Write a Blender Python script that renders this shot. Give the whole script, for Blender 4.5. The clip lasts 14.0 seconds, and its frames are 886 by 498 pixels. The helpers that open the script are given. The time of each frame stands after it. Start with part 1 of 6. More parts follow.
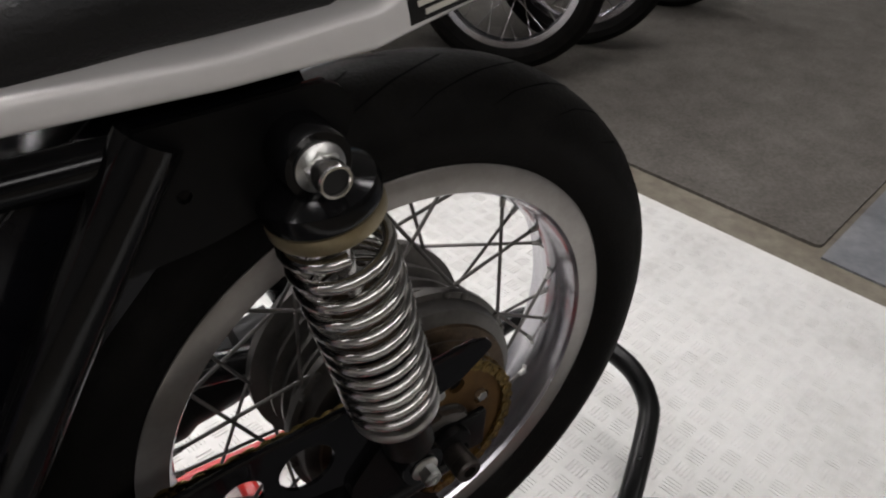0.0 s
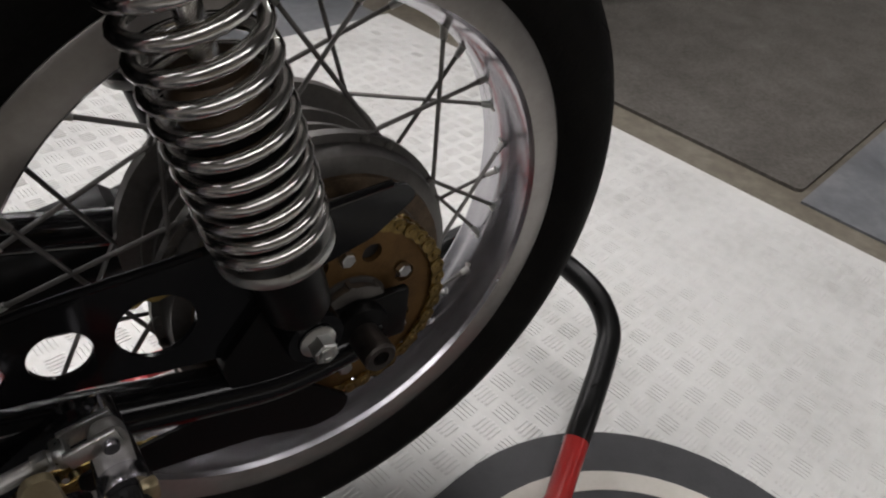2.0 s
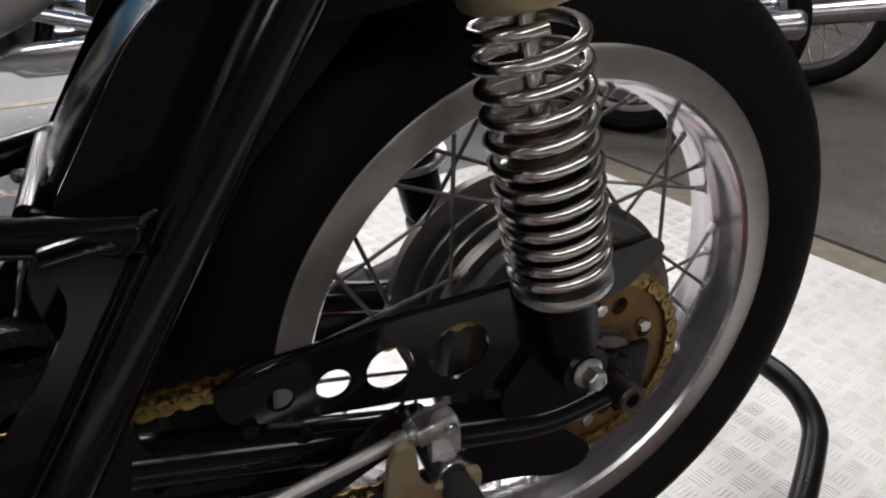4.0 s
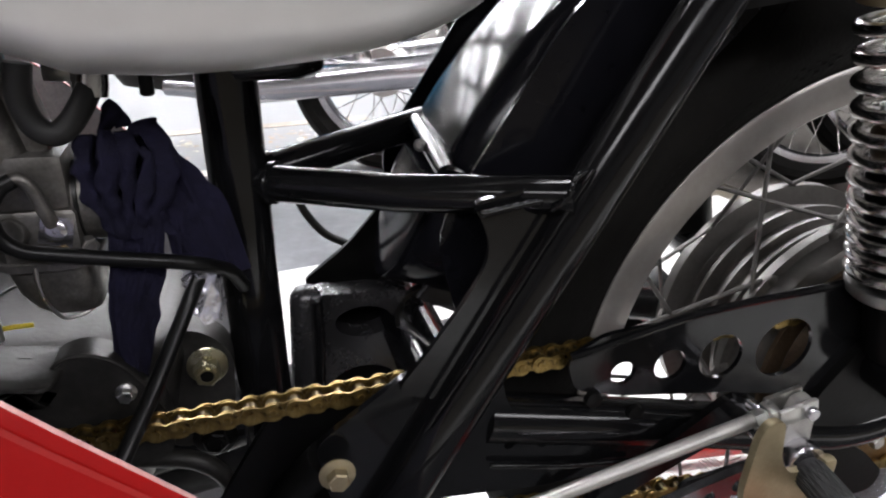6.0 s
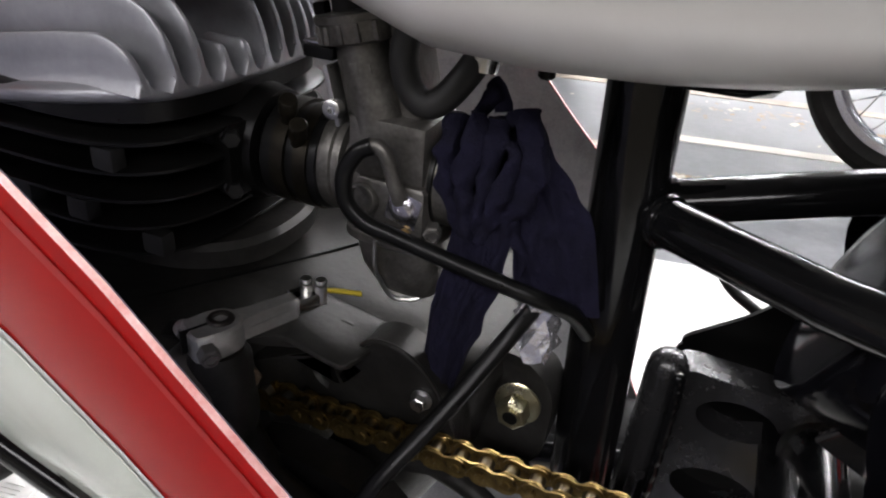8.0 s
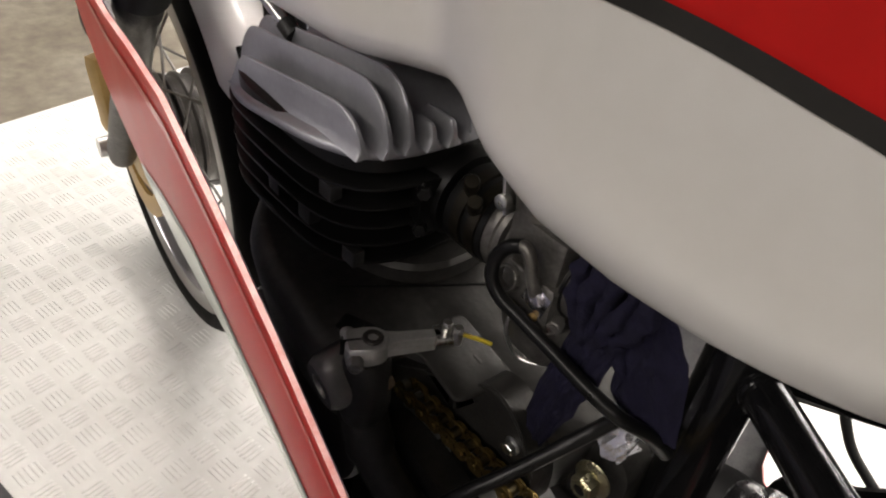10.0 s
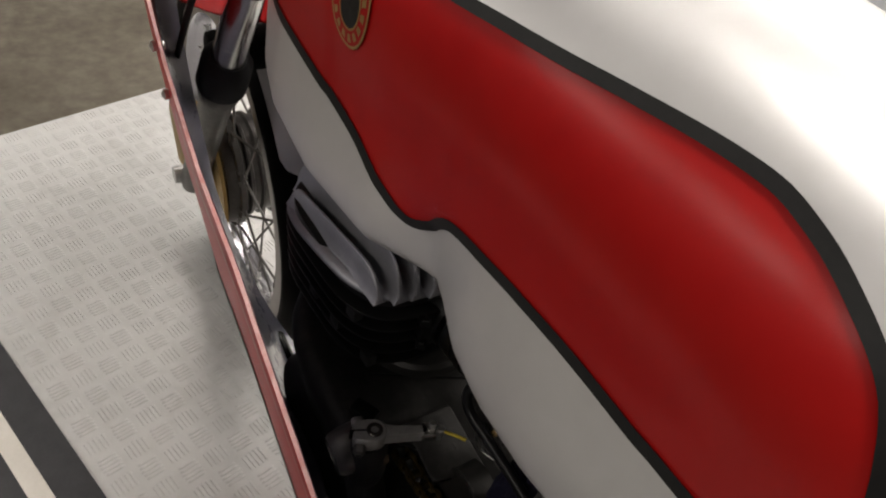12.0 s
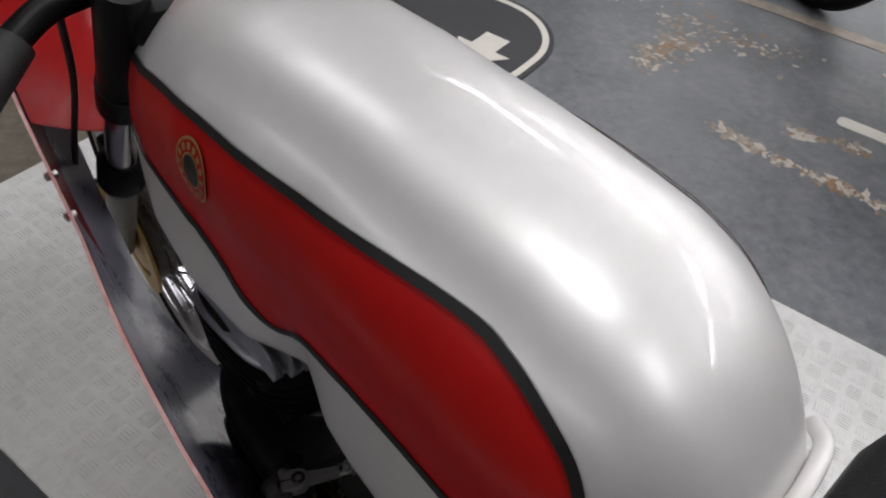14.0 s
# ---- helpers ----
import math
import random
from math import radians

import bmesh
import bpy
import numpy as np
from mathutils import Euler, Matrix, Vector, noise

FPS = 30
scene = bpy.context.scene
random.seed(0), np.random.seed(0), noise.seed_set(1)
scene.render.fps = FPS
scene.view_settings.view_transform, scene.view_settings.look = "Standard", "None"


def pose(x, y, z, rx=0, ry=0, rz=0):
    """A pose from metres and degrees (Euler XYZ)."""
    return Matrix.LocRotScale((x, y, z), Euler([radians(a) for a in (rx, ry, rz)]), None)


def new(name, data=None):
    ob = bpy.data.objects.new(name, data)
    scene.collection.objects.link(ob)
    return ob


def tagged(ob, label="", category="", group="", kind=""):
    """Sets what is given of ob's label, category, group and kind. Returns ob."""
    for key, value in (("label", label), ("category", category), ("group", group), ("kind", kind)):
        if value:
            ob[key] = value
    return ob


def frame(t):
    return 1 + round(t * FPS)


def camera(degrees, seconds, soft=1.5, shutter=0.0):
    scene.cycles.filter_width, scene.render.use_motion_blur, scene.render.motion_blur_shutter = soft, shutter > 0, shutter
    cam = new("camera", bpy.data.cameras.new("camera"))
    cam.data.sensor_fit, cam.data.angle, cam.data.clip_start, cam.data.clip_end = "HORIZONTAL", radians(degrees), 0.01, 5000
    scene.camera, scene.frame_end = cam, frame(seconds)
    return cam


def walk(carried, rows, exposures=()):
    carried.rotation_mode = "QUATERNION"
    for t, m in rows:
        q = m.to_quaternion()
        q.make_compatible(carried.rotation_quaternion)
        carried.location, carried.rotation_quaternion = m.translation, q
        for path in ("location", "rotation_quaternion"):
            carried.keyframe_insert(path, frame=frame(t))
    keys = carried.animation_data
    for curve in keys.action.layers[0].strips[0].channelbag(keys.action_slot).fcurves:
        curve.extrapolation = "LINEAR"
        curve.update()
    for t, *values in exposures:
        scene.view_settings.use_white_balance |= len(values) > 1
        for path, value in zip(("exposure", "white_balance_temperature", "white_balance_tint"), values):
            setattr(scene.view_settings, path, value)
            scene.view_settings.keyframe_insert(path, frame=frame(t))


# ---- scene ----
cam = camera(63.56, 14.0, soft=2.1)
# seconds; eye in metres (rear axle at x 0, bike faces -x); turn in degrees
ROWS = [
    (0.0, -0.2586, -0.4266, 0.854, 54.34, -3.36, -34.28),
    (0.5, -0.2431, -0.4153, 0.8122, 52.63, -3.9, -34.35),
    (1.0, -0.2119, -0.413, 0.7575, 51.11, -6.42, -34.31),
    (1.5, -0.1992, -0.4102, 0.7317, 52.16, -7.13, -34.04),
    (2.0, -0.1906, -0.4157, 0.7063, 51.96, -7.15, -34.26),
    (2.5, -0.2149, -0.4094, 0.7214, 53.61, -6.13, -32.8),
    (3.0, -0.2544, -0.4045, 0.7293, 55.25, -6.48, -28.11),
    (3.2, -0.2671, -0.4159, 0.7216, 57.04, -5.31, -27.39),
    (5.3, -0.4229, -0.4652, 0.6424, 65.70, -0.44, -23.64),
    (5.5, -0.4397, -0.4620, 0.6378, 65.74, -0.42, -22.84),
    (6.0, -0.4749, -0.4416, 0.6523, 66.57, -1.72, -15.97),
    (6.5, -0.4646, -0.4043, 0.6616, 66.96, -4.03, -5.46),
    (7.0, -0.4605, -0.3648, 0.6596, 66.31, -5.51, 3.81),
    (7.5, -0.4514, -0.3384, 0.6531, 64.10, -4.73, 13.84),
    (8.0, -0.4408, -0.3265, 0.6542, 60.76, -4.08, 23.91),
    (8.2, -0.4375, -0.3244, 0.6689, 60.37, -4.34, 26.55),
    (10.3, -0.4062, -0.3038, 0.779, 49.49, -7.48, 52.8),
    (10.5, -0.408, -0.3102, 0.7915, 48.7, -7.66, 54.63),
    (11.0, -0.4096, -0.3155, 0.8148, 46.57, -9.2, 57.64),
    (11.5, -0.4103, -0.3183, 0.86, 45.93, -8.24, 57.76),
    (12.0, -0.3949, -0.3091, 0.9362, 46.32, -9.68, 56.42),
    (12.5, -0.3785, -0.2977, 0.9666, 43.54, -9.57, 55.34),
    (13.0, -0.3595, -0.2884, 1.0299, 43.31, -7.22, 52.67),
    (13.5, -0.3345, -0.268, 1.0488, 42.87, -5.48, 48.74),
    (14.0, -0.3522, -0.257, 1.0766, 43.56, -4.35, 47.83),
]
EXPOSURES = [(0.0, -0.05, 6700, 10), (1.5, -0.15, 6700, 10), (2.2, -0.25, 6700, 10), (3.2, -0.1, 6700, 10), (5.3, 1.03, 6500, 10), (6.5, 1.35, 6400, 10), (8.2, 1.25, 6600, 10), (10.3, 1.15, 7300, 10), (11.0, 0.8, 7300, 10), (11.5, 0.5, 7300, 10), (12.0, 0.12, 7200, 10), (12.5, 0.1, 7000, 10), (13.0, 0.2, 6800, 10), (13.5, -0.08, 6600, 10), (14.0, -0.45, 6500, 10)]
walk(cam, [(t, pose(x, y, z, rx, ry, rz)) for t, x, y, z, rx, ry, rz in ROWS], EXPOSURES)

# ---- world and light ----
world = bpy.data.worlds.new("world")
scene.world = world
world.use_nodes = True
world.node_tree.nodes["Background"].inputs[0].default_value = (0.8, 0.85, 1.0, 1)
world.node_tree.nodes["Background"].inputs[1].default_value = 0.02
PANEL_WATTS, TUBE_WATTS, SOUTH_FILL_WATTS = 17.5, 20.0, 31.0
# ceiling fittings: x, y of the middle of each; the south ones are added fill
PANELS = [(-0.5, 0.45), (1.6, 0.6), (-2.8, 0.5)]
TUBES = [(-2.6, 2.9), (-1.0, 2.9), (0.6, 2.9), (2.2, 2.9), (-2.6, 4.6), (-1.0, 4.6), (0.6, 4.6), (2.2, 4.6)]
FAR_TUBES = [(x, y) for y in (6.6, 8.6, 10.4) for x in (-4.2, -2.6, -1.0, 0.6, 2.2, 3.8)]
# unseen fill panels, added to brighten the bike's left side
SOUTH_FILL = [(-3.2, -3.4), (-0.6, -3.4), (2.0, -3.4)]
CEILING = 3.0
FLOOR = -0.012

# ---- materials ----


def base_material(name):
    m = bpy.data.materials.new(name)
    m.use_nodes = True
    return m, m.node_tree.nodes, m.node_tree.links, m.node_tree.nodes["Principled BSDF"]


def ramp(nodes, stops):
    r = nodes.new("ShaderNodeValToRGB")
    while len(r.color_ramp.elements) < len(stops):
        r.color_ramp.elements.new(0.5)
    for e, (p, c) in zip(r.color_ramp.elements, stops):
        e.position, e.color = p, (*c, 1)
    return r


def surface(name, colours, scale=30.0, rough=(0.4, 0.6), metal=0.0, bump=0.0, bump_scale=200.0, coat=0.0, coat_rough=0.05,
            detail=6.0, spec=0.5, fine=0.25, stretch=(1, 1, 1)):
    """A worn surface: a broad stain layer, a finer grain layer, roughness that follows them, and relief."""
    m, nodes, links, b = base_material(name)
    at = nodes.new("ShaderNodeTexCoord")
    mp = nodes.new("ShaderNodeMapping")
    mp.inputs["Scale"].default_value = stretch
    links.new(at.outputs["Object"], mp.inputs["Vector"])
    n1, n2 = nodes.new("ShaderNodeTexNoise"), nodes.new("ShaderNodeTexNoise")
    n1.inputs["Scale"].default_value, n1.inputs["Detail"].default_value, n1.inputs["Roughness"].default_value = scale, detail, 0.62
    n2.inputs["Scale"].default_value, n2.inputs["Detail"].default_value = scale * 11, 4
    links.new(mp.outputs[0], n1.inputs["Vector"])
    links.new(mp.outputs[0], n2.inputs["Vector"])
    mix = nodes.new("ShaderNodeMix")
    mix.inputs[0].default_value = fine
    links.new(n1.outputs["Fac"], mix.inputs[2])
    links.new(n2.outputs["Fac"], mix.inputs[3])
    r = ramp(nodes, [(0.28 + 0.44 * i / max(1, len(colours) - 1), c) for i, c in enumerate(colours)])
    links.new(mix.outputs[0], r.inputs[0])
    links.new(r.outputs[0], b.inputs["Base Color"])
    mr = nodes.new("ShaderNodeMapRange")
    mr.inputs[1].default_value, mr.inputs[2].default_value = 0.3, 0.7
    mr.inputs[3].default_value, mr.inputs[4].default_value = rough
    links.new(mix.outputs[0], mr.inputs[0])
    links.new(mr.outputs[0], b.inputs["Roughness"])
    b.inputs["Metallic"].default_value = metal
    b.inputs["Specular IOR Level"].default_value = spec
    b.inputs["Coat Weight"].default_value, b.inputs["Coat Roughness"].default_value = coat, coat_rough
    if bump:
        n3 = nodes.new("ShaderNodeTexNoise")
        n3.inputs["Scale"].default_value, n3.inputs["Detail"].default_value = bump_scale, 5
        links.new(mp.outputs[0], n3.inputs["Vector"])
        bp = nodes.new("ShaderNodeBump")
        bp.inputs["Strength"].default_value, bp.inputs["Distance"].default_value = bump, 0.002
        links.new(n3.outputs["Fac"], bp.inputs["Height"])
        links.new(bp.outputs[0], b.inputs["Normal"])
    return m


def glow(name, colour, strength):
    m, nodes, links, b = base_material(name)
    b.inputs["Base Color"].default_value = (0.8, 0.8, 0.8, 1)
    b.inputs["Emission Color"].default_value = (*colour, 1)
    b.inputs["Emission Strength"].default_value = strength
    return m


BLACK_GLOSS = surface("black gloss frame paint", [(0.003, 0.003, 0.0034), (0.006, 0.006, 0.0065)], 40, (0.08, 0.18), bump=0.06, bump_scale=60, spec=0.28)
BLACK_SATIN = surface("black satin paint", [(0.002, 0.002, 0.0023), (0.005, 0.0048, 0.0045)], 50, (0.3, 0.5), bump=0.05, spec=0.12)
BLACK_GUARD = surface("black gloss mudguard", [(0.003, 0.003, 0.004), (0.007, 0.007, 0.009)], 14, (0.07, 0.2), bump=0.06, bump_scale=22, spec=0.16, stretch=(0.5, 1, 0.5))
# base raised above the frame black, so part of the sheen is colour
BRACKET = surface("black enamel with sheen in its colour", [(0.008, 0.008, 0.009), (0.028, 0.027, 0.028)], 30, (0.12, 0.34), bump=0.12, bump_scale=60, spec=0.7)
RUBBER_GLOSS = surface("smooth black rubber hose", [(0.003, 0.003, 0.003), (0.006, 0.006, 0.006)], 60, (0.25, 0.4), bump=0.03, spec=0.22)
CLAMP = surface("dull brassy clamp steel", [(0.01, 0.0085, 0.006), (0.034, 0.029, 0.02)], 80, (0.3, 0.5), metal=0.8, bump=0.08)
RUBBER = surface("black rubber", [(0.008, 0.008, 0.008), (0.018, 0.0175, 0.017)], 60, (0.45, 0.7), bump=0.1, spec=0.35)
GROOVE = surface("dark groove", [(0.001, 0.001, 0.001), (0.002, 0.002, 0.002)], 40, (0.8, 0.9), spec=0.05)
TYRE = surface("tyre rubber", [(0.004, 0.0037, 0.0034), (0.007, 0.0066, 0.0061), (0.013, 0.0121, 0.0112)], 25, (0.5, 0.8), bump=0.22, bump_scale=300, spec=0.06)
RIM = surface("brushed aluminium rim", [(0.3, 0.282, 0.265), (0.44, 0.42, 0.4)], 18, (0.3, 0.46), metal=0.8, bump=0.04, bump_scale=400)
RIM_INNER = surface("polished aluminium", [(0.42, 0.41, 0.44), (0.56, 0.55, 0.58)], 22, (0.16, 0.28), metal=0.97, bump=0.008, bump_scale=500)
CHROME = surface("worn chrome", [(0.55, 0.53, 0.5), (0.72, 0.71, 0.7)], 60, (0.1, 0.28), metal=1.0, bump=0.03)
STEEL = surface("zinc plated steel", [(0.4, 0.4, 0.38), (0.62, 0.62, 0.6)], 80, (0.22, 0.45), metal=1.0, bump=0.05)
DARK_STEEL = surface("brown oiled steel", [(0.035, 0.03, 0.027), (0.09, 0.08, 0.072)], 60, (0.3, 0.5), metal=0.8)
SPOKE = surface("dull steel spokes", [(0.1, 0.095, 0.09), (0.22, 0.21, 0.2)], 60, (0.35, 0.6), metal=0.8)
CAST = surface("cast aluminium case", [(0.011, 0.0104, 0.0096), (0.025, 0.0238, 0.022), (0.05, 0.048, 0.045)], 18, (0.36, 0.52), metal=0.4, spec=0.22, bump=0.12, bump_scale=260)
CARB = surface("carburettor alloy", [(0.045, 0.042, 0.038), (0.12, 0.114, 0.105), (0.225, 0.215, 0.2)], 45, (0.3, 0.55), metal=0.75, bump=0.18, bump_scale=300)
HUB = surface("hub alloy", [(0.07, 0.066, 0.061), (0.155, 0.146, 0.137)], 20, (0.3, 0.5), metal=0.75, bump=0.06)
FIN = surface("bead blasted head fins", [(0.25, 0.25, 0.265), (0.38, 0.38, 0.4)], 25, (0.38, 0.52), metal=0.7, bump=0.06, bump_scale=500)
BARREL = surface("black painted barrel", [(0.002, 0.002, 0.002), (0.005, 0.0048, 0.0045)], 40, (0.25, 0.45), bump=0.1, spec=0.25)
GOLD = surface("gold chain steel", [(0.05, 0.032, 0.012), (0.22, 0.15, 0.05), (0.46, 0.34, 0.13)], 160, (0.2, 0.5), metal=0.9, bump=0.08)
ROLLER = surface("oily chain steel", [(0.03, 0.024, 0.014), (0.14, 0.11, 0.06)], 200, (0.25, 0.45), metal=0.9)
SPROCKET = surface("anodised sprocket", [(0.09, 0.05, 0.02), (0.22, 0.125, 0.045)], 40, (0.35, 0.55), metal=0.8, bump=0.05)
BRASS = surface("gold anodised brake", [(0.26, 0.16, 0.05), (0.5, 0.34, 0.14)], 30, (0.35, 0.55), metal=0.6)
SILVER_PAINT = surface("silver pearl paint", [(0.58, 0.573, 0.56), (0.64, 0.633, 0.62)], 6, (0.41, 0.46), metal=0.48, bump=0.008, bump_scale=900, coat=0.3, coat_rough=0.02, fine=0.4)
WHITE_PAINT = surface("off white paint", [(0.66, 0.64, 0.62), (0.74, 0.72, 0.7)], 9, (0.32, 0.42), coat=0.6)
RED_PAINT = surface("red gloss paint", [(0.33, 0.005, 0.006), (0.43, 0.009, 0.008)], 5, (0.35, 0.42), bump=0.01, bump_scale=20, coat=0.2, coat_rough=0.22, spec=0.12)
# the shell's red again, darkened in colour for the unlit inside of the nose
RED_INSIDE_SHADE = surface("red paint with the nose's inner shade", [(0.2, 0.004, 0.005), (0.3, 0.007, 0.007)], 7, (0.4, 0.55), bump=0.06, bump_scale=40, coat=0.12, coat_rough=0.15, spec=0.1)
STRIPE = surface("black line paint", [(0.01, 0.01, 0.01), (0.02, 0.019, 0.018)], 30, (0.38, 0.48), spec=0.2)
EDGE_PINK = surface("chipped edge", [(0.42, 0.12, 0.11), (0.62, 0.42, 0.4)], 60, (0.4, 0.6))
PALE_GREEN = surface("pale green panel", [(0.5, 0.58, 0.5), (0.6, 0.66, 0.58)], 10, (0.25, 0.4), coat=0.6)
FAIR_INSIDE = surface("grey glass fibre", [(0.2, 0.2, 0.205), (0.34, 0.34, 0.345), (0.45, 0.45, 0.45)], 45, (0.45, 0.7), bump=0.35, bump_scale=120)
FAIR_DARK = surface("blue grey inner fairing paint", [(0.32, 0.32, 0.42), (0.48, 0.48, 0.6)], 12, (0.2, 0.4), bump=0.1, bump_scale=40, coat=0.5)
LEVER = surface("satin alloy lever", [(0.26, 0.255, 0.24), (0.46, 0.45, 0.43)], 40, (0.3, 0.48), metal=0.65, bump=0.06)
DIRTY = surface("dirty brown steel", [(0.02, 0.014, 0.009), (0.09, 0.06, 0.035), (0.16, 0.12, 0.08)], 60, (0.4, 0.65), metal=0.5, bump=0.1)
CLOTH = surface("navy cloth", [(0.003, 0.0027, 0.0085), (0.009, 0.008, 0.024)], 90, (0.85, 0.95), bump=0.5, bump_scale=900, spec=0.2)
LEATHER = surface("black seat cover", [(0.004, 0.004, 0.0045), (0.009, 0.0085, 0.0085)], 30, (0.4, 0.55), bump=0.35, bump_scale=500, spec=0.3)
RED_TUBE = surface("red painted tube", [(0.35, 0.01, 0.01), (0.48, 0.02, 0.015)], 25, (0.25, 0.4), coat=0.4)
ZINC_GOLD = surface("passivated zinc", [(0.25, 0.2, 0.11), (0.42, 0.36, 0.24)], 40, (0.35, 0.55), metal=0.8, bump=0.06)
ZINC_BRIGHT = surface("yellow zinc", [(0.24, 0.22, 0.14), (0.4, 0.37, 0.25)], 60, (0.2, 0.4), metal=0.9, bump=0.04)
YELLOW = surface("yellow sleeve", [(0.55, 0.42, 0.03), (0.65, 0.52, 0.06)], 50, (0.4, 0.5))
CLEAR = surface("crumpled foil", [(0.5, 0.5, 0.55), (0.8, 0.8, 0.85)], 60, (0.1, 0.3), metal=0.8, bump=0.6, bump_scale=120)
PLATE = surface("checker plate aluminium", [(0.5, 0.5, 0.48), (0.62, 0.62, 0.6), (0.7, 0.7, 0.68)], 5, (0.4, 0.58), metal=0.2, bump=0.05, bump_scale=150, fine=0.35)
CARPET = surface("dark grey brown carpet", [(0.034, 0.029, 0.023), (0.072, 0.065, 0.056), (0.115, 0.107, 0.094)], 9, (0.85, 0.95), bump=0.5, bump_scale=400, fine=0.5)
CONCRETE = surface("brown grey concrete", [(0.05, 0.04, 0.027), (0.12, 0.104, 0.078), (0.2, 0.182, 0.148)], 3.2, (0.6, 0.85), bump=0.25, bump_scale=90, fine=0.4)
PAINTED = surface("blue grey floor paint", [(0.055, 0.058, 0.062), (0.125, 0.131, 0.14), (0.21, 0.213, 0.218)], 4.0, (0.3, 0.6), bump=0.12, bump_scale=70, fine=0.42, detail=9)
MAT = surface("black mat", [(0.022, 0.023, 0.025), (0.05, 0.05, 0.053)], 30, (0.5, 0.7), bump=0.15)
MAT_LINE = surface("off white line", [(0.6, 0.57, 0.5), (0.72, 0.69, 0.63)], 20, (0.5, 0.65))
CHALK = surface("chalky bare screed", [(0.36, 0.32, 0.27), (0.52, 0.47, 0.4)], 40, (0.6, 0.8), bump=0.2)
OCHRE = surface("ochre stained screed", [(0.16, 0.1, 0.05), (0.34, 0.22, 0.12)], 40, (0.6, 0.8), bump=0.2)
RUST = surface("bare patch", [(0.15, 0.14, 0.125), (0.26, 0.22, 0.18), (0.42, 0.37, 0.31)], 18, (0.6, 0.8), bump=0.2)
WALL = surface("grey wall", [(0.32, 0.31, 0.3), (0.4, 0.39, 0.37)], 2, (0.7, 0.9), bump=0.05)
CEIL = surface("dark ceiling", [(0.2, 0.2, 0.2), (0.26, 0.26, 0.25)], 2, (0.7, 0.9))
BLUE_PAINT = surface("blue paint", [(0.01, 0.16, 0.3), (0.015, 0.22, 0.38)], 6, (0.25, 0.35), coat=0.8)
TUBE_GLOW = glow("fluorescent tube", (0.97, 0.97, 1.0), 26.0)
PANEL_GLOW = glow("lamp diffuser", (0.98, 0.97, 1.0), 7.0)
FILL_GLOW = glow("dim fill panel", (0.98, 0.97, 1.0), 1.2)
FITTING = surface("white lamp fitting", [(0.7, 0.7, 0.7), (0.76, 0.76, 0.75)], 10, (0.5, 0.6))

# ---- building helpers ----


def finish(name, bm, material, smooth=40):
    bmesh.ops.recalc_face_normals(bm, faces=bm.faces)
    me = bpy.data.meshes.new(name)
    bm.to_mesh(me)
    bm.free()
    if smooth:
        me.shade_smooth()
        me.set_sharp_from_angle(angle=radians(smooth))
    me.materials.append(material)
    return me


def thing(name, label, category, group="", kind=""):
    return tagged(new(name), label, category, group, kind)


def solid(name, bm, material, label, category, group="", kind="", smooth=40):
    return tagged(new(name, finish(name, bm, material, smooth)), label, category, group, kind)


def part(name, bm, material, parent, label="", smooth=40):
    ob = new(name, finish(name, bm, material, smooth))
    ob.parent = parent
    return tagged(ob, label)


def shared(name, me, parent, m):
    ob = new(name, me)
    ob.parent = parent
    ob.matrix_basis = m
    return ob


def basis(axis):
    w = Vector(axis).normalized()
    u = w.orthogonal().normalized() if abs(w.z) > 0.9 or abs(w.y) > 0.999 else w.cross(Vector((0, 0, 1))).normalized()
    return u, w.cross(u), w


def lathe(profile, origin, axis, seg=40, bm=None, cap=True):
    """Turns (along, radius) about an axis through origin."""
    bm = bm or bmesh.new()
    u, v, w = basis(axis)
    o = Vector(origin)
    rings = []
    for a, r in profile:
        rings.append([bm.verts.new(o + w * a + (u * math.cos(k * math.tau / seg) + v * math.sin(k * math.tau / seg)) * r) for k in range(seg)])
    for p, q in zip(rings, rings[1:]):
        for k in range(seg):
            bm.faces.new((p[k], p[(k + 1) % seg], q[(k + 1) % seg], q[k]))
    if cap:
        bm.faces.new(rings[0])
        bm.faces.new(rings[-1])
    return bm


def torus_lathe(profile, origin, axis, seg=64):
    """Turns a closed loop of (along, radius)."""
    bm = lathe(list(profile) + [profile[0]], origin, axis, seg, cap=False)
    bmesh.ops.remove_doubles(bm, verts=bm.verts, dist=1e-6)
    return bm


def curve(points, steps=8):
    """Points along a smooth line through the given ones."""
    p = [Vector(q) for q in points]
    p = [p[0] * 2 - p[1]] + p + [p[-1] * 2 - p[-2]]
    out = []
    for i in range(1, len(p) - 2):
        for k in range(steps):
            t = k / steps
            out.append(0.5 * (2 * p[i] + (p[i + 1] - p[i - 1]) * t + (2 * p[i - 1] - 5 * p[i] + 4 * p[i + 1] - p[i + 2]) * t * t
                              + (3 * p[i] - p[i - 1] - 3 * p[i + 1] + p[i + 2]) * t ** 3))
    out.append(p[-2])
    return out


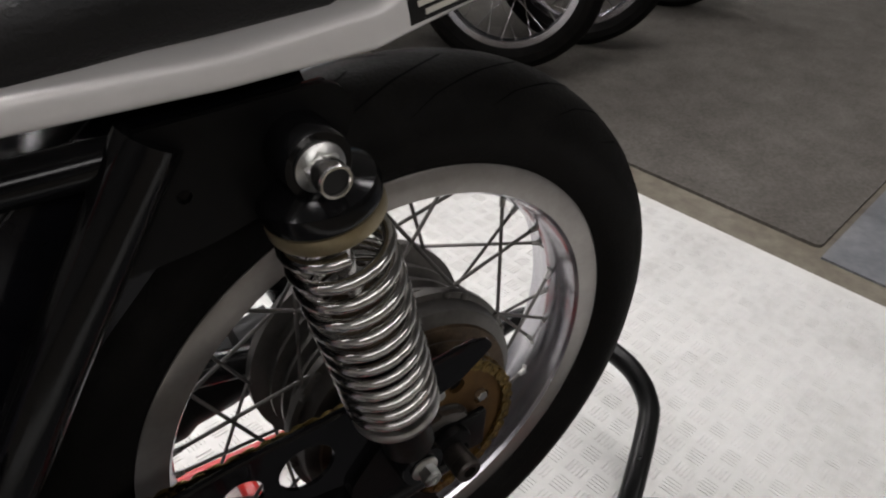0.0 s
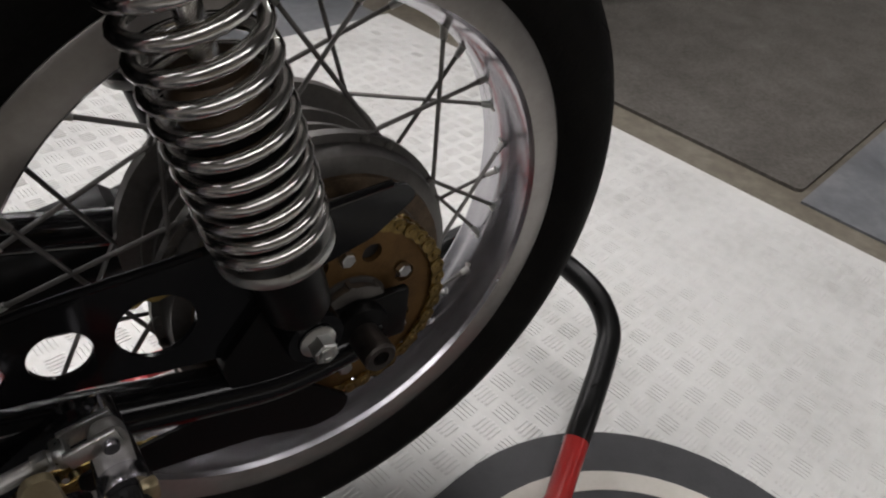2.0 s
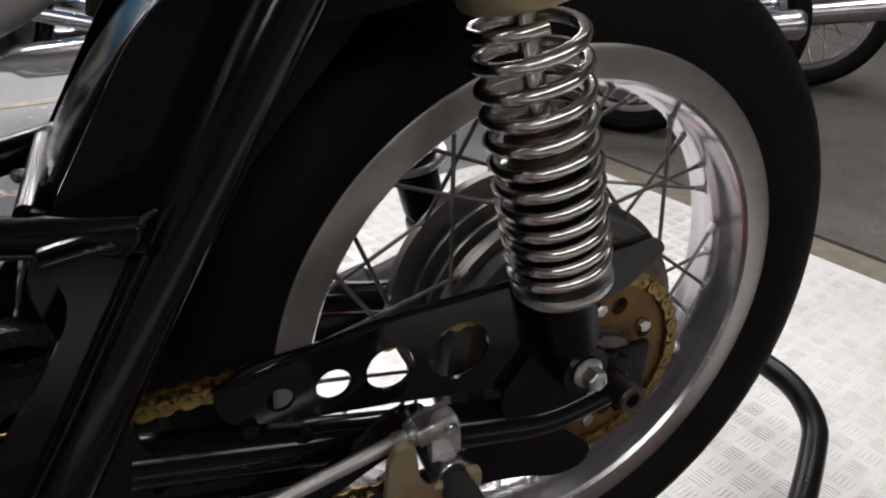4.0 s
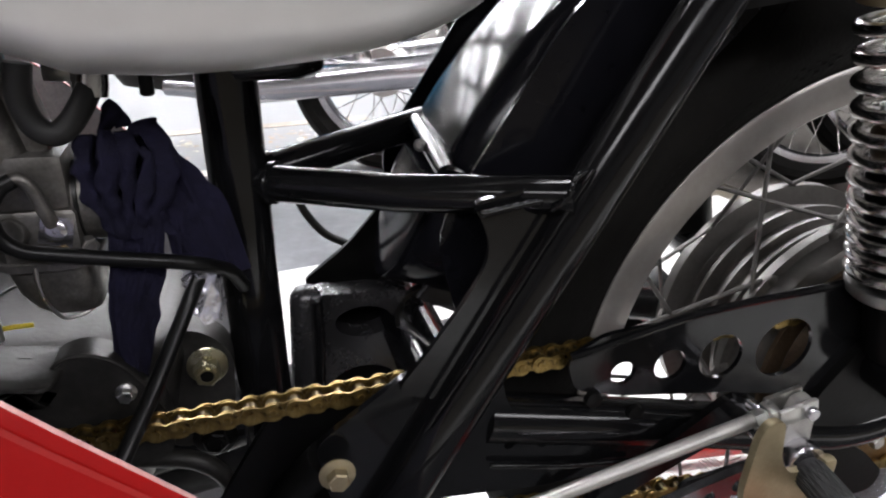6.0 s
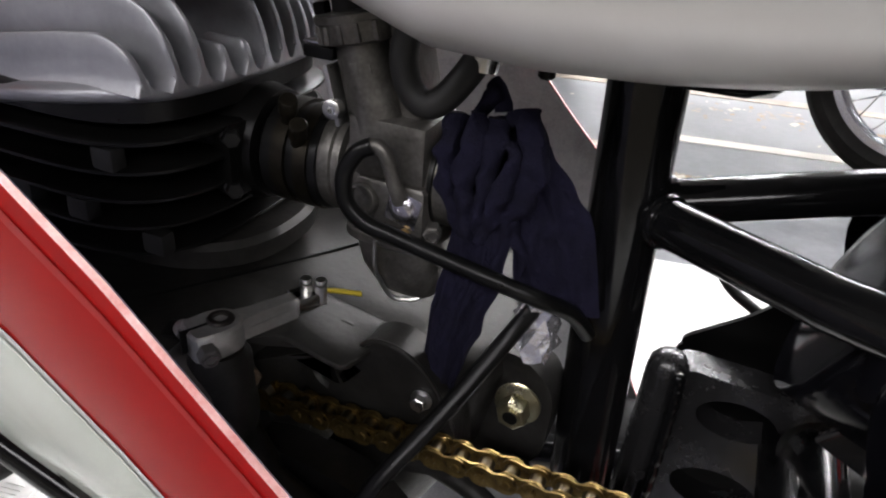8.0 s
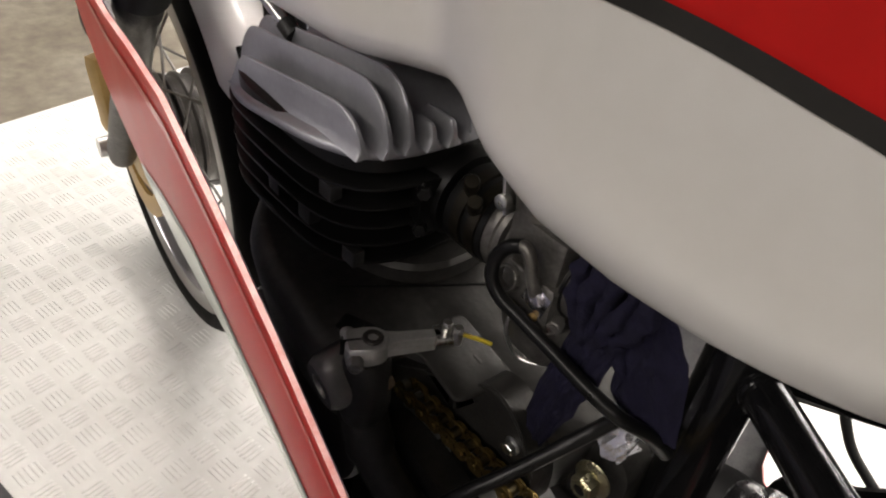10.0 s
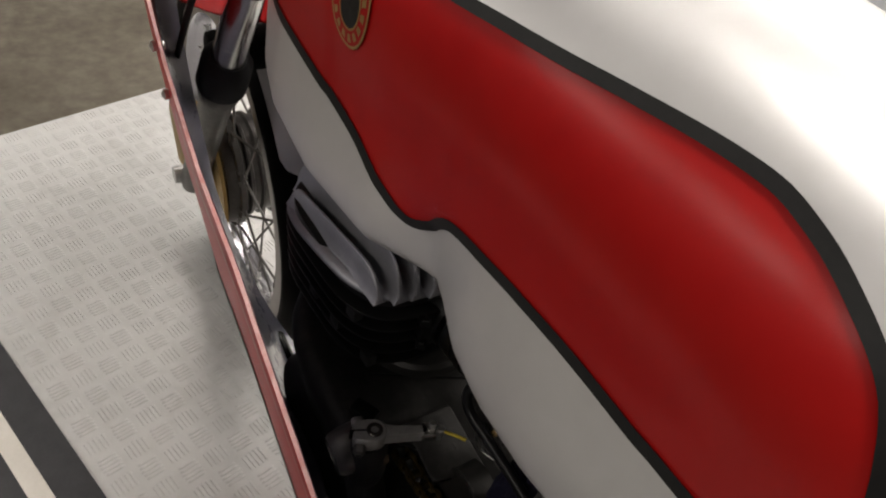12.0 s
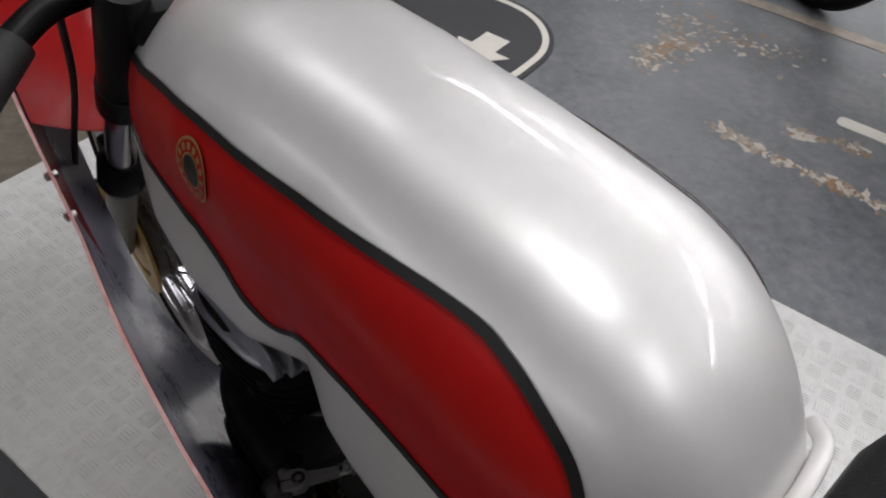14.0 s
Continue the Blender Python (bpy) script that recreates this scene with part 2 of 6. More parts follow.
def sweep(points, r, seg=14, bm=None, flat=1.0, cap=True):
    bm = bm or bmesh.new()
    pts = [Vector(p) for p in points]
    rad = r if isinstance(r, (list, tuple)) else [r] * len(pts)
    d0 = (pts[1] - pts[0]).normalized()
    u = d0.orthogonal().normalized()
    rings = []
    for i, p in enumerate(pts):
        d = (pts[min(i + 1, len(pts) - 1)] - pts[max(i - 1, 0)]).normalized()
        u = (u - d * u.dot(d)).normalized()
        v = d.cross(u)
        rings.append([bm.verts.new(p + (u * math.cos(k * math.tau / seg) + v * math.sin(k * math.tau / seg) * flat) * rad[i]) for k in range(seg)])
    for p, q in zip(rings, rings[1:]):
        for k in range(seg):
            bm.faces.new((p[k], p[(k + 1) % seg], q[(k + 1) % seg], q[k]))
    if cap:
        bm.faces.new(rings[0])
        bm.faces.new(rings[-1])
    return bm


def box(c, s, bevel=0.002, turn=None, bm=None):
    bm = bm or bmesh.new()
    m = Matrix.Translation(c) @ (turn or Matrix.Identity(4)) @ Matrix.Diagonal((*s, 1))
    made = bmesh.ops.create_cube(bm, size=1, matrix=m)
    if bevel:
        edges = {e for v in made["verts"] for e in v.link_edges}
        bmesh.ops.bevel(bm, geom=list(edges), offset=bevel, segments=2, affect="EDGES", profile=0.6)
    return bm


def cut_plate(outline, holes, y, thick, bevel=0.0012):
    """A flat plate in the x-z plane at y, thick towards +y, with holes through it."""
    bm = bmesh.new()
    edges = []
    for loop in [outline] + list(holes):
        vs = [bm.verts.new((a, y, b)) for a, b in loop]
        edges += [bm.edges.new((vs[i], vs[(i + 1) % len(vs)])) for i in range(len(vs))]
    bmesh.ops.triangle_fill(bm, edges=edges, use_beauty=True)
    made = bmesh.ops.extrude_face_region(bm, geom=list(bm.faces))
    bmesh.ops.translate(bm, vec=(0, thick, 0), verts=[v for v in made["geom"] if isinstance(v, bmesh.types.BMVert)])
    return bm


def ring2(cx, cz, a, b=None, n=24, turn=0.0):
    b = b or a
    c, s = math.cos(radians(turn)), math.sin(radians(turn))
    out = []
    for k in range(n):
        p, q = a * math.cos(k * math.tau / n), b * math.sin(k * math.tau / n)
        out.append((cx + p * c - q * s, cz + p * s + q * c))
    return out


def rounded(loop, r=0.01, n=4):
    """A polygon with its corners rounded."""
    out = []
    for i, p in enumerate(loop):
        p, a, b = Vector(p), Vector(loop[i - 1]), Vector(loop[(i + 1) % len(loop)])
        d = min(r, (a - p).length * 0.45, (b - p).length * 0.45)
        s, e = p + (a - p).normalized() * d, p + (b - p).normalized() * d
        for k in range(n + 1):
            t = k / n
            out.append(tuple((1 - t) ** 2 * s + 2 * t * (1 - t) * p + t * t * e))
    return out


def rounded_box_ring(cx, cy, hx, hy, z, power=4.0, seg=48):
    out = []
    for k in range(seg):
        a = k * math.tau / seg
        c, s = math.cos(a), math.sin(a)
        out.append((cx + math.copysign(abs(c) ** (2 / power), c) * hx, cy + math.copysign(abs(s) ** (2 / power), s) * hy, z))
    return out


def stack(rings, bm=None):
    bm = bm or bmesh.new()
    vs = [[bm.verts.new(p) for p in r] for r in rings]
    n = len(vs[0])
    for p, q in zip(vs, vs[1:]):
        for k in range(n):
            bm.faces.new((p[k], p[(k + 1) % n], q[(k + 1) % n], q[k]))
    bm.faces.new(vs[0])
    bm.faces.new(vs[-1])
    return bm


def slab(loop, z0, z1, bevel, bm=None):
    """A flat part from (x, y) corners with softened upper and lower edges."""
    c = sum((Vector(p) for p in loop), Vector((0, 0))) / len(loop)
    rings = []
    for z, d in ((z0, bevel), (z0 + bevel, 0.0), (z1 - bevel, 0.0), (z1, bevel)):
        rings.append([(*(Vector(p) + (c - Vector(p)).normalized() * d), z) for p in loop])
    return stack(rings, bm)


def hexbolt(at, axis, across, head, flange=0.0, parent=None, name="bolt", label="zinc plated flange bolt", material=None, hollow=True):
    """A hexagon head with a washer flange; the axis points out of the surface."""
    bm = bmesh.new()
    u, v, w = basis(axis)
    r = across / 1.732
    if flange:
        lathe([(0, flange), (across * 0.1, flange), (across * 0.22, flange * 0.72), (across * 0.24, r * 0.9)], at, axis, 28, bm)
    lathe([(across * 0.1, r), (head - r * 0.12, r), (head, r * 0.86)], at, axis, 6, bm)
    if hollow:
        lathe([(head * 0.9, r * 0.62), (head + 0.0012, r * 0.62), (head + 0.0012, r * 0.5), (head * 0.98, r * 0.48)], at, axis, 20, bm)
    return part(name, bm, material or STEEL, parent, label, 30)

# ---- the place: floor, plate, mats, room ----
SKEW = radians(11.44)
PU, PV = Vector((math.cos(SKEW), math.sin(SKEW), 0)), Vector((-math.sin(SKEW), math.cos(SKEW), 0))
PLATE_U, PLATE_V = (-1.775, 1.066), (-1.0, 1.02)


def on_floor(u, v, z=0.0):
    return PU * u + PV * v + Vector((0, 0, z))


def sheet(loop, z, thick, bm=None):
    """A flat slab with its top at z, from (u, v) corners."""
    bm = bm or bmesh.new()
    top = [bm.verts.new(on_floor(u, v, z)) for u, v in loop]
    low = [bm.verts.new(on_floor(u, v, z - thick)) for u, v in loop]
    bm.faces.new(top)
    bm.faces.new(low[::-1])
    for i in range(len(loop)):
        j = (i + 1) % len(loop)
        bm.faces.new((top[i], low[i], low[j], top[j]))
    return bm


def rect(u0, u1, v0, v1):
    return [(u0, v0), (u1, v0), (u1, v1), (u0, v1)]


ROOM = (-7.0, 7.5, -9.0, 11.5)
solid("floor", sheet(rect(ROOM[0], ROOM[1], ROOM[2], ROOM[3]), FLOOR - 0.004, 0.1), CONCRETE, "brown grey bare concrete floor of the workshop", "floor", kind="structure")
solid("painted_floor", sheet(rect(-4.5, 1.06, 1.0, 5.9), FLOOR, 0.02), PAINTED, "blue grey painted concrete floor with worn patches", "floor", kind="structure")
solid("carpet_floor", sheet(rounded(rect(1.195, 6.0, -0.105, 5.9), 0.02), FLOOR + 0.004, 0.02), CARPET, "dark grey brown carpet laid on the concrete", "floor", kind="structure")
solid("painted_strip", sheet(rect(1.16, 6.0, -3.2, -0.12), FLOOR + 0.001, 0.02), PAINTED, "worn blue grey floor paint beside the carpet", "floor", kind="structure")

plate = solid("platform", sheet(rect(*PLATE_U, *PLATE_V), 0.0, 0.011), PLATE, "bright aluminium checker plate platform under the motorcycle", "platform", kind="structure")


def tread_bars():
    """Raised bars of the plate, five to a group, the groups turned in a checkerboard."""
    cell, verts, faces = 0.0375, [], []
    nu, nv = int((PLATE_U[1] - PLATE_U[0]) / cell), int((PLATE_V[1] - PLATE_V[0]) / cell)
    for i in range(nu):
        for j in range(nv):
            cu, cv = PLATE_U[0] + (i + 0.5) * cell, PLATE_V[0] + (j + 0.5) * cell
            if cv < -0.62:
                continue
            for k in range(5):
                off = (k - 2) * 0.0062
                ln = 0.0145 - abs(k - 2) * 0.0008
                a, b = (ln, 0.0017) if (i + j) % 2 else (0.0017, ln)
                ou, ov = (0, off) if (i + j) % 2 else (off, 0)
                n = len(verts)
                for h, s in ((0.0, 1.0), (0.0011, 0.7)):
                    for su, sv in ((-1, -1), (1, -1), (1, 1), (-1, 1)):
                        verts.append(tuple(on_floor(cu + ou + su * a * s, cv + ov + sv * b * s, h)))
                faces += [(n + 4, n + 5, n + 6, n + 7)] + [(n + q, n + (q + 1) % 4, n + 4 + (q + 1) % 4, n + 4 + q) for q in range(4)]
    me = bpy.data.meshes.new("tread_bars")
    me.from_pydata(verts, [], faces)
    me.materials.append(PLATE)
    ob = new("tread_bars", me)
    ob.parent = plate
    tagged(ob, "raised tread bars of the checker plate", kind="stuff")


tread_bars()


def pill(u0, u1, v0, v1, r, n=14):
    out = []
    for cu, cv, a0 in ((u1 - r, v1 - r, 0), (u0 + r, v1 - r, 90), (u0 + r, v0 + r, 180), (u1 - r, v0 + r, 270)):
        for k in range(n + 1):
            a = radians(a0 + 90 * k / n)
            out.append((cu + r * math.cos(a), cv + r * math.sin(a)))
    return out


def band(outer, inner, z, thick):
    bm = bmesh.new()
    rings = [[bm.verts.new(on_floor(u, v, h)) for u, v in loop] for loop, h in ((outer, z), (inner, z), (inner, z - thick), (outer, z - thick))]
    n = len(outer)
    for a, b in zip(rings, rings[1:] + rings[:1]):
        for i in range(n):
            bm.faces.new((a[i], a[(i + 1) % n], b[(i + 1) % n], b[i]))
    return bm


# the mat along the bike's left side: black with a white inset line
mat = solid("display_mat", sheet(pill(-2.3, 0.42, -0.72, -0.108, 0.27), 0.0045, 0.0045), MAT, "black display mat with a white inset line lying on the plate", "mat")
part("inset_line", band(pill(-2.25, 0.365, -0.675, -0.155, 0.235), pill(-2.225, 0.34, -0.65, -0.18, 0.21), 0.0058, 0.0012), MAT_LINE, mat, "off white inset line")
# a second mat on the painted floor behind
far = solid("display_mat", sheet(pill(-2.6, -1.16, 1.14, 1.72, 0.25), FLOOR + 0.006, 0.006), MAT, "black rounded display mat with a white border on the painted floor", "mat")
part("border_line", band(pill(-2.585, -1.175, 1.155, 1.705, 0.235), pill(-2.565, -1.195, 1.175, 1.685, 0.215), FLOOR + 0.0075, 0.0015), MAT_LINE, far, "white border line")
part("mark", sheet([(-1.33, 1.30), (-1.24, 1.42), (-1.29, 1.42), (-1.29, 1.5), (-1.37, 1.5), (-1.37, 1.42), (-1.42, 1.42)], FLOOR + 0.0075, 0.0015), MAT_LINE, far, "white arrow shape")


# flakes where the paint has come off, along a crack and in loose clusters (x, y of the middle line, spread, number)
WEAR = [([(-1.24, 1.45), (-1.27, 1.53), (-1.27, 1.61), (-1.24, 1.68)], 0.03, 34), ([(-0.96, 1.37), (-0.82, 1.377), (-0.665, 1.4), (-0.58, 1.42), (-0.4, 1.44), (-0.2, 1.5)], 0.012, 60),
        ([(-0.82, 1.52), (-0.7, 1.58), (-0.64, 1.6)], 0.012, 12), ([(-1.4, 1.75), (-1.2, 1.8), (-1.0, 1.9)], 0.05, 26), ([(-0.8, 1.53), (-0.78, 1.55)], 0.012, 5), ([(-0.7, 2.0), (-0.3, 2.1), (0.2, 2.05)], 0.06, 30)]


def paint_chips(material, share, seed):
    """Small ragged flakes of bare floor scattered along the worn lines."""
    rnd = random.Random(seed)
    bm = bmesh.new()
    for line, spread, many in WEAR:
        pts = curve([Vector((*p, 0)) for p in line], 10)
        for k in range(int(2.2 * many * share)):
            c = pts[rnd.randrange(len(pts))] + Vector((rnd.gauss(0, spread), rnd.gauss(0, spread), 0))
            size, turn, n = rnd.uniform(0.0025, 0.009) * (1.0 if rnd.random() < 0.85 else 1.8), rnd.uniform(0, math.pi), 11
            stretch = rnd.uniform(1.0, 2.6)
            ring = []
            for q in range(n):
                a, r = q * math.tau / n, size * rnd.uniform(0.55, 1.15)
                x, y = r * stretch * math.cos(a), r * math.sin(a)
                ring.append((c.x + x * math.cos(turn) - y * math.sin(turn), c.y + x * math.sin(turn) + y * math.cos(turn)))
            z = FLOOR + 0.0012 + 0.0009 * rnd.random()
            bm.faces.new([bm.verts.new((x, y, z)) for x, y in ring])
    solid("paint_chips", bm, material, "pale and ochre flakes worn out of the floor paint", "stain", kind="stuff", smooth=0)


paint_chips(RUST, 1.0, 3)
paint_chips(CHALK, 0.7, 4)
paint_chips(OCHRE, 0.5, 5)
solid("floor_line", sheet(rounded(rect(-0.41, 0.4, 1.775, 1.825), 0.02), FLOOR + 0.002, 0.003), MAT_LINE, "worn white line painted on the floor", "floor marking", kind="structure")
solid("floor_line", sheet(rect(-1.6, 0.5, 2.28, 2.34), FLOOR + 0.002, 0.003), RUST, "faded ochre line painted on the floor", "floor marking", kind="structure")

for name, loop in (("wall_north", rect(ROOM[0], ROOM[1], ROOM[3], ROOM[3] + 0.15)), ("wall_south", rect(ROOM[0], ROOM[1], ROOM[2] - 0.15, ROOM[2])),
                   ("wall_east", rect(ROOM[1], ROOM[1] + 0.15, ROOM[2], ROOM[3])), ("wall_west", rect(ROOM[0] - 0.15, ROOM[0], ROOM[2], ROOM[3]))):
    solid(name, sheet(loop, CEILING, CEILING - FLOOR), WALL, "plain grey workshop wall", "wall", kind="structure", smooth=0)
solid("ceiling", sheet(rect(*ROOM), CEILING + 0.1, 0.1), CEIL, "plain dark workshop ceiling", "ceiling", kind="structure", smooth=0)


def ceiling_light(x, y, long, wide, watts, tubes, glowing=PANEL_GLOW):
    """A fitting under the ceiling with its tubes or its diffuser, and the light that it sheds."""
    lamp = thing("ceiling_light", "white tube fitting under the workshop ceiling" if tubes else "white lamp or fill panel, unseen under the workshop ceiling", "ceiling light", "ceiling lights")
    part("housing", box((x, y, CEILING - 0.03), (long + 0.08, wide + 0.04, 0.05), 0.006), FITTING, lamp, "white metal housing")
    if tubes:
        for s in (-0.045, 0.045):
            part("tube", sweep([(x - long / 2, y + s, CEILING - 0.078), (x + long / 2, y + s, CEILING - 0.078)], 0.013, 12), TUBE_GLOW, lamp, "glowing fluorescent tube")
    else:
        part("diffuser", box((x, y, CEILING - 0.06), (long, wide, 0.012), 0.003), glowing, lamp, "glowing diffuser")
    if not watts:
        return
    light = bpy.data.lights.new("lamp_light", "AREA")
    light.shape, light.size, light.size_y, light.energy, light.color = "RECTANGLE", long, wide, watts, (0.99, 0.97, 1.0)
    new("lamp_light", light).matrix_basis = pose(x, y, CEILING - 0.1)


for tx, ty in PANELS:
    ceiling_light(tx, ty, 1.3, 0.6, PANEL_WATTS if tx > -2 else 4.0, False)
for tx, ty in TUBES:
    ceiling_light(tx, ty, 1.2, 0.16, TUBE_WATTS, True)

# added fill, dim to look at so it barely reflects
for tx, ty in SOUTH_FILL:
    ceiling_light(tx, ty, 2.2, 1.2, SOUTH_FILL_WATTS, False, FILL_GLOW)
for tx, ty in FAR_TUBES:
    ceiling_light(tx, ty, 1.2, 0.16, TUBE_WATTS if ty < 7 and abs(tx) < 3 else 0, True)

# ---- the motorcycle ----
AX = 0.344          # rear axle height
CHAIN_Y = -0.085
bike = thing("racing_motorcycle", "red and silver vintage racing motorcycle standing on a rear paddock stand", "motorcycle")


def wheel(cx, cz, rim_r, tyre_r, half, tyre_half, seats, hub_r, hub_half, parent, prefix, hub_mat=None, treads=True, y0=0.0):
    """Tyre, flanged rim, hub and crossed spokes about an axle along y."""
    o, ay = (cx, y0, cz), (0, 1, 0)
    a, b = half, rim_r
    rim = part(prefix + "_rim", torus_lathe([(-a, b), (-a - 0.0015, b - 0.003), (-a, b - 0.0255), (-a + 0.004, b - 0.0285), (-a * 0.62, b - 0.029), (-a * 0.4, b - 0.033), (-a * 0.2, b - 0.0365),
                                              (a * 0.2, b - 0.0365), (a * 0.4, b - 0.033), (a * 0.62, b - 0.029), (a - 0.004, b - 0.0285), (a, b - 0.0255), (a + 0.0015, b - 0.003), (a, b),
                                              (a - 0.006, b), (a - 0.01, b - 0.02), (-a + 0.01, b - 0.02), (-a + 0.006, b)], o, ay, 128), RIM, parent, "wide flanged aluminium rim", 32)
    rim.data.materials.append(RIM_INNER)
    for f in rim.data.polygons:
        c = f.center
        if math.hypot(c.x - cx, c.z - cz) < b - 0.0265:
            f.material_index = 1
    w, t = tyre_half, tyre_r
    side = t - b
    prof = [(-a + 0.004, b - 0.012), (-a + 0.001, b + 0.001), (-a - 0.004, b + 0.006), (-w * 0.94, b + side * 0.3), (-w, b + side * 0.46), (-w * 0.95, b + side * 0.62),
            (-w * 0.76, b + side * 0.815), (-w * 0.5, b + side * 0.93), (-w * 0.25, b + side * 0.982), (0, t)]
    prof = prof + [(-x, r) for x, r in prof[-2::-1]]
    tyre = part(prefix + "_tyre", torus_lathe(prof + [(0, b - 0.012)], o, ay, 128), TYRE, parent, "black racing tyre with curved tread grooves", 50)
    if treads:
        # curved grooves, flush dark ribbons in the tread
        for k in range(26):
            for s in (-1, 1):
                a0 = k * math.tau / 26 + (0.12 if s > 0 else 0)
                bm, prev = bmesh.new(), None
                for q in range(13):
                    f = q / 12
                    yy = s * w * (0.08 + 0.82 * f)
                    rr = float(np.interp(abs(yy), [-x for x, r in prof[9:3:-1]], [r for x, r in prof[9:3:-1]])) + 0.0005
                    an, wide = a0 + 0.4 * f ** 1.3, 0.0004 + 0.0023 * math.sin(math.pi * min(1.0, 0.15 + 0.85 * f))
                    pair = [bm.verts.new((cx + rr * math.cos(an + e * wide / rr), y0 + yy, cz + rr * math.sin(an + e * wide / rr))) for e in (-1, 1)]
                    if prev:
                        bm.faces.new((prev[0], pair[0], pair[1], prev[1]))
                    prev = pair
                part("tread_groove", bm, GROOVE, tyre, smooth=60)
    h, hh = hub_r, hub_half
    hub = part(prefix + "_hub", lathe([(-hh, 0.02), (-hh, h * 0.84), (-hh + 0.006, h * 0.93), (-hh + 0.02, h * 0.955), (-hh + 0.022, h), (-hh + 0.03, h), (-hh + 0.034, h * 0.86), (-0.012, h * 0.82), (-0.01, h * 0.88),
                                        (-0.006, h * 0.88), (-0.004, h * 0.82), (0.004, h * 0.82), (0.006, h * 0.88), (0.01, h * 0.88), (0.012, h * 0.82), (0.024, h * 0.82), (0.026, h * 0.9), (0.03, h * 0.9),
                                        (0.032, h * 0.84), (hh - 0.014, h * 0.86), (hh - 0.01, h), (hh, h), (hh, 0.02)], o, ay, 72), hub_mat or HUB, parent, "cast aluminium full width hub", 32)
    n = seats
    for k in range(n):
        s = -1 if k % 2 else 1
        lead = 1 if (k // 2) % 2 else -1
        ang = (k + 0.5) * math.tau / n
        ha = ang + lead * 0.62
        p0 = Vector((cx + h * 0.97 * math.cos(ha), y0 + s * (hh - 0.006 if s > 0 else hh - 0.026), cz + h * 0.97 * math.sin(ha)))
        rr = rim_r - 0.034
        p1 = Vector((cx + rr * math.cos(ang), y0 + s * 0.004, cz + rr * math.sin(ang)))
        part("spoke", sweep([p0, p1], 0.0018, 8), SPOKE, rim, "dull steel spoke")
        d = (p1 - p0).normalized()
        part("spoke_nipple", lathe([(-0.012, 0.0027), (-0.002, 0.0032), (0.0, 0.0062), (0.003, 0.0058), (0.0045, 0.004)], p1, d, 10), STEEL, rim)
        if k % 2:
            part("rivet", lathe([(0, 0.0045), (0.002, 0.004), (0.003, 0.002)], (p0.x, y0 - hh + 0.0215, p0.z), (0, -1, 0), 10), HUB, hub)
    return rim, tyre, hub


wheel(0, AX, 0.2435, 0.3205, 0.0375, 0.053, 36, 0.119, 0.058, bike, "rear")
# carrier disc in a dark colour that also stands in for shade on the hub
part("sprocket_carrier", lathe([(0.0, 0.1), (-0.003, 0.099), (-0.004, 0.085), (-0.012, 0.08), (-0.014, 0.03)], (0, -0.0582, AX), (0, 1, 0), 64), DIRTY, bike, "sprocket carrier disc, dark for the hub's shaded side", 32)

# sprocket, chain and axle
SPR_R, FRONT = 0.0795, (-0.625, 0.351, 0.0415)


def sprocket(cx, cz, r, teeth, holes, name, material, label):
    loop = []
    for k in range(teeth):
        for f, q in ((0.0, -0.0045), (0.2, 0.001), (0.36, 0.0048), (0.5, 0.0055), (0.64, 0.0048), (0.8, 0.001)):
            a = (k + f) * math.tau / teeth
            loop.append((cx + (r + q) * math.cos(a), cz + (r + q) * math.sin(a)))
    return part(name, cut_plate(loop, [ring2(cx + r * 0.68 * math.cos(k * math.tau / holes + 0.4), cz + r * 0.68 * math.sin(k * math.tau / holes + 0.4), r * 0.1, n=14) for k in range(holes)] if holes else [],
                                CHAIN_Y - 0.0025, 0.005), material, bike, label, 30)


sp = sprocket(0, AX, SPR_R, 40, 8, "rear_sprocket", SPROCKET, "worn gold anodised rear sprocket")
sprocket(FRONT[0], FRONT[1], FRONT[2], 20, 0, "front_sprocket", STEEL, "steel gearbox sprocket")
part("sprocket_carrier", lathe([(-0.078, 0.03), (-0.078, 0.058), (-0.07, 0.062), (-0.06, 0.092), (-0.05, 0.1), (-0.03, 0.1)], (0, 0, AX), (0, 1, 0), 56), HUB, bike, "dull grey sprocket carrier")
for k in range(6):
    a = k * math.tau / 6 + 0.55
    hexbolt((0.054 * math.cos(a), CHAIN_Y - 0.003, AX + 0.054 * math.sin(a)), (0, -1, 0), 0.010, 0.006, 0.0, sp, "sprocket_bolt", "plated sprocket bolt", hollow=False)


def chain_path():
    """Points of the pitch line, one link apart, round both sprockets."""
    c0, r0, c1, r1 = Vector((0, AX)), SPR_R, Vector(FRONT[:2]), FRONT[2]
    d = (c1 - c0)
    lean = math.asin((r0 - r1) / d.length)
    base = math.atan2(d.y, d.x)
    up, low = base - math.pi / 2 + lean, base + math.pi / 2 - lean
    path = []
    # rear: from lower tangent round the back to the upper tangent
    n = 40
    for k in range(n + 1):
        t = low + (up + math.tau - low) * k / n
        path.append(c0 + Vector((math.cos(t), math.sin(t))) * r0)
    for k in range(n + 1):
        path.append(c1 + Vector((math.cos(up + (low - up) * k / n), math.sin(up + (low - up) * k / n))) * r1)
    path.append(path[0])
    return path


def even(path, step):
    out, need = [path[0]], step
    for a, b in zip(path, path[1:]):
        seg = (b - a).length
        at = 0.0
        while seg - at >= need:
            at += need
            out.append(a + (b - a) * (at / seg))
            need = step
        need -= seg - at
    return out


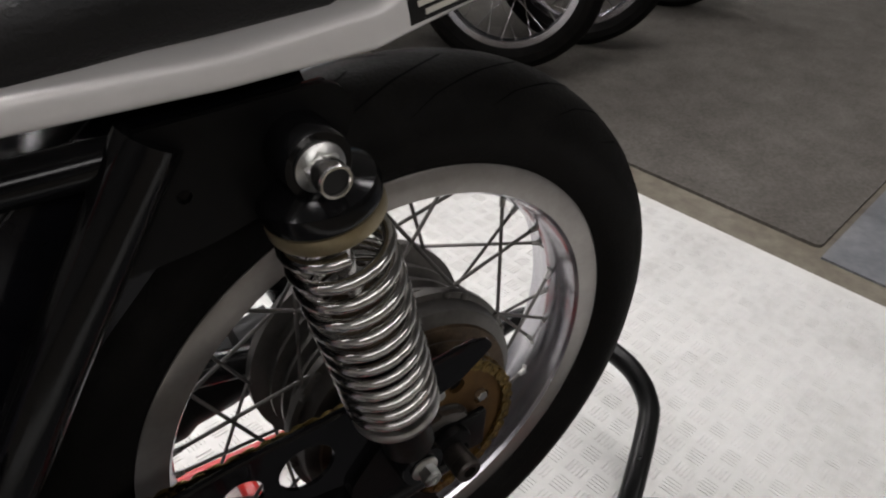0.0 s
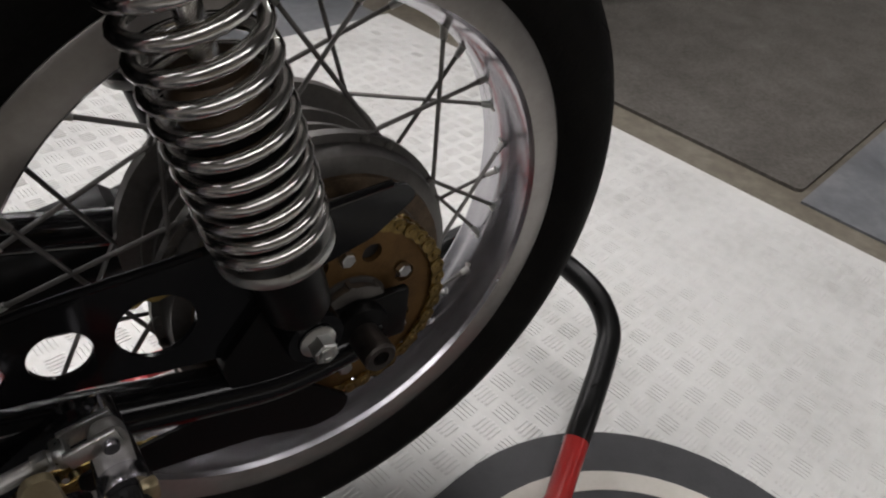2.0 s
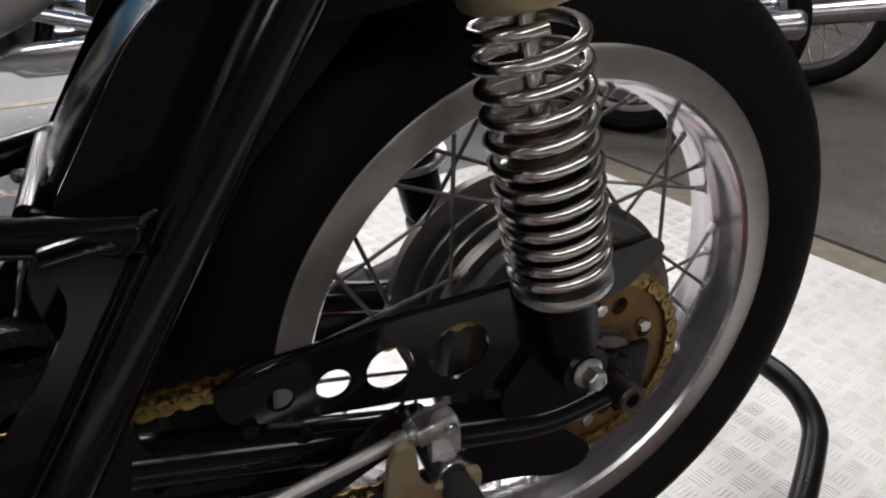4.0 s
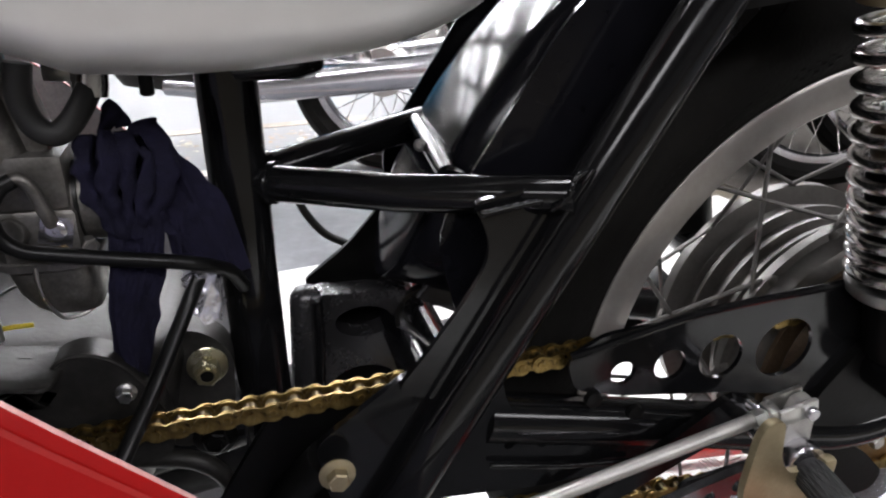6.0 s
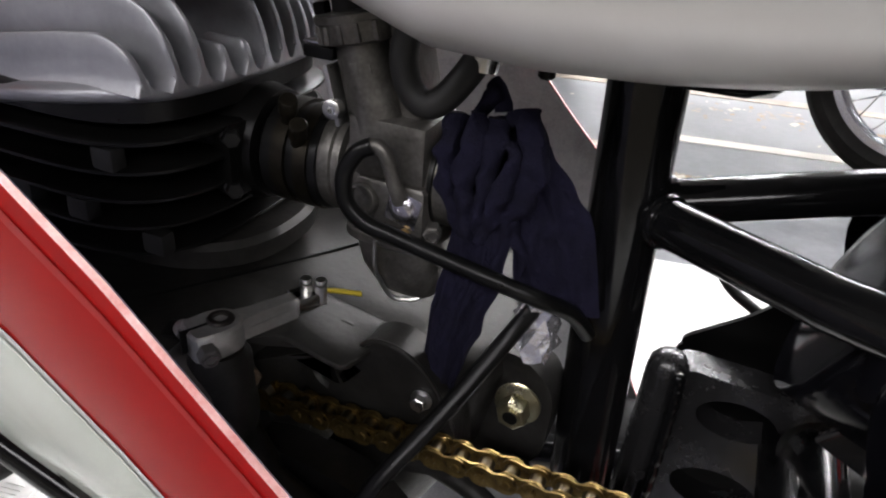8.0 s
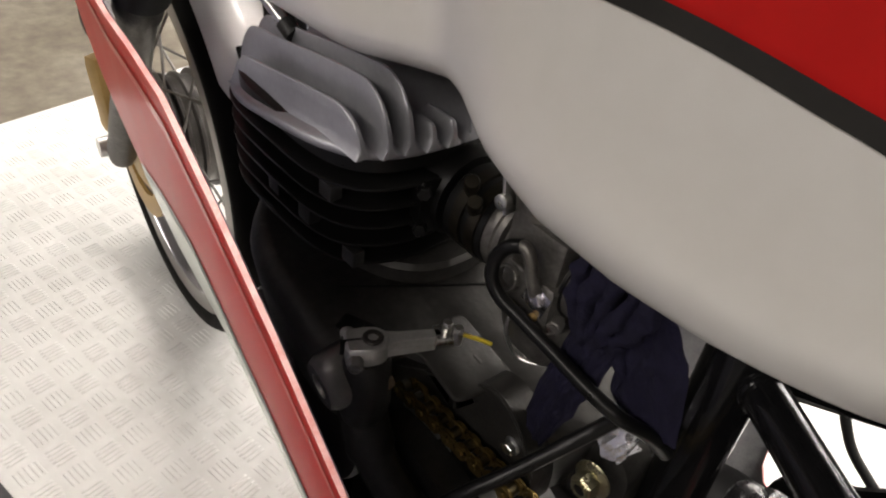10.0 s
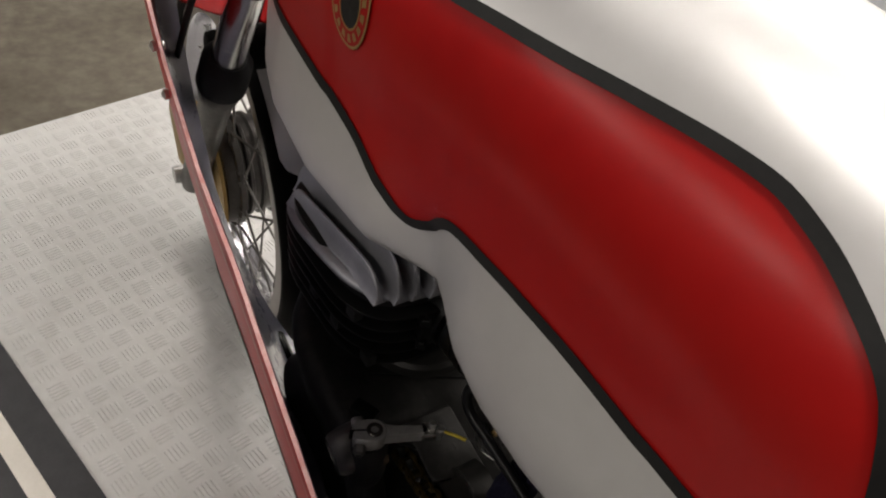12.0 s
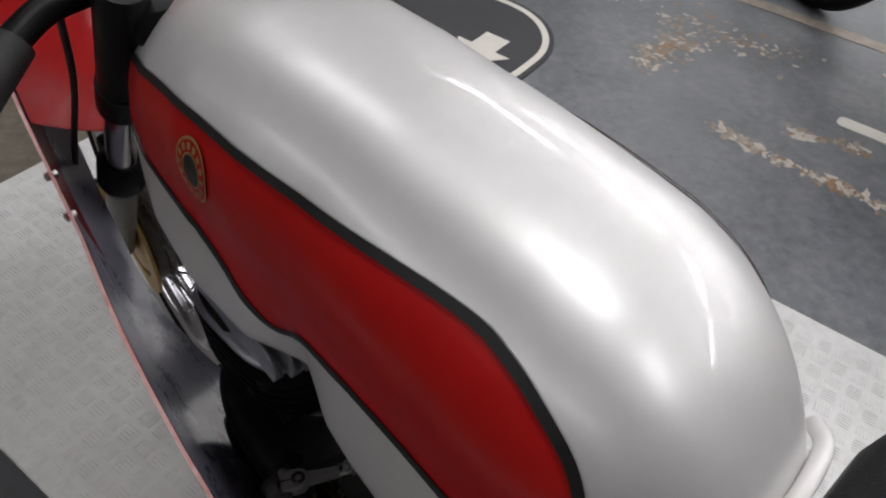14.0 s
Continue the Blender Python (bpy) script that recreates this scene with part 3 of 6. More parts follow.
def link_plates(half, thick, y_off):
    """Two waisted side plates, one pitch long about the middle."""
    bm = bmesh.new()
    p, r = 0.00635, 0.0058
    for s in (-1, 1):
        loop = []
        for k in range(9):
            a = radians(-100 + 200 * k / 8)
            loop.append((p + r * math.cos(a), r * math.sin(a)))
        loop.append((0, r * 0.74))
        for k in range(9):
            a = radians(80 + 200 * k / 8)
            loop.append((-p + r * math.cos(a), r * math.sin(a)))
        loop.append((0, -r * 0.74))
        y0, y1 = s * y_off - thick / 2, s * y_off + thick / 2
        f = [bm.verts.new((a, y0, b)) for a, b in loop]
        g = [bm.verts.new((a, y1, b)) for a, b in loop]
        bm.faces.new(f)
        bm.faces.new(g[::-1])
        for i in range(len(loop)):
            j = (i + 1) % len(loop)
            bm.faces.new((f[i], f[j], g[j], g[i]))
        for e in (-p, p) if half else ():
            lathe([(0, 0.0026), (0.0009, 0.0022)], (e, y1 if s > 0 else y0, 0), (0, s, 0), 8, bm)
    return finish("chain_link", bm, GOLD, 30)


def build_chain():
    pts = even(chain_path(), 0.0127)
    outer, inner = link_plates(True, 0.0014, 0.0062), link_plates(False, 0.0014, 0.0044)
    bm = bmesh.new()
    for q in pts:
        lathe([(-0.0036, 0.0041), (0.0036, 0.0041)], (q.x, CHAIN_Y, q.y), (0, 1, 0), 10, bm)
        lathe([(-0.0072, 0.0021), (0.0072, 0.0021)], (q.x, CHAIN_Y, q.y), (0, 1, 0), 8, bm)
    chain = part("drive_chain", bm, ROLLER, bike, "dark oily chain rollers and pins")
    for n, (a, b) in enumerate(zip(pts, pts[1:])):
        m, d = (a + b) / 2, b - a
        shared("chain_link", outer if n % 2 else inner, chain, Matrix.Translation((m.x, CHAIN_Y, m.y)) @ Matrix.Rotation(-math.atan2(d.y, d.x), 4, "Y"))


build_chain()

axle = part("rear_axle", lathe([(-0.112, 0.011), (-0.11, 0.0215), (-0.107, 0.0228), (-0.103, 0.0228), (-0.102, 0.0195), (-0.1, 0.0195), (-0.099, 0.0225), (-0.095, 0.0222), (-0.078, 0.016), (0.13, 0.01)], (0.003, 0, 0.343), (0, 1, 0), 40), BLACK_SATIN, bike, "black rear axle adjuster disc")
part("axle_tube", torus_lathe([(-0.137, 0.0062), (-0.1375, 0.0108), (-0.1355, 0.0122), (-0.126, 0.0122), (-0.1255, 0.0116), (-0.111, 0.0116), (-0.111, 0.0062)], (0.003, 0, 0.343), (0, 1, 0), 36), DARK_STEEL, axle, "brownish hollow axle end", 30)
part("axle_collar", lathe([(-0.0985, 0.0285), (-0.0975, 0.0305), (-0.0925, 0.0305), (-0.0915, 0.029), (-0.09, 0.029), (-0.089, 0.0325), (-0.086, 0.033)], (0.003, 0, 0.345), (0, 1, 0), 40), HUB, axle, "grey alloy collar")
for q in (50, 95, 140):
    part("collar_rib", box((0.003 + 0.0305 * math.cos(radians(q)), -0.092, 0.345 + 0.0305 * math.sin(radians(q))), (0.003, 0.011, 0.004), 0.0008, Matrix.Rotation(radians(-q), 4, "Y")), HUB, axle)
part("adjuster_pin", sweep([(0.012, -0.105, 0.325), (0.018, -0.106, 0.309)], 0.0045, 10), BLACK_SATIN, axle)

# rear shock absorber
LOW, TOP = Vector((-0.047, -0.122, 0.386)), Vector((-0.124, -0.122, 0.676))
SD = (TOP - LOW).normalized()
SL = (TOP - LOW).length


def shock(y):
    lo, ax = Vector((LOW.x, y, LOW.z)), SD
    body = part("shock_absorber", lathe([(0.012, 0.016), (0.02, 0.0205), (0.06, 0.0215), (0.062, 0.024), (0.155, 0.024), (0.162, 0.022), (0.164, 0.012)], lo, ax, 36), BLACK_SATIN, bike, "black damper body inside the spring")
    part("bump_stop", lathe([(0.162, 0.0115), (0.164, 0.022), (0.178, 0.0225), (0.184, 0.019), (0.186, 0.0075)], lo, ax, 32), DIRTY, body, "brown dirty seal housing")
    part("damper_rod", lathe([(0.18, 0.0068), (0.27, 0.0068)], lo, ax, 20), CHROME, body, "chrome damper rod")
    part("lower_collar", lathe([(0.069, 0.026), (0.0695, 0.032), (0.0715, 0.0335), (0.076, 0.0335), (0.078, 0.0325), (0.079, 0.026)], lo, ax, 48), STEEL, body, "grey steel spring seat")
    part("upper_collar", lathe([(0.257, 0.026), (0.2575, 0.0335), (0.259, 0.0345), (0.266, 0.0345), (0.268, 0.034), (0.269, 0.026)], lo, ax, 48), ZINC_GOLD, body, "dull steel upper spring seat")
    part("top_cap", lathe([(0.268, 0.03), (0.27, 0.0345), (0.275, 0.035), (0.281, 0.033), (0.285, 0.026), (0.288, 0.018), (0.3, 0.015), (0.305, 0.012)], lo, ax, 48), BLACK_GLOSS, body, "glossy black top cover")
    u, v, w = basis(ax)
    pts = []
    turns, n = 11.6, 11 * 26
    for k in range(n + 1):
        f = k / n
        a = f * turns * math.tau
        s = 0.083 + (0.248 - 0.083) * (0.8 * f + 0.2 * f * f)
        pts.append(lo + w * s + (u * math.cos(a) + v * math.sin(a)) * 0.0305)
    part("spring", sweep(pts, 0.0043, 10), CHROME, body, "bright chrome coil spring", 60)
    for at in (0.0, SL):
        q = lo + ax * at
        part("eye", lathe([(-0.016, 0.01), (-0.016, 0.0185), (-0.013, 0.0195), (0.013, 0.0195), (0.016, 0.0185), (0.016, 0.01)], q, (0, 1, 0), 28), BLACK_GLOSS, body, "black mounting eye")
    return body


sh = shock(-0.122)
shock(0.122)
hexbolt((LOW.x, -0.139, LOW.z), (0, -1, 0), 0.0145, 0.0135, 0.0118, sh, "bolt", "zinc plated flange bolt")
hexbolt((TOP.x, -0.138, TOP.z), (0, -1, 0), 0.0185, 0.0085, 0.0138, sh, "bolt", "large zinc plated flange nut", hollow=False)
part("hollow_stud", torus_lathe([(0.006, 0.0095), (0.0165, 0.0095), (0.0178, 0.0088), (0.0178, 0.0076), (0.0168, 0.007), (0.006, 0.007)], (TOP.x, -0.139, TOP.z), (0, -1, 0), 32), CHROME, sh, "bright hollow stud end", 25)
part("stud_plug", lathe([(0.01, 0.0071), (0.0148, 0.0071), (0.0152, 0.004)], (TOP.x, -0.139, TOP.z), (0, -1, 0), 24), RUBBER, sh, "dark plug in the stud")

# swinging arm, chain guard
for s in (-1, 1):
    part("swinging_arm", sweep(curve([(0.02, s * 0.1, 0.335), (-0.05, s * 0.1, 0.322), (-0.11, s * 0.1, 0.331), (-0.2, s * 0.098, 0.35), (-0.34, s * 0.095, 0.378)]), 0.0165, 18), BLACK_GLOSS, bike, "black tubular swinging arm")
    part("axle_plate", box((0.004, s * 0.098, 0.34), (0.085, 0.008, 0.046), 0.003), BLACK_SATIN, bike, "black axle plate")
part("shock_bracket", cut_plate(rounded([(-0.09, 0.33), (-0.02, 0.325), (-0.022, 0.37), (-0.03, 0.405), (-0.066, 0.405), (-0.1, 0.36)], 0.012), [], -0.112, 0.012), BLACK_SATIN, bike, "black lower shock bracket")
part("pivot_tube", lathe([(-0.105, 0.022), (0.105, 0.022)], (-0.36, 0, 0.383), (0, 1, 0), 30), BLACK_GLOSS, bike, "black swinging arm pivot tube")
guard = [(-0.292, 0.418), (-0.268, 0.433), (-0.2, 0.4385), (-0.11, 0.447), (0.02, 0.461), (0.034, 0.458), (0.04, 0.448), (0.01, 0.424), (-0.03, 0.412), (-0.045, 0.385), (-0.06, 0.358), (-0.12, 0.366), (-0.17, 0.3755), (-0.252, 0.386), (-0.285, 0.395)]
holes = [ring2(-0.252, 0.403, 0.0085), ring2(-0.218, 0.404, 0.0115), ring2(-0.18, 0.405, 0.0165), ring2(-0.13, 0.405, 0.0225)]
part("chain_guard", cut_plate(rounded(guard, 0.008), holes, -0.105, 0.0035), BLACK_GLOSS, bike, "black chain guard with round lightening holes")
part("guard_lip", sweep(curve([(-0.29, -0.1045, 0.42), (-0.2, -0.1045, 0.44), (-0.1, -0.1045, 0.449), (0.02, -0.1045, 0.4625)]), 0.0028, 8), BLACK_GLOSS, bike)
for bx, bz in ((-0.272, 0.388), (-0.24, 0.372)):
    part("bolt", lathe([(0, 0.006), (0.004, 0.0055), (0.005, 0.003)], (bx, -0.105, bz), (0, -1, 0), 12), BLACK_SATIN, bike)
part("lower_guard", cut_plate(rounded([(-0.19, 0.30), (-0.07, 0.318), (-0.03, 0.30), (0.0, 0.272), (-0.006, 0.256), (-0.03, 0.252), (-0.075, 0.268), (-0.19, 0.284)], 0.012), [], -0.104, 0.003), BLACK_SATIN, bike, "black lower chain guard")

# frame
part("seat_mast", sweep([(-0.468, -0.006, 0.3), (-0.474, -0.006, 0.45), (-0.481, -0.006, 0.66)], 0.0178, 28), BLACK_GLOSS, bike, "black upright frame tube")
part("left_brace", sweep([(-0.462, -0.012, 0.513), (-0.39, -0.064, 0.519), (-0.306, -0.119, 0.531)], [0.0115, 0.0112, 0.0108], 20), BLACK_GLOSS, bike, "black frame brace tube")
part("right_brace", sweep([(-0.462, 0.0, 0.515), (-0.39, 0.03, 0.526), (-0.318, 0.062, 0.535), (-0.26, 0.09, 0.543)], 0.0112, 20), BLACK_GLOSS, bike, "black frame brace tube")
part("cross_tube", sweep([(-0.354, 0.034, 0.535), (-0.362, -0.072, 0.5305)], 0.0066, 20), BLACK_GLOSS, bike, "glossy black cross tube")
part("cross_weld", sweep([(-0.3645, -0.068, 0.533), (-0.361, -0.072, 0.5335), (-0.357, -0.0735, 0.533), (-0.3535, -0.0745, 0.5315)], [0.0018, 0.0024, 0.002, 0.0016], 8), BLACK_GLOSS, bike)
part("cross_clip", lathe([(-0.004, 0.0022), (-0.004, 0.0038), (0.003, 0.004), (0.004, 0.0022), (0.006, 0.002)], (-0.3655, -0.022, 0.5345), (-0.5, -1, 0.3), 16), SPOKE, bike, "plated clip screw")
for s in (-1, 1):
    part("rear_stay", sweep([(-0.437, s * 0.108, 0.268), (-0.413, s * 0.11, 0.315), (-0.247, s * 0.11, 0.61), (-0.195, s * 0.107, 0.695)], 0.0165, 22), BLACK_GLOSS, bike, "black diagonal rear frame tube")
    part("seat_rail", sweep(curve([(-0.3, s * 0.092, 0.678), (-0.25, s * 0.098, 0.682), (-0.16, s * 0.1, 0.688), (-0.1, s * 0.098, 0.692)]), 0.0115, 16), BLACK_GLOSS, bike, "black seat rail")
    part("seat_gusset", cut_plate(rounded([(-0.228, 0.622), (-0.21, 0.7), (-0.1, 0.708), (-0.088, 0.69), (-0.105, 0.652), (-0.175, 0.63)], 0.01), [ring2(-0.185, 0.662, 0.004, n=12)], s * 0.112, 0.004), BLACK_SATIN, bike, "black shock mount gusset")
part("frame_gusset", cut_plate(rounded([(-0.362, 0.528), (-0.354, 0.515), (-0.35, 0.503), (-0.352, 0.49), (-0.361, 0.473), (-0.383, 0.441), (-0.402, 0.417), (-0.36, 0.405), (-0.29, 0.53), (-0.3, 0.54)], 0.01), [], -0.113, 0.004), BLACK_GLOSS, bike, "black plate gusset between brace and frame tube")
part("stay_plate", cut_plate(rounded([(-0.37, 0.434), (-0.327, 0.485), (-0.311, 0.45), (-0.333, 0.416)], 0.005), [], -0.034, 0.004), BRACKET, bike, "satin black box plate behind the frame gusset")
part("stay_plate_flange", sweep([(-0.369, -0.034, 0.4345), (-0.3275, -0.034, 0.4845)], 0.0016, 8), BRACKET, bike)
part("gusset_web", cut_plate(rounded([(-0.43, 0.3), (-0.372, 0.33), (-0.3, 0.325), (-0.192, 0.33), (-0.192, 0.346), (-0.262, 0.36), (-0.3, 0.372), (-0.322, 0.384), (-0.331, 0.396), (-0.336, 0.419), (-0.392, 0.426), (-0.447, 0.384)], 0.008), [ring2(-0.327, 0.363, 0.0035, n=10), ring2(-0.304, 0.36, 0.0035, n=10)], -0.107, 0.005), BLACK_GLOSS, bike, "black swinging arm gusset plate with two holes")
part("mount_plate", cut_plate(rounded([(-0.468, 0.385), (-0.425, 0.395), (-0.4, 0.385), (-0.395, 0.33), (-0.42, 0.262), (-0.5, 0.235), (-0.53, 0.27), (-0.5, 0.33)], 0.012), [], -0.07, 0.005), BLACK_SATIN, bike, "black engine mounting plate")
hexbolt((-0.436, -0.118, 0.372), (0, -1, 0), 0.0115, 0.009, 0.0105, bike, "bolt", "rusty brown flange bolt", ZINC_GOLD, False)
part("mount_tube", sweep(curve([(-0.47, -0.07, 0.30), (-0.46, -0.08, 0.33), (-0.44, -0.1, 0.37)]), 0.012, 14), BLACK_SATIN, bike, "black lower frame tube")
part("lower_rail", sweep(curve([(-0.38, -0.09, 0.3), (-0.5, -0.09, 0.255), (-0.7, -0.09, 0.22), (-0.9, -0.08, 0.24)]), 0.014, 16), BLACK_GLOSS, bike, "black lower frame rail")
part("lower_rail", sweep(curve([(-0.38, 0.09, 0.3), (-0.5, 0.09, 0.255), (-0.7, 0.09, 0.22), (-0.9, 0.08, 0.24)]), 0.014, 16), BLACK_GLOSS, bike, "black lower frame rail")
part("down_tube", sweep([(-0.88, 0, 0.25), (-0.96, 0, 0.72)], 0.018, 20), BLACK_GLOSS, bike, "black front down tube")
part("top_tube", sweep([(-0.97, 0, 0.74), (-0.48, 0, 0.655)], 0.018, 20), BLACK_GLOSS, bike, "black top tube")

# engine mount bracket with two oval holes
part("engine_bracket", cut_plate(rounded([(-0.438, 0.42), (-0.362, 0.418), (-0.345, 0.395), (-0.35, 0.3), (-0.445, 0.3)], 0.014), [ring2(-0.397, 0.395, 0.021, 0.0125), ring2(-0.397, 0.343, 0.024, 0.0145)], 0.012, 0.02), BRACKET, bike, "glossy black mount bracket with oval holes")
part("bracket_back", cut_plate(rounded([(-0.436, 0.416), (-0.362, 0.414), (-0.345, 0.392), (-0.35, 0.3), (-0.445, 0.3)], 0.014), [], 0.048, 0.004), BLACK_SATIN, bike, "black rear wall of the bracket")
part("bracket_tube", sweep([(-0.441, 0.012, 0.29), (-0.438, 0.012, 0.416), (-0.4378, 0.012, 0.422), (-0.4377, 0.012, 0.426), (-0.4376, 0.012, 0.428)], [0.0115, 0.0115, 0.0105, 0.0075, 0.003], 18), BRACKET, bike, "black tube with a weld bead")
part("bracket_arm", cut_plate(rounded([(-0.44, 0.413), (-0.402, 0.443), (-0.376, 0.474), (-0.361, 0.502), (-0.33, 0.5), (-0.31, 0.46), (-0.36, 0.41)], 0.012), [], 0.045, 0.004), BLACK_SATIN, bike, "black bracket arm")
part("ring_clamp", torus_lathe([(-0.004, 0.026), (0.004, 0.026), (0.004, 0.0225), (-0.004, 0.0225)], (-0.352, -0.01, 0.405), (0.3, 1, 0), 36), CHROME, bike, "chrome ring clamp")
part("overflow_pipe", sweep(curve([(-0.36, 0.06, 0.52), (-0.4, 0.07, 0.515), (-0.435, 0.075, 0.48), (-0.42, 0.075, 0.445), (-0.395, 0.07, 0.43)]), 0.0032, 10), RUBBER, bike, "thin black overflow pipe")


def mudguard():
    """A channel shell round the rear tyre with turned down sides and a rounded lower end."""
    bm = bmesh.new()
    R0, half, n, m = 0.402, 0.072, 60, 20
    grid = []
    for i in range(n + 1):
        f = i / n
        a = radians(166 - 60 * f)
        squeeze = 1.0 if f > 0.16 else math.sqrt(max(0.0, 1 - ((0.16 - f) / 0.165) ** 2))
        row = []
        for j in range(m + 1):
            s = -1 + 2 * j / m
            y = half * (abs(s) ** 0.9) * math.copysign(1, s) * max(0.12, squeeze)
            drop = 0.05 * max(0, abs(s) - 0.62) ** 1.5 * 3.2 + 0.004 * s * s
            row.append((a, y, R0 - drop))
        grid.append(row)
    def vert(a, y, r):
        return bm.verts.new((r * math.cos(a), y, AX + r * math.sin(a)))
    top = [[vert(*q) for q in row] for row in grid]
    low = [[vert(a, y * 0.975, r - 0.0028) for a, y, r in row] for row in grid]
    for g in (top, low):
        for i in range(n):
            for j in range(m):
                bm.faces.new((g[i][j], g[i][j + 1], g[i + 1][j + 1], g[i + 1][j]))
    edge = [(i, 0) for i in range(n + 1)] + [(n, j) for j in range(1, m + 1)] + [(i, m) for i in range(n - 1, -1, -1)] + [(0, j) for j in range(m - 1, 0, -1)]
    for (a, b), (c, d) in zip(edge, edge[1:] + edge[:1]):
        bm.faces.new((top[a][b], top[c][d], low[c][d], low[a][b]))
    return part("rear_mudguard", bm, BLACK_GUARD, bike, "glossy black rear mudguard with scuffs", 50)


mudguard()
for s in (-1, 1):
    part("inner_panel", cut_plate(rounded([(-0.35, 0.42), (-0.372, 0.5), (-0.3, 0.62), (-0.2, 0.71), (-0.1, 0.71), (-0.12, 0.69), (-0.24, 0.56)], 0.02), [], s * 0.082, 0.003), BLACK_GUARD, bike, "black side panel of the mudguard")


def weld(pts, r, label=""):
    """A rippled weld bead along a line."""
    line = curve(pts, 14)
    part("weld_bead", sweep(line, [r * (0.78 + 0.34 * abs(math.sin(k * 0.9))) for k in range(len(line))], 8), BLACK_GLOSS, bike, label, 80)


weld([(-0.4315, -0.002, 0.425), (-0.4305, -0.002, 0.4), (-0.431, -0.002, 0.36), (-0.433, -0.002, 0.31)], 0.0034, "rippled black weld bead")
part("weld_bead", torus_lathe([(-0.003, 0.0105), (-0.0022, 0.0128), (0.0, 0.0136), (0.0022, 0.0128), (0.003, 0.0105)], (-0.4565, -0.016, 0.5134), (0.81, -0.58, 0.07), 28), BLACK_GLOSS, bike, "thick black weld", 50)
part("weld_bead", torus_lathe([(-0.003, 0.0105), (-0.002, 0.0126), (0.002, 0.0126), (0.003, 0.0105)], (-0.4575, 0.002, 0.516), (0.92, 0.38, 0.14), 28), BLACK_GLOSS, bike, "", 50)
weld([(-0.322, -0.124, 0.525), (-0.316, -0.129, 0.533), (-0.312, -0.128, 0.543), (-0.304, -0.124, 0.546)], 0.0017)
weld([(-0.358, -0.117, 0.523), (-0.335, -0.1175, 0.527), (-0.312, -0.118, 0.53)], 0.0022)
weld([(-0.386, -0.122, 0.396), (-0.36, -0.1235, 0.44), (-0.332, -0.1235, 0.49), (-0.3, -0.1235, 0.546)], 0.0014)
weld([(-0.34, -0.1105, 0.352), (-0.29, -0.1105, 0.342), (-0.24, -0.1105, 0.336)], 0.002)
part("stay_seam", sweep([(-0.407, -0.1245, 0.334), (-0.25, -0.125, 0.612)], 0.0012, 6), BLACK_GLOSS, bike)

# raised moulded marks on the tyre's side
ty = [o for o in bpy.data.objects if o.name == "rear_tyre"][0]


def sidewall(r, deg, dr, da, name="sidewall_mark"):
    """A raised curved bar on the sidewall."""
    bm = bmesh.new()
    n = 6
    rows = []
    for k in range(n + 1):
        a = radians(deg + da * (k / n - 0.5))
        row = []
        for rr, lift in ((r - dr / 2, 0.0001), (r - dr / 2 + 0.0008, 0.0006), (r + dr / 2 - 0.0008, 0.0006), (r + dr / 2, 0.0001)):
            g = (rr - 0.2435) / 0.077
            y = float(np.interp(g, [0.08, 0.3, 0.46, 0.62], [0.0425, 0.0498, 0.053, 0.0504])) + lift
            row.append(bm.verts.new((rr * math.cos(a), -y, AX + rr * math.sin(a))))
        rows.append(row)
    for p, q in zip(rows, rows[1:]):
        for i in range(3):
            bm.faces.new((p[i], p[i + 1], q[i + 1], q[i]))
    part(name, bm, TYRE, ty, smooth=30)


for deg, da in ((142.5, 1.5), (140.2, 1.8), (137.6, 1.6), (135.3, 1.5), (132.8, 1.9), (130.2, 1.5), (127.8, 1.7), (125.2, 1.6), (122.6, 1.8)):
    sidewall(0.2585, deg, 0.0085, da)
    sidewall(0.2585, deg - 180, 0.0085, da)
for k in range(7):
    for m in range(3):
        if (k + m) % 2:
            sidewall(0.2545 + 0.0038 * m, 117.0 - 1.3 * k, 0.0028, 0.8)

# ---- tank, seat, fairing ----
TX = [-0.9, -0.86, -0.82, -0.75, -0.68, -0.62, -0.6, -0.57, -0.54, -0.5, -0.45]
T_HALF = [0.07, 0.088, 0.102, 0.117, 0.127, 0.131, 0.132, 0.133, 0.133, 0.132, 0.13]
T_TOP = [0.805, 0.82, 0.832, 0.843, 0.847, 0.848, 0.848, 0.847, 0.846, 0.844, 0.84]
T_BOT = [0.63, 0.612, 0.604, 0.6, 0.602, 0.605, 0.602, 0.59, 0.583, 0.581, 0.585]
T_HALF, T_TOP, T_BOT = [0.9296 * (v + w) for v, w in zip(T_HALF, (0.02, 0.022, 0.022, 0.018, 0.008, 0, 0, 0, 0, 0, 0))], [v - 0.0125 for v in T_TOP], [v + 0.0127 for v in T_BOT]
T_BOT = [v + w for v, w in zip(T_BOT, (-0.008, -0.008, -0.008, -0.008, -0.008, -0.004, 0.0, -0.002, -0.005, -0.004, -0.005))]
T_MID, T_Y, T_BACK, T_END, T_UP = 0.6523, -0.0051, -0.4683, 0.155, 2.668

WAIST_X, WAIST, WAIST_TALL = [-0.88, -0.74, -0.68, -0.62, -0.55, -0.45, -0.38], [0.0, 0.13, 0.11, 0.09, 0.1, 0.08, 0.03], 0.045


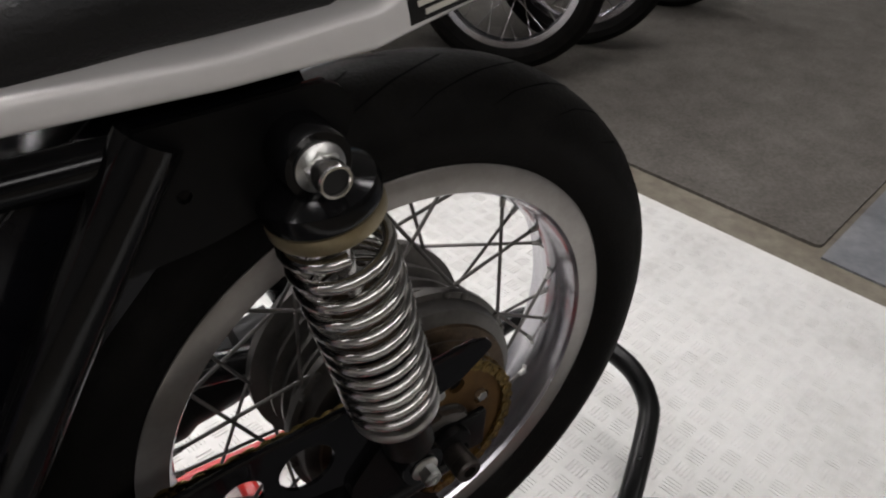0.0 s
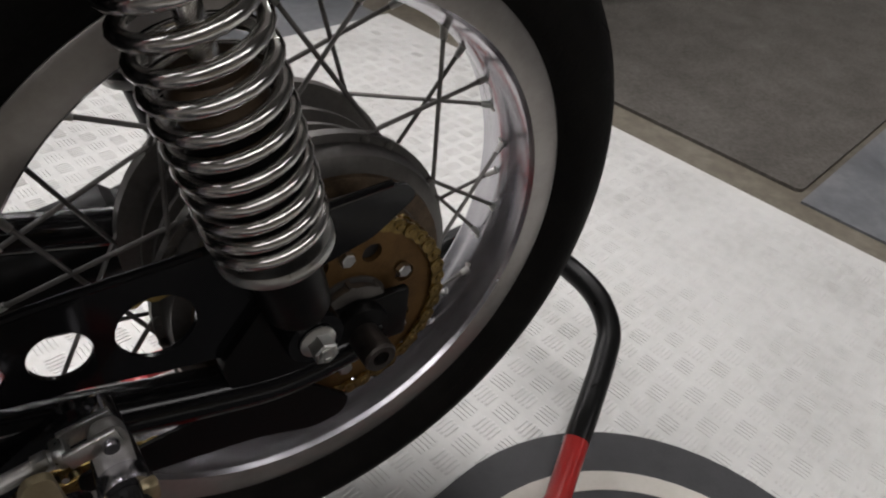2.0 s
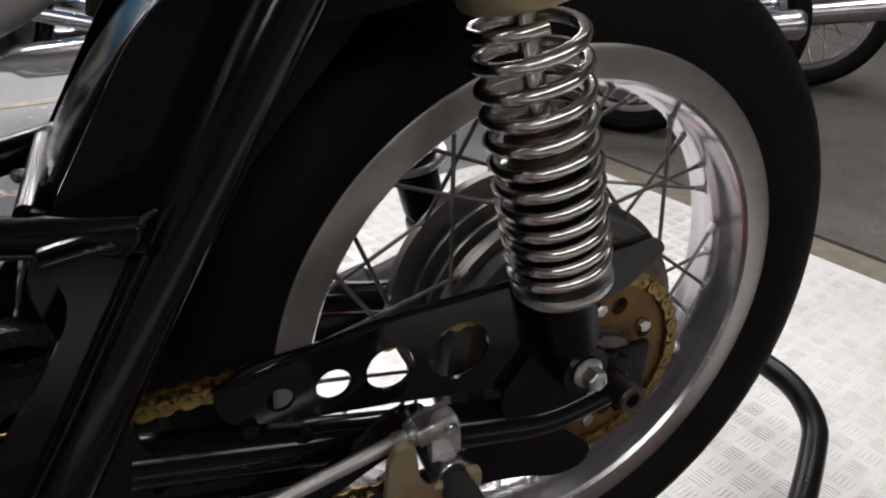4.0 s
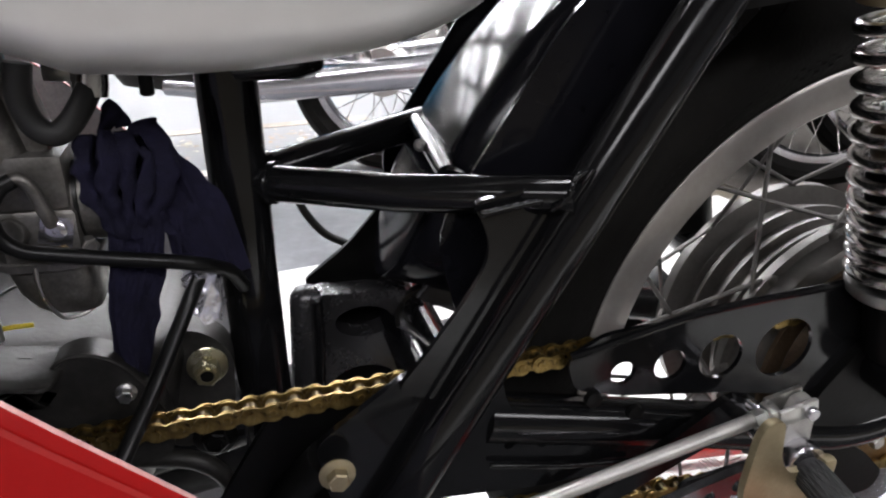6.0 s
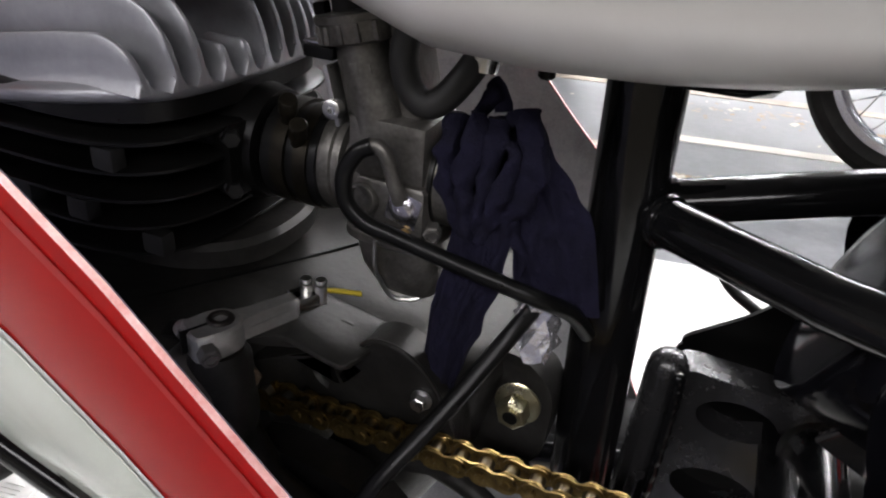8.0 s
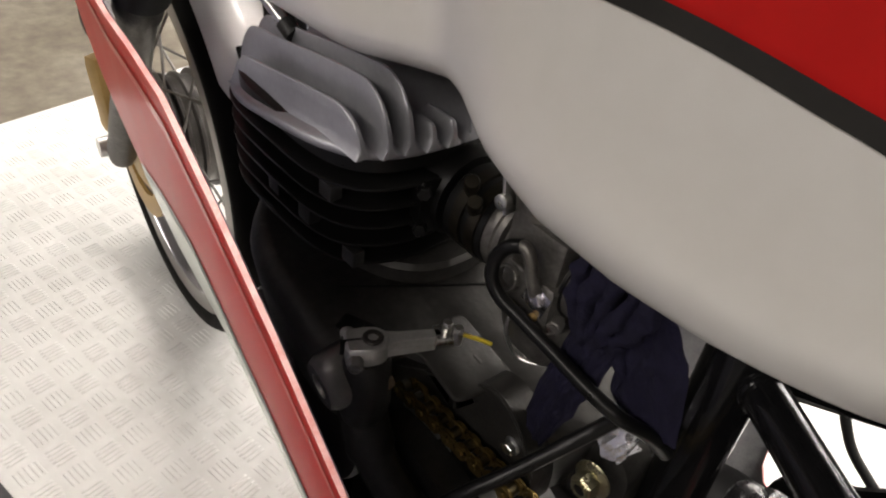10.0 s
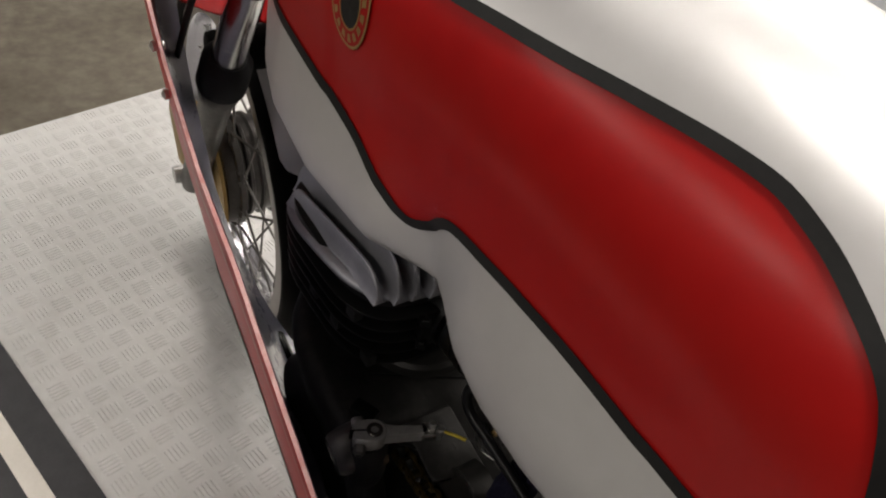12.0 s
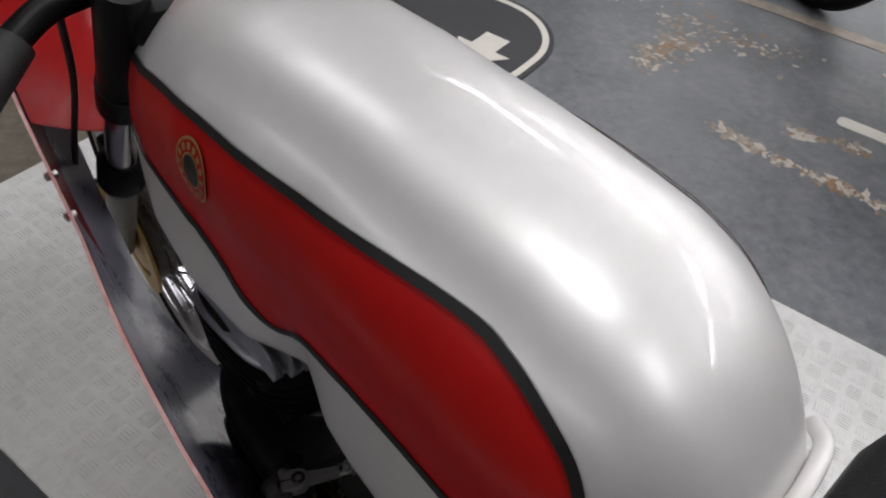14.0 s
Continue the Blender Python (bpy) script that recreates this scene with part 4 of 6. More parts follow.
def tank_at(x):
    """Half width, top and bottom of the tank at x."""
    h, t, b = (float(np.interp(x, TX, v)) for v in (T_HALF, T_TOP, T_BOT))
    k = 1.0
    if x > T_BACK:
        k = math.sqrt(1 - min(0.9995, (x - T_BACK) / T_END) ** 1.717)
    if x < -0.86:
        k = math.sqrt(max(0.0004, 1 - ((-0.86 - x) / 0.0402) ** 2))
    return h * k, T_MID + (t - T_MID) * k, T_MID + (b - T_MID) * k


def tuck(x, z):
    """How far the side is drawn in: below, most in the recess behind the cylinder, and along the waist where the knees rest."""
    v = min(1.0, max(0.0, (0.7 - z) / 0.06))
    waist = float(np.interp(x, WAIST_X, WAIST)) * math.exp(-((z - 0.7) / WAIST_TALL) ** 2)
    return (1 - float(np.interp(x, [-0.74, -0.67, -0.62, -0.575, -0.5], [0.0, 0.02, 0.17, 0.05, 0.0])) * v * v * (3 - 2 * v)) * (1 - waist)


def low_power(x):
    return float(np.interp(x, [-0.64, -0.55], [3.92, 5.12]))


def tank_side(x, z, lift=0.0):
    """The place on the tank's left side at x and z."""
    h, t, b = tank_at(x)
    q = min(0.999, abs(z - T_MID) / ((t - T_MID) if z > T_MID else (T_MID - b)))
    p = T_UP if z > T_MID else low_power(x)
    y = h * (1 - q ** p) ** (1 / p) * tuck(x, z)
    return Vector((x, T_Y - y - lift, z + lift * (0.7 if z > T_MID else -0.2) * q))


def tank():
    bm = bmesh.new()
    xs = [-0.9 + 0.04 * (1 - math.cos(math.pi / 2 * k / 14)) for k in range(14)] + [-0.86 + (T_BACK + 0.86) * k / 60 for k in range(61)] + [T_BACK + T_END * math.sin(math.pi / 2 * k / 30) for k in range(1, 31)]
    seg, rings = 72, []
    for x in xs:
        h, t, b = tank_at(x)
        ring = []
        for k in range(seg):
            a = k * math.tau / seg
            c, s = math.cos(a), math.sin(a)
            p = T_UP if s > 0 else low_power(x)
            y = math.copysign(abs(c) ** (2 / p), c) * h
            z = T_MID + math.copysign(abs(s) ** (2 / p), s) * ((t - T_MID) if s > 0 else (T_MID - b))
            ring.append(bm.verts.new((x, T_Y + y * tuck(x, z), z)))
        rings.append(ring)
    for p, q in zip(rings, rings[1:]):
        for k in range(seg):
            bm.faces.new((p[k], p[(k + 1) % seg], q[(k + 1) % seg], q[k]))
    bm.faces.new(rings[0])
    bm.faces.new(rings[-1])
    return part("fuel_tank", bm, SILVER_PAINT, bike, "silver pearl fuel tank with a red side panel", 60)


tk = tank()
# edge of the red side panel, from the front along the bottom, round the back and along the top
LOW_LINE = [(-0.886, 0.71), (-0.84, 0.704), (-0.79, 0.695), (-0.74, 0.688), (-0.7, 0.682), (-0.667, 0.671), (-0.65, 0.6635), (-0.637, 0.6625), (-0.622, 0.672), (-0.609, 0.686), (-0.593, 0.692), (-0.55, 0.694), (-0.503, 0.694), (-0.457, 0.69), (-0.425, 0.685), (-0.392, 0.68)]
TOP_LINE = [(-0.886, 0.752), (-0.847, 0.767), (-0.8, 0.778), (-0.743, 0.787), (-0.648, 0.792), (-0.59, 0.797), (-0.538, 0.802), (-0.494, 0.8045), (-0.466, 0.802), (-0.438, 0.791), (-0.412, 0.773), (-0.396, 0.7495), (-0.385, 0.722), (-0.382, 0.704)]


def side_panel(mirror, name_panel, name_line):
    low = [Vector((a, 0, b)) for a, b in LOW_LINE]
    top = [Vector((a, 0, b)) for a, b in TOP_LINE]
    low, top = curve(low, 6), curve(top, 6)
    edge = low + top[::-1]
    flip = (lambda p: Vector((p.x, 2 * T_Y - p.y, p.z))) if mirror else (lambda p: p)
    bm = bmesh.new()
    n, m = 90, 16
    grid = []

    def along(line, f):
        seg = [(b - a).length for a, b in zip(line, line[1:])]
        d = f * sum(seg)
        for a, b, s in zip(line, line[1:], seg):
            if d <= s or b is line[-1]:
                return a + (b - a) * min(1, d / s)
            d -= s
    for i in range(n + 1):
        a, b = along(low, i / n), along(top, i / n)
        grid.append([bm.verts.new(flip(tank_side(*((a + (b - a) * (j / m)).xz), 0.0007))) for j in range(m + 1)])
    for i in range(n):
        for j in range(m):
            bm.faces.new((grid[i][j], grid[i + 1][j], grid[i + 1][j + 1], grid[i][j + 1]))
    part(name_panel, bm, RED_PAINT, tk, "glossy red side panel", 60)
    bm = bmesh.new()
    prev = None
    n = len(edge)
    first = None
    for i in range(n):
        p, d = edge[i], (edge[(i + 1) % n] - edge[i - 1])
        d.normalize()
        w = 0.0034 if i < len(low) else 0.0032
        o = Vector((-d.z, 0, d.x))
        w *= 0.0015 / max(1e-4, (tank_side(*((p + o * 0.0015).xz)) - tank_side(*(p.xz))).length)
        pair = [bm.verts.new(flip(tank_side(*((p + o * s * w).xz), 0.0019))) for s in (-1, 1)]
        if prev:
            bm.faces.new((prev[0], pair[0], pair[1], prev[1]))
        first = first or pair
        prev = pair
    bm.faces.new((prev[0], first[0], first[1], prev[1]))
    part(name_line, bm, STRIPE, tk, "black border line", 60)


side_panel(False, "side_panel", "border_line")
side_panel(True, "side_panel", "border_line")


def badge():
    """The oval badge on the red panel: gold rim, red ring with worn marks, black centre."""
    c, n = Vector((-0.7205, 0, 0.754)), 40
    for name, ro, ri, mat_, lift in (("badge_rim", 1.0, 0.92, BRASS, 0.0022), ("badge_ring", 0.92, 0.56, RED_PAINT, 0.002), ("badge_inner_rim", 0.56, 0.5, BRASS, 0.0023), ("badge_centre", 0.5, 0.0, STRIPE, 0.0021)):
        bm = bmesh.new()
        rings = []
        for r in (ro, ri):
            rings.append([bm.verts.new(tank_side(c.x + 0.0205 * r * math.cos(k * math.tau / n), c.z + 0.0238 * r * math.sin(k * math.tau / n), lift)) for k in range(n)])
        for k in range(n):
            bm.faces.new((rings[0][k], rings[0][(k + 1) % n], rings[1][(k + 1) % n], rings[1][k]))
        part(name, bm, mat_, tk, "round badge layer", 60)
    for k in range(14):
        a = k * math.tau / 14
        bm = bmesh.new()
        vs = []
        for da, r in ((-0.12, 0.64), (0.12, 0.64), (0.12, 0.84), (-0.12, 0.84)):
            vs.append(bm.verts.new(tank_side(c.x + 0.0205 * r * math.cos(a + da), c.z + 0.0238 * r * math.sin(a + da), 0.0026)))
        bm.faces.new(vs)
        part("badge_mark", bm, BRASS, tk, "worn gold bar on the badge", 60)


badge()
# the pale front lip of the seat base, close round the rear of the tank
part("seat_lip", sweep(curve([(-0.347, -0.078, 0.714), (-0.337, -0.052, 0.7285), (-0.3335, -0.035, 0.735), (-0.331, -0.017, 0.738), (-0.3315, 0.003, 0.74), (-0.333, 0.025, 0.739), (-0.337, 0.05, 0.732), (-0.347, 0.075, 0.714)]), 0.0058, 12, flat=0.75), WHITE_PAINT, bike, "pale front lip of the seat base behind the tank", 60)
part("tank_mount", slab([(-0.475, -0.03), (-0.436, -0.03), (-0.424, -0.02), (-0.421, 0.0), (-0.43, 0.02), (-0.475, 0.02)], 0.577, 0.602, 0.005), BLACK_GLOSS, bike, "black rubber tank mount", 50)
part("tank_mount_bolt", lathe([(0, 0.005), (0.012, 0.005)], (-0.515, -0.02, 0.592), (0, 0, -1), 12), BLACK_SATIN, bike)


def loft(stations, seg=40, power=2.6):
    """Rings of (x, half width, bottom, top), squarish."""
    bm = bmesh.new()
    rings = []
    for x, h, b, t in stations:
        ring = []
        for k in range(seg):
            a = k * math.tau / seg
            c, s = math.cos(a), math.sin(a)
            ring.append(bm.verts.new((x, math.copysign(abs(c) ** (2 / power), c) * h, (b + t) / 2 + math.copysign(abs(s) ** (2 / power), s) * (t - b) / 2)))
        rings.append(ring)
    for p, q in zip(rings, rings[1:]):
        for k in range(seg):
            bm.faces.new((p[k], p[(k + 1) % seg], q[(k + 1) % seg], q[k]))
    bm.faces.new(rings[0])
    bm.faces.new(rings[-1])
    return bm


tail = part("seat_base", loft([(-0.3, 0.05, 0.702, 0.712), (-0.294, 0.09, 0.702, 0.716), (-0.28, 0.112, 0.703, 0.724), (-0.25, 0.121, 0.709, 0.733), (-0.16, 0.122, 0.712, 0.737), (-0.08, 0.121, 0.717, 0.749),
                             (0.0, 0.117, 0.735, 0.788), (0.1, 0.108, 0.765, 0.86), (0.2, 0.09, 0.8, 0.9), (0.26, 0.05, 0.83, 0.89), (0.275, 0.02, 0.85, 0.87)], 48, 5.0), WHITE_PAINT, bike, "off white glass fibre seat base and tail", 60)
seat = part("seat_pad", loft([(-0.32, 0.075, 0.708, 0.726), (-0.313, 0.103, 0.706, 0.74), (-0.25, 0.114, 0.712, 0.772), (-0.19, 0.115, 0.722, 0.788), (-0.1, 0.114, 0.73, 0.795), (-0.02, 0.105, 0.765, 0.83), (0.02, 0.09, 0.79, 0.86), (0.03, 0.03, 0.82, 0.85)], 48, 3.0), LEATHER, bike, "black stitched seat pad", 60)
for k in range(42):
    x = -0.22 + 0.19 * k / 41
    part("stitch", box((x, -0.1085 if x < -0.08 else -0.107, 0.779), (0.0042, 0.0012, 0.0012), 0), RUBBER, seat, smooth=0)
part("maker_plate", box((-0.04, -0.1195, 0.7445), (0.046, 0.0015, 0.014), 0.0005, Matrix.Rotation(radians(-14), 4, "Y")), STRIPE, tail, "dark rectangular transfer")
for k in range(2):
    part("plate_mark", box((-0.04, -0.1205, 0.7475 - 0.0055 * k), (0.036 - 0.01 * k, 0.0012, 0.0028), 0, Matrix.Rotation(radians(-14), 4, "Y")), MAT_LINE, tail, smooth=0)

# lower fairing: thin shells either side, running up into the nose
F_X = [-1.3, -1.2, -1.1, -1.0, -0.93, -0.88, -0.8, -0.75, -0.7, -0.65, -0.6, -0.55, -0.5, -0.45, -0.4, -0.36]
F_Z = [0.99, 0.9, 0.78, 0.66, 0.607, 0.594, 0.597, 0.6, 0.598, 0.573, 0.534, 0.483, 0.435, 0.385, 0.33, 0.28]
F_W = [0.03, 0.1, 0.14, 0.157, 0.164, 0.17, 0.184, 0.191, 0.197, 0.2, 0.2, 0.198, 0.197, 0.195, 0.19, 0.185]


def rim_height(x, side):
    """Height of the shell's upper edge; the far shell drops away behind the frame tube."""
    z = float(np.interp(x, F_X, F_Z))
    return min(z, float(np.interp(x, [-0.51, -0.485, -0.46, -0.36], [0.447, 0.39, 0.25, 0.235]))) if side > 0 and x > -0.51 else z


def fairing_at(x, f, side, lift=0.0):
    """A place on the outside: f runs from the bare upper edge down to the keel."""
    z1, w = rim_height(x, side), float(np.interp(x, F_X, F_W))
    z0 = 0.13 + 0.12 * max(0, (-0.9 - x)) + 0.1 * max(0, x + 0.5)
    dz = (z1 - z0) * f * float(np.interp(x, [-1.2, -1.05, -0.96, -0.88], [0.25, 0.4, 0.55, 1.0]))      # cut away round the front wheel
    q = max(0, dz - 0.0)
    y = max(0.02, w - 0.03 * q - 0.66 * q * q)
    return Vector((x, side * (y + lift), z1 - dz))


def fairing(side):
    """Red shell, dark or grey inside, bare upper edge, pin line and a pale oval field."""
    n, m = 110, 26
    xs = [-1.3 + 0.94 * i / n for i in range(n + 1)]

    def skin(lift, x_from, x_to, f0=0.0, f1=1.0, rows=m):
        bm = bmesh.new()
        use = [x for x in xs if x_from - 1e-6 <= x <= x_to + 1e-6]
        g = [[bm.verts.new(fairing_at(x, f0 + (f1 - f0) * j / rows, side, lift)) for j in range(rows + 1)] for x in use]
        for a, b in zip(g, g[1:]):
            for j in range(rows):
                bm.faces.new((a[j], a[j + 1], b[j + 1], b[j]))
        return bm
    body = part("fairing_shell", skin(0, -1.3, -0.36), RED_PAINT, bike, "glossy red lower fairing shell", 60)
    part("inner_skin", skin(-0.0032, xs[41], -0.36), FAIR_INSIDE if side > 0 else FAIR_DARK, body, "unpainted inside of the fairing", 60)
    part("inner_nose_skin", skin(-0.0034, -1.3, xs[41], 0.0, 0.45, 12), RED_INSIDE_SHADE, body, "red inside of the nose fairing", 60)
    part("inner_chin_skin", skin(-0.0032, -1.3, xs[41], 0.45, 1.0, 10), FAIR_DARK, body, "blue grey inside of the nose fairing", 60)
    bm = bmesh.new()
    a = [bm.verts.new(fairing_at(x, 0, side, 0.0006) + Vector((0, 0, 0.0006))) for x in xs]
    b = [bm.verts.new(fairing_at(x, 0, side, -0.0024) + Vector((0, 0, 0.0006))) for x in xs]
    for i in range(n):
        bm.faces.new((a[i], a[i + 1], b[i + 1], b[i]))
    part("bare_edge", bm, EDGE_PINK, body, "chipped pale red edge of the shell", 60)
    part("pin_line", skin(0.0006, -0.9, -0.36, 0.028, 0.04, 2), RED_TUBE, body, "dark red pin line", 60)

    def field(lift, grow, name, mat_, label):
        bm = bmesh.new()
        mid, drop = -0.66, 0.215

        def spot(x, dz):
            z1 = float(np.interp(x, F_X, F_Z))
            z0 = 0.13 + 0.12 * max(0, (-0.9 - x)) + 0.1 * max(0, x + 0.5)
            return fairing_at(x, min(0.97, dz / (z1 - z0)), side, lift)
        c = bm.verts.new(spot(mid, drop))
        ring = []
        for k in range(60):
            an = k * math.tau / 60
            ring.append(((0.215 + grow) * math.copysign(abs(math.cos(an)) ** 0.7, math.cos(an)), (0.118 + grow) * math.copysign(abs(math.sin(an)) ** 0.7, math.sin(an))))
        rows = [[(mid + a * s, drop + b * s) for a, b in ring] for s in (1.0, 0.85, 0.7, 0.55, 0.4, 0.2)]
        vs = [[bm.verts.new(spot(a, b)) for a, b in row] for row in rows]
        for p, q in zip(vs, vs[1:]):
            for k in range(60):
                bm.faces.new((p[k], p[(k + 1) % 60], q[(k + 1) % 60], q[k]))
        for k in range(60):
            bm.faces.new((vs[-1][k], vs[-1][(k + 1) % 60], c))
        part(name, bm, mat_, body, label, 60)
    field(0.0006, 0.006, "field_border", WHITE_PAINT, "thin pale border of the field")
    field(0.0011, 0.0, "pale_field", PALE_GREEN, "pale green oval field on the fairing")
    for k, x in enumerate((-0.96, -0.93)):
        part("fairing_screw", lathe([(-0.006, 0.004), (0.004, 0.0045), (0.0055, 0.002)], fairing_at(x, 0.08, side), (0, side, 0), 12), STEEL, body, "fairing screw")
    return body


for s in (-1, 1):
    fairing(s)


def nose_bowl():
    """The inside of the nose that joins both shells over the front wheel."""
    bm = bmesh.new()
    grids = []
    for off in (0.0, 0.003):
        g = []
        for i in range(17):
            x = -1.29 + 0.3 * i / 16
            z1, w = float(np.interp(x, F_X, F_Z)), float(np.interp(x, F_X, F_W)) - 0.005
            zb = float(np.interp(x, [-1.3, -1.2, -1.1, -1.0], [0.93, 0.72, 0.635, 0.598])) - off
            g.append([bm.verts.new((x, w * (-1 + 2 * j / 20), zb + (z1 - 0.004 - zb) * abs(-1 + 2 * j / 20) ** 2.4)) for j in range(21)])
        for a, b in zip(g, g[1:]):
            for j in range(20):
                bm.faces.new((a[j], a[j + 1], b[j + 1], b[j]))
    return part("nose_bowl", bm, RED_INSIDE_SHADE, bike, "red inside of the nose fairing", 60)


nose_bowl()

# ---- engine ----
CX, CY = -0.748, -0.03          # barrel axis


barrel = part("cylinder_barrel", lathe([(0, 0.062), (0.075, 0.062)], (CX, CY, 0.474), (0, 0, 1), 40), BARREL, bike, "black painted finned cylinder barrel")
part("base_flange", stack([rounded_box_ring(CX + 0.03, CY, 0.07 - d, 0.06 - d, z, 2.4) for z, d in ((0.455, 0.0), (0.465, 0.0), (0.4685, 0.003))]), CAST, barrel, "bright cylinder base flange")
for k in range(5):
    z = 0.4712 + 0.0143 * k
    g = 0.0835 + 0.0008 * k
    part("barrel_fin", stack([rounded_box_ring(CX, CY, g, g, z, 3.6), rounded_box_ring(CX, CY, g + 0.0015, g + 0.0015, z + 0.001, 3.6), rounded_box_ring(CX, CY, g + 0.0015, g + 0.0015, z + 0.0024, 3.6), rounded_box_ring(CX, CY, g, g, z + 0.0034, 3.6)]), BARREL, barrel)
part("barrel_top", stack([rounded_box_ring(CX, CY, g, g, z, 3.6) for g, z in ((0.08, 0.5365), (0.0825, 0.538), (0.0825, 0.5475), (0.08, 0.549))]), BARREL, barrel, "black top deck of the barrel")
for dx, dy, k in ((0.055, -0.078, 3), (0.0, -0.08, 1), (0.07, -0.07, 0), (0.078, 0.0, 2), (0.036, -0.08, 1)):
    part("fin_damper", box((CX + dx, CY + dy, 0.4795 + 0.0143 * k), (0.013, 0.009, 0.0115), 0.002), RUBBER, barrel, "black rubber fin damper")


def head_base(x):
    """Height of the head's rim, which dips towards the front."""
    return float(np.interp(x, [-0.835, -0.775, -0.72, -0.69], [0.53, 0.5385, 0.548, 0.552]))


def rim_ring(h, lift):
    return [(x, y, head_base(x) + lift) for x, y, z in rounded_box_ring(CX, CY, h, h, 0, 3.6)]


head = part("cylinder_head", stack([rim_ring(h, d) for h, d in ((0.083, -0.0045), (0.0865, -0.0025), (0.0875, 0.0005), (0.086, 0.003), (0.08, 0.0045))]), FIN, bike, "grey bead blasted finned cylinder head", 60)


def head_fin(y, x0, x1, h, rear=0.034, front=0.03):
    """An upright fin along x: a full round at the rear, level along the top, falling away in front, with a flared foot."""
    bm = bmesh.new()
    n, top = 30, []
    for i in range(n + 1):
        x = x1 + (x0 - x1) * (1 - math.cos(math.pi * i / n)) / 2
        a, b = max(0.0, 1 - (x1 - x) / rear), max(0.0, 1 - (x - x0) / front)
        e = (1 - a ** 2.5) ** (1 / 2.1) * (1 - b ** 2.2) ** (1 / 2.0)
        top.append((x, head_base(x) + h * e))
    rows = []
    for up, th in ((0.0, 0.0052), (0.0028, 0.0034), (0.0065, 0.0022), (0.6, 0.0017), (0.955, 0.0014), (1.0, 0.0006)):
        pair = []
        for side in (-1, 1):
            row = []
            for x, z in top:
                zb = head_base(x) + 0.0025
                room = max(0.0, z - zb)
                row.append(bm.verts.new((x, y + side * th, zb + (min(up, room) if 0 < up < 0.1 else room * up))))
            pair.append(row)
        rows.append(pair)
    for (a, b), (c, d) in zip(rows, rows[1:]):
        for i in range(n):
            bm.faces.new((a[i], a[i + 1], c[i + 1], c[i]))
            bm.faces.new((b[i + 1], b[i], d[i], d[i + 1]))
    a, b = rows[-1]
    for i in range(n):
        bm.faces.new((a[i], a[i + 1], b[i + 1], b[i]))
    bmesh.ops.remove_doubles(bm, verts=bm.verts, dist=2e-5)
    part("head_fin", bm, FIN, head, smooth=50)


FINS = [(-0.812, -0.668, 0.0255, 0.03), (-0.828, -0.662, 0.039, 0.034), (-0.834, -0.66, 0.0425, 0.034), (-0.69, -0.657, 0.018, 0.006), (-0.685, -0.655, 0.018, 0.006), (-0.832, -0.655, 0.046, 0.034),
        (-0.832, -0.655, 0.047, 0.034), (-0.83, -0.656, 0.046, 0.034), (-0.83, -0.658, 0.042, 0.034), (-0.822, -0.661, 0.037, 0.034), (-0.81, -0.665, 0.03, 0.032), (-0.79, -0.672, 0.022, 0.03)]
for k, (x0, x1, h, rear) in enumerate(FINS):
    head_fin(-0.1045 + 0.0135 * k, x0, x1, h, rear, 0.006 if h < 0.019 else 0.022)
part("spark_plug", lathe([(0, 0.012), (0.012, 0.012), (0.013, 0.008), (0.03, 0.006), (0.04, 0.004)], (CX, CY - 0.026, 0.556), (0, 0, 1), 20), STEEL, head, "spark plug")
part("plug_cap", sweep(curve([(CX, CY - 0.026, 0.585), (CX, CY - 0.026, 0.6), (CX - 0.02, CY - 0.02, 0.612), (CX - 0.06, CY, 0.62)]), 0.009, 12), RUBBER, head, "black plug cap and lead")

# crankcase: a flat sloping deck with rounded shoulders, deep sides, round primary cover


def deck_height(x):
    return float(np.interp(x, [-0.86, -0.7, -0.52], [0.463, 0.447, 0.428]))


def deck(loop, depth, bevel, bm=None, lift=0.0):
    bm = bm or bmesh.new()
    rings = []
    c = sum((Vector((a, b, 0)) for a, b in loop), Vector()) / len(loop)
    for inset, drop in ((bevel, 0.0), (bevel * 0.45, bevel * 0.12), (bevel * 0.12, bevel * 0.45), (0.0, bevel), (0.012, bevel + (depth - bevel) * 0.3), (0.045, bevel + (depth - bevel) * 0.65), (0.085 if depth > 0.1 else 0.004, depth)):
        ring = []
        for a, b in loop:
            p = Vector((a, b, 0))
            q = p + (c - p).normalized() * inset
            ring.append((q.x, q.y, deck_height(q.x) + lift - drop))
        rings.append(ring)
    return stack(rings[::-1], bm)


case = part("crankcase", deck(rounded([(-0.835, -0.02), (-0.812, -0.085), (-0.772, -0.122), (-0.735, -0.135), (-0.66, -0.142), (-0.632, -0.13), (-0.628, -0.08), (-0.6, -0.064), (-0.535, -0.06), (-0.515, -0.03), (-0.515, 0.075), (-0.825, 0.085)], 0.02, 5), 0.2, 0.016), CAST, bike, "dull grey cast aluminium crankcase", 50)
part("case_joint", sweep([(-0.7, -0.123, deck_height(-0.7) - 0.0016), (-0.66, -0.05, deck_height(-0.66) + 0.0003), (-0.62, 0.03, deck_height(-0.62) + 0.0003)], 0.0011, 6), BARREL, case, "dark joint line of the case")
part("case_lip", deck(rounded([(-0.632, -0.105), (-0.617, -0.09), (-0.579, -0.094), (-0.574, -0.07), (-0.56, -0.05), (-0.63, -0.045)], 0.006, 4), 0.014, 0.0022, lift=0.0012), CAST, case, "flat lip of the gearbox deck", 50)
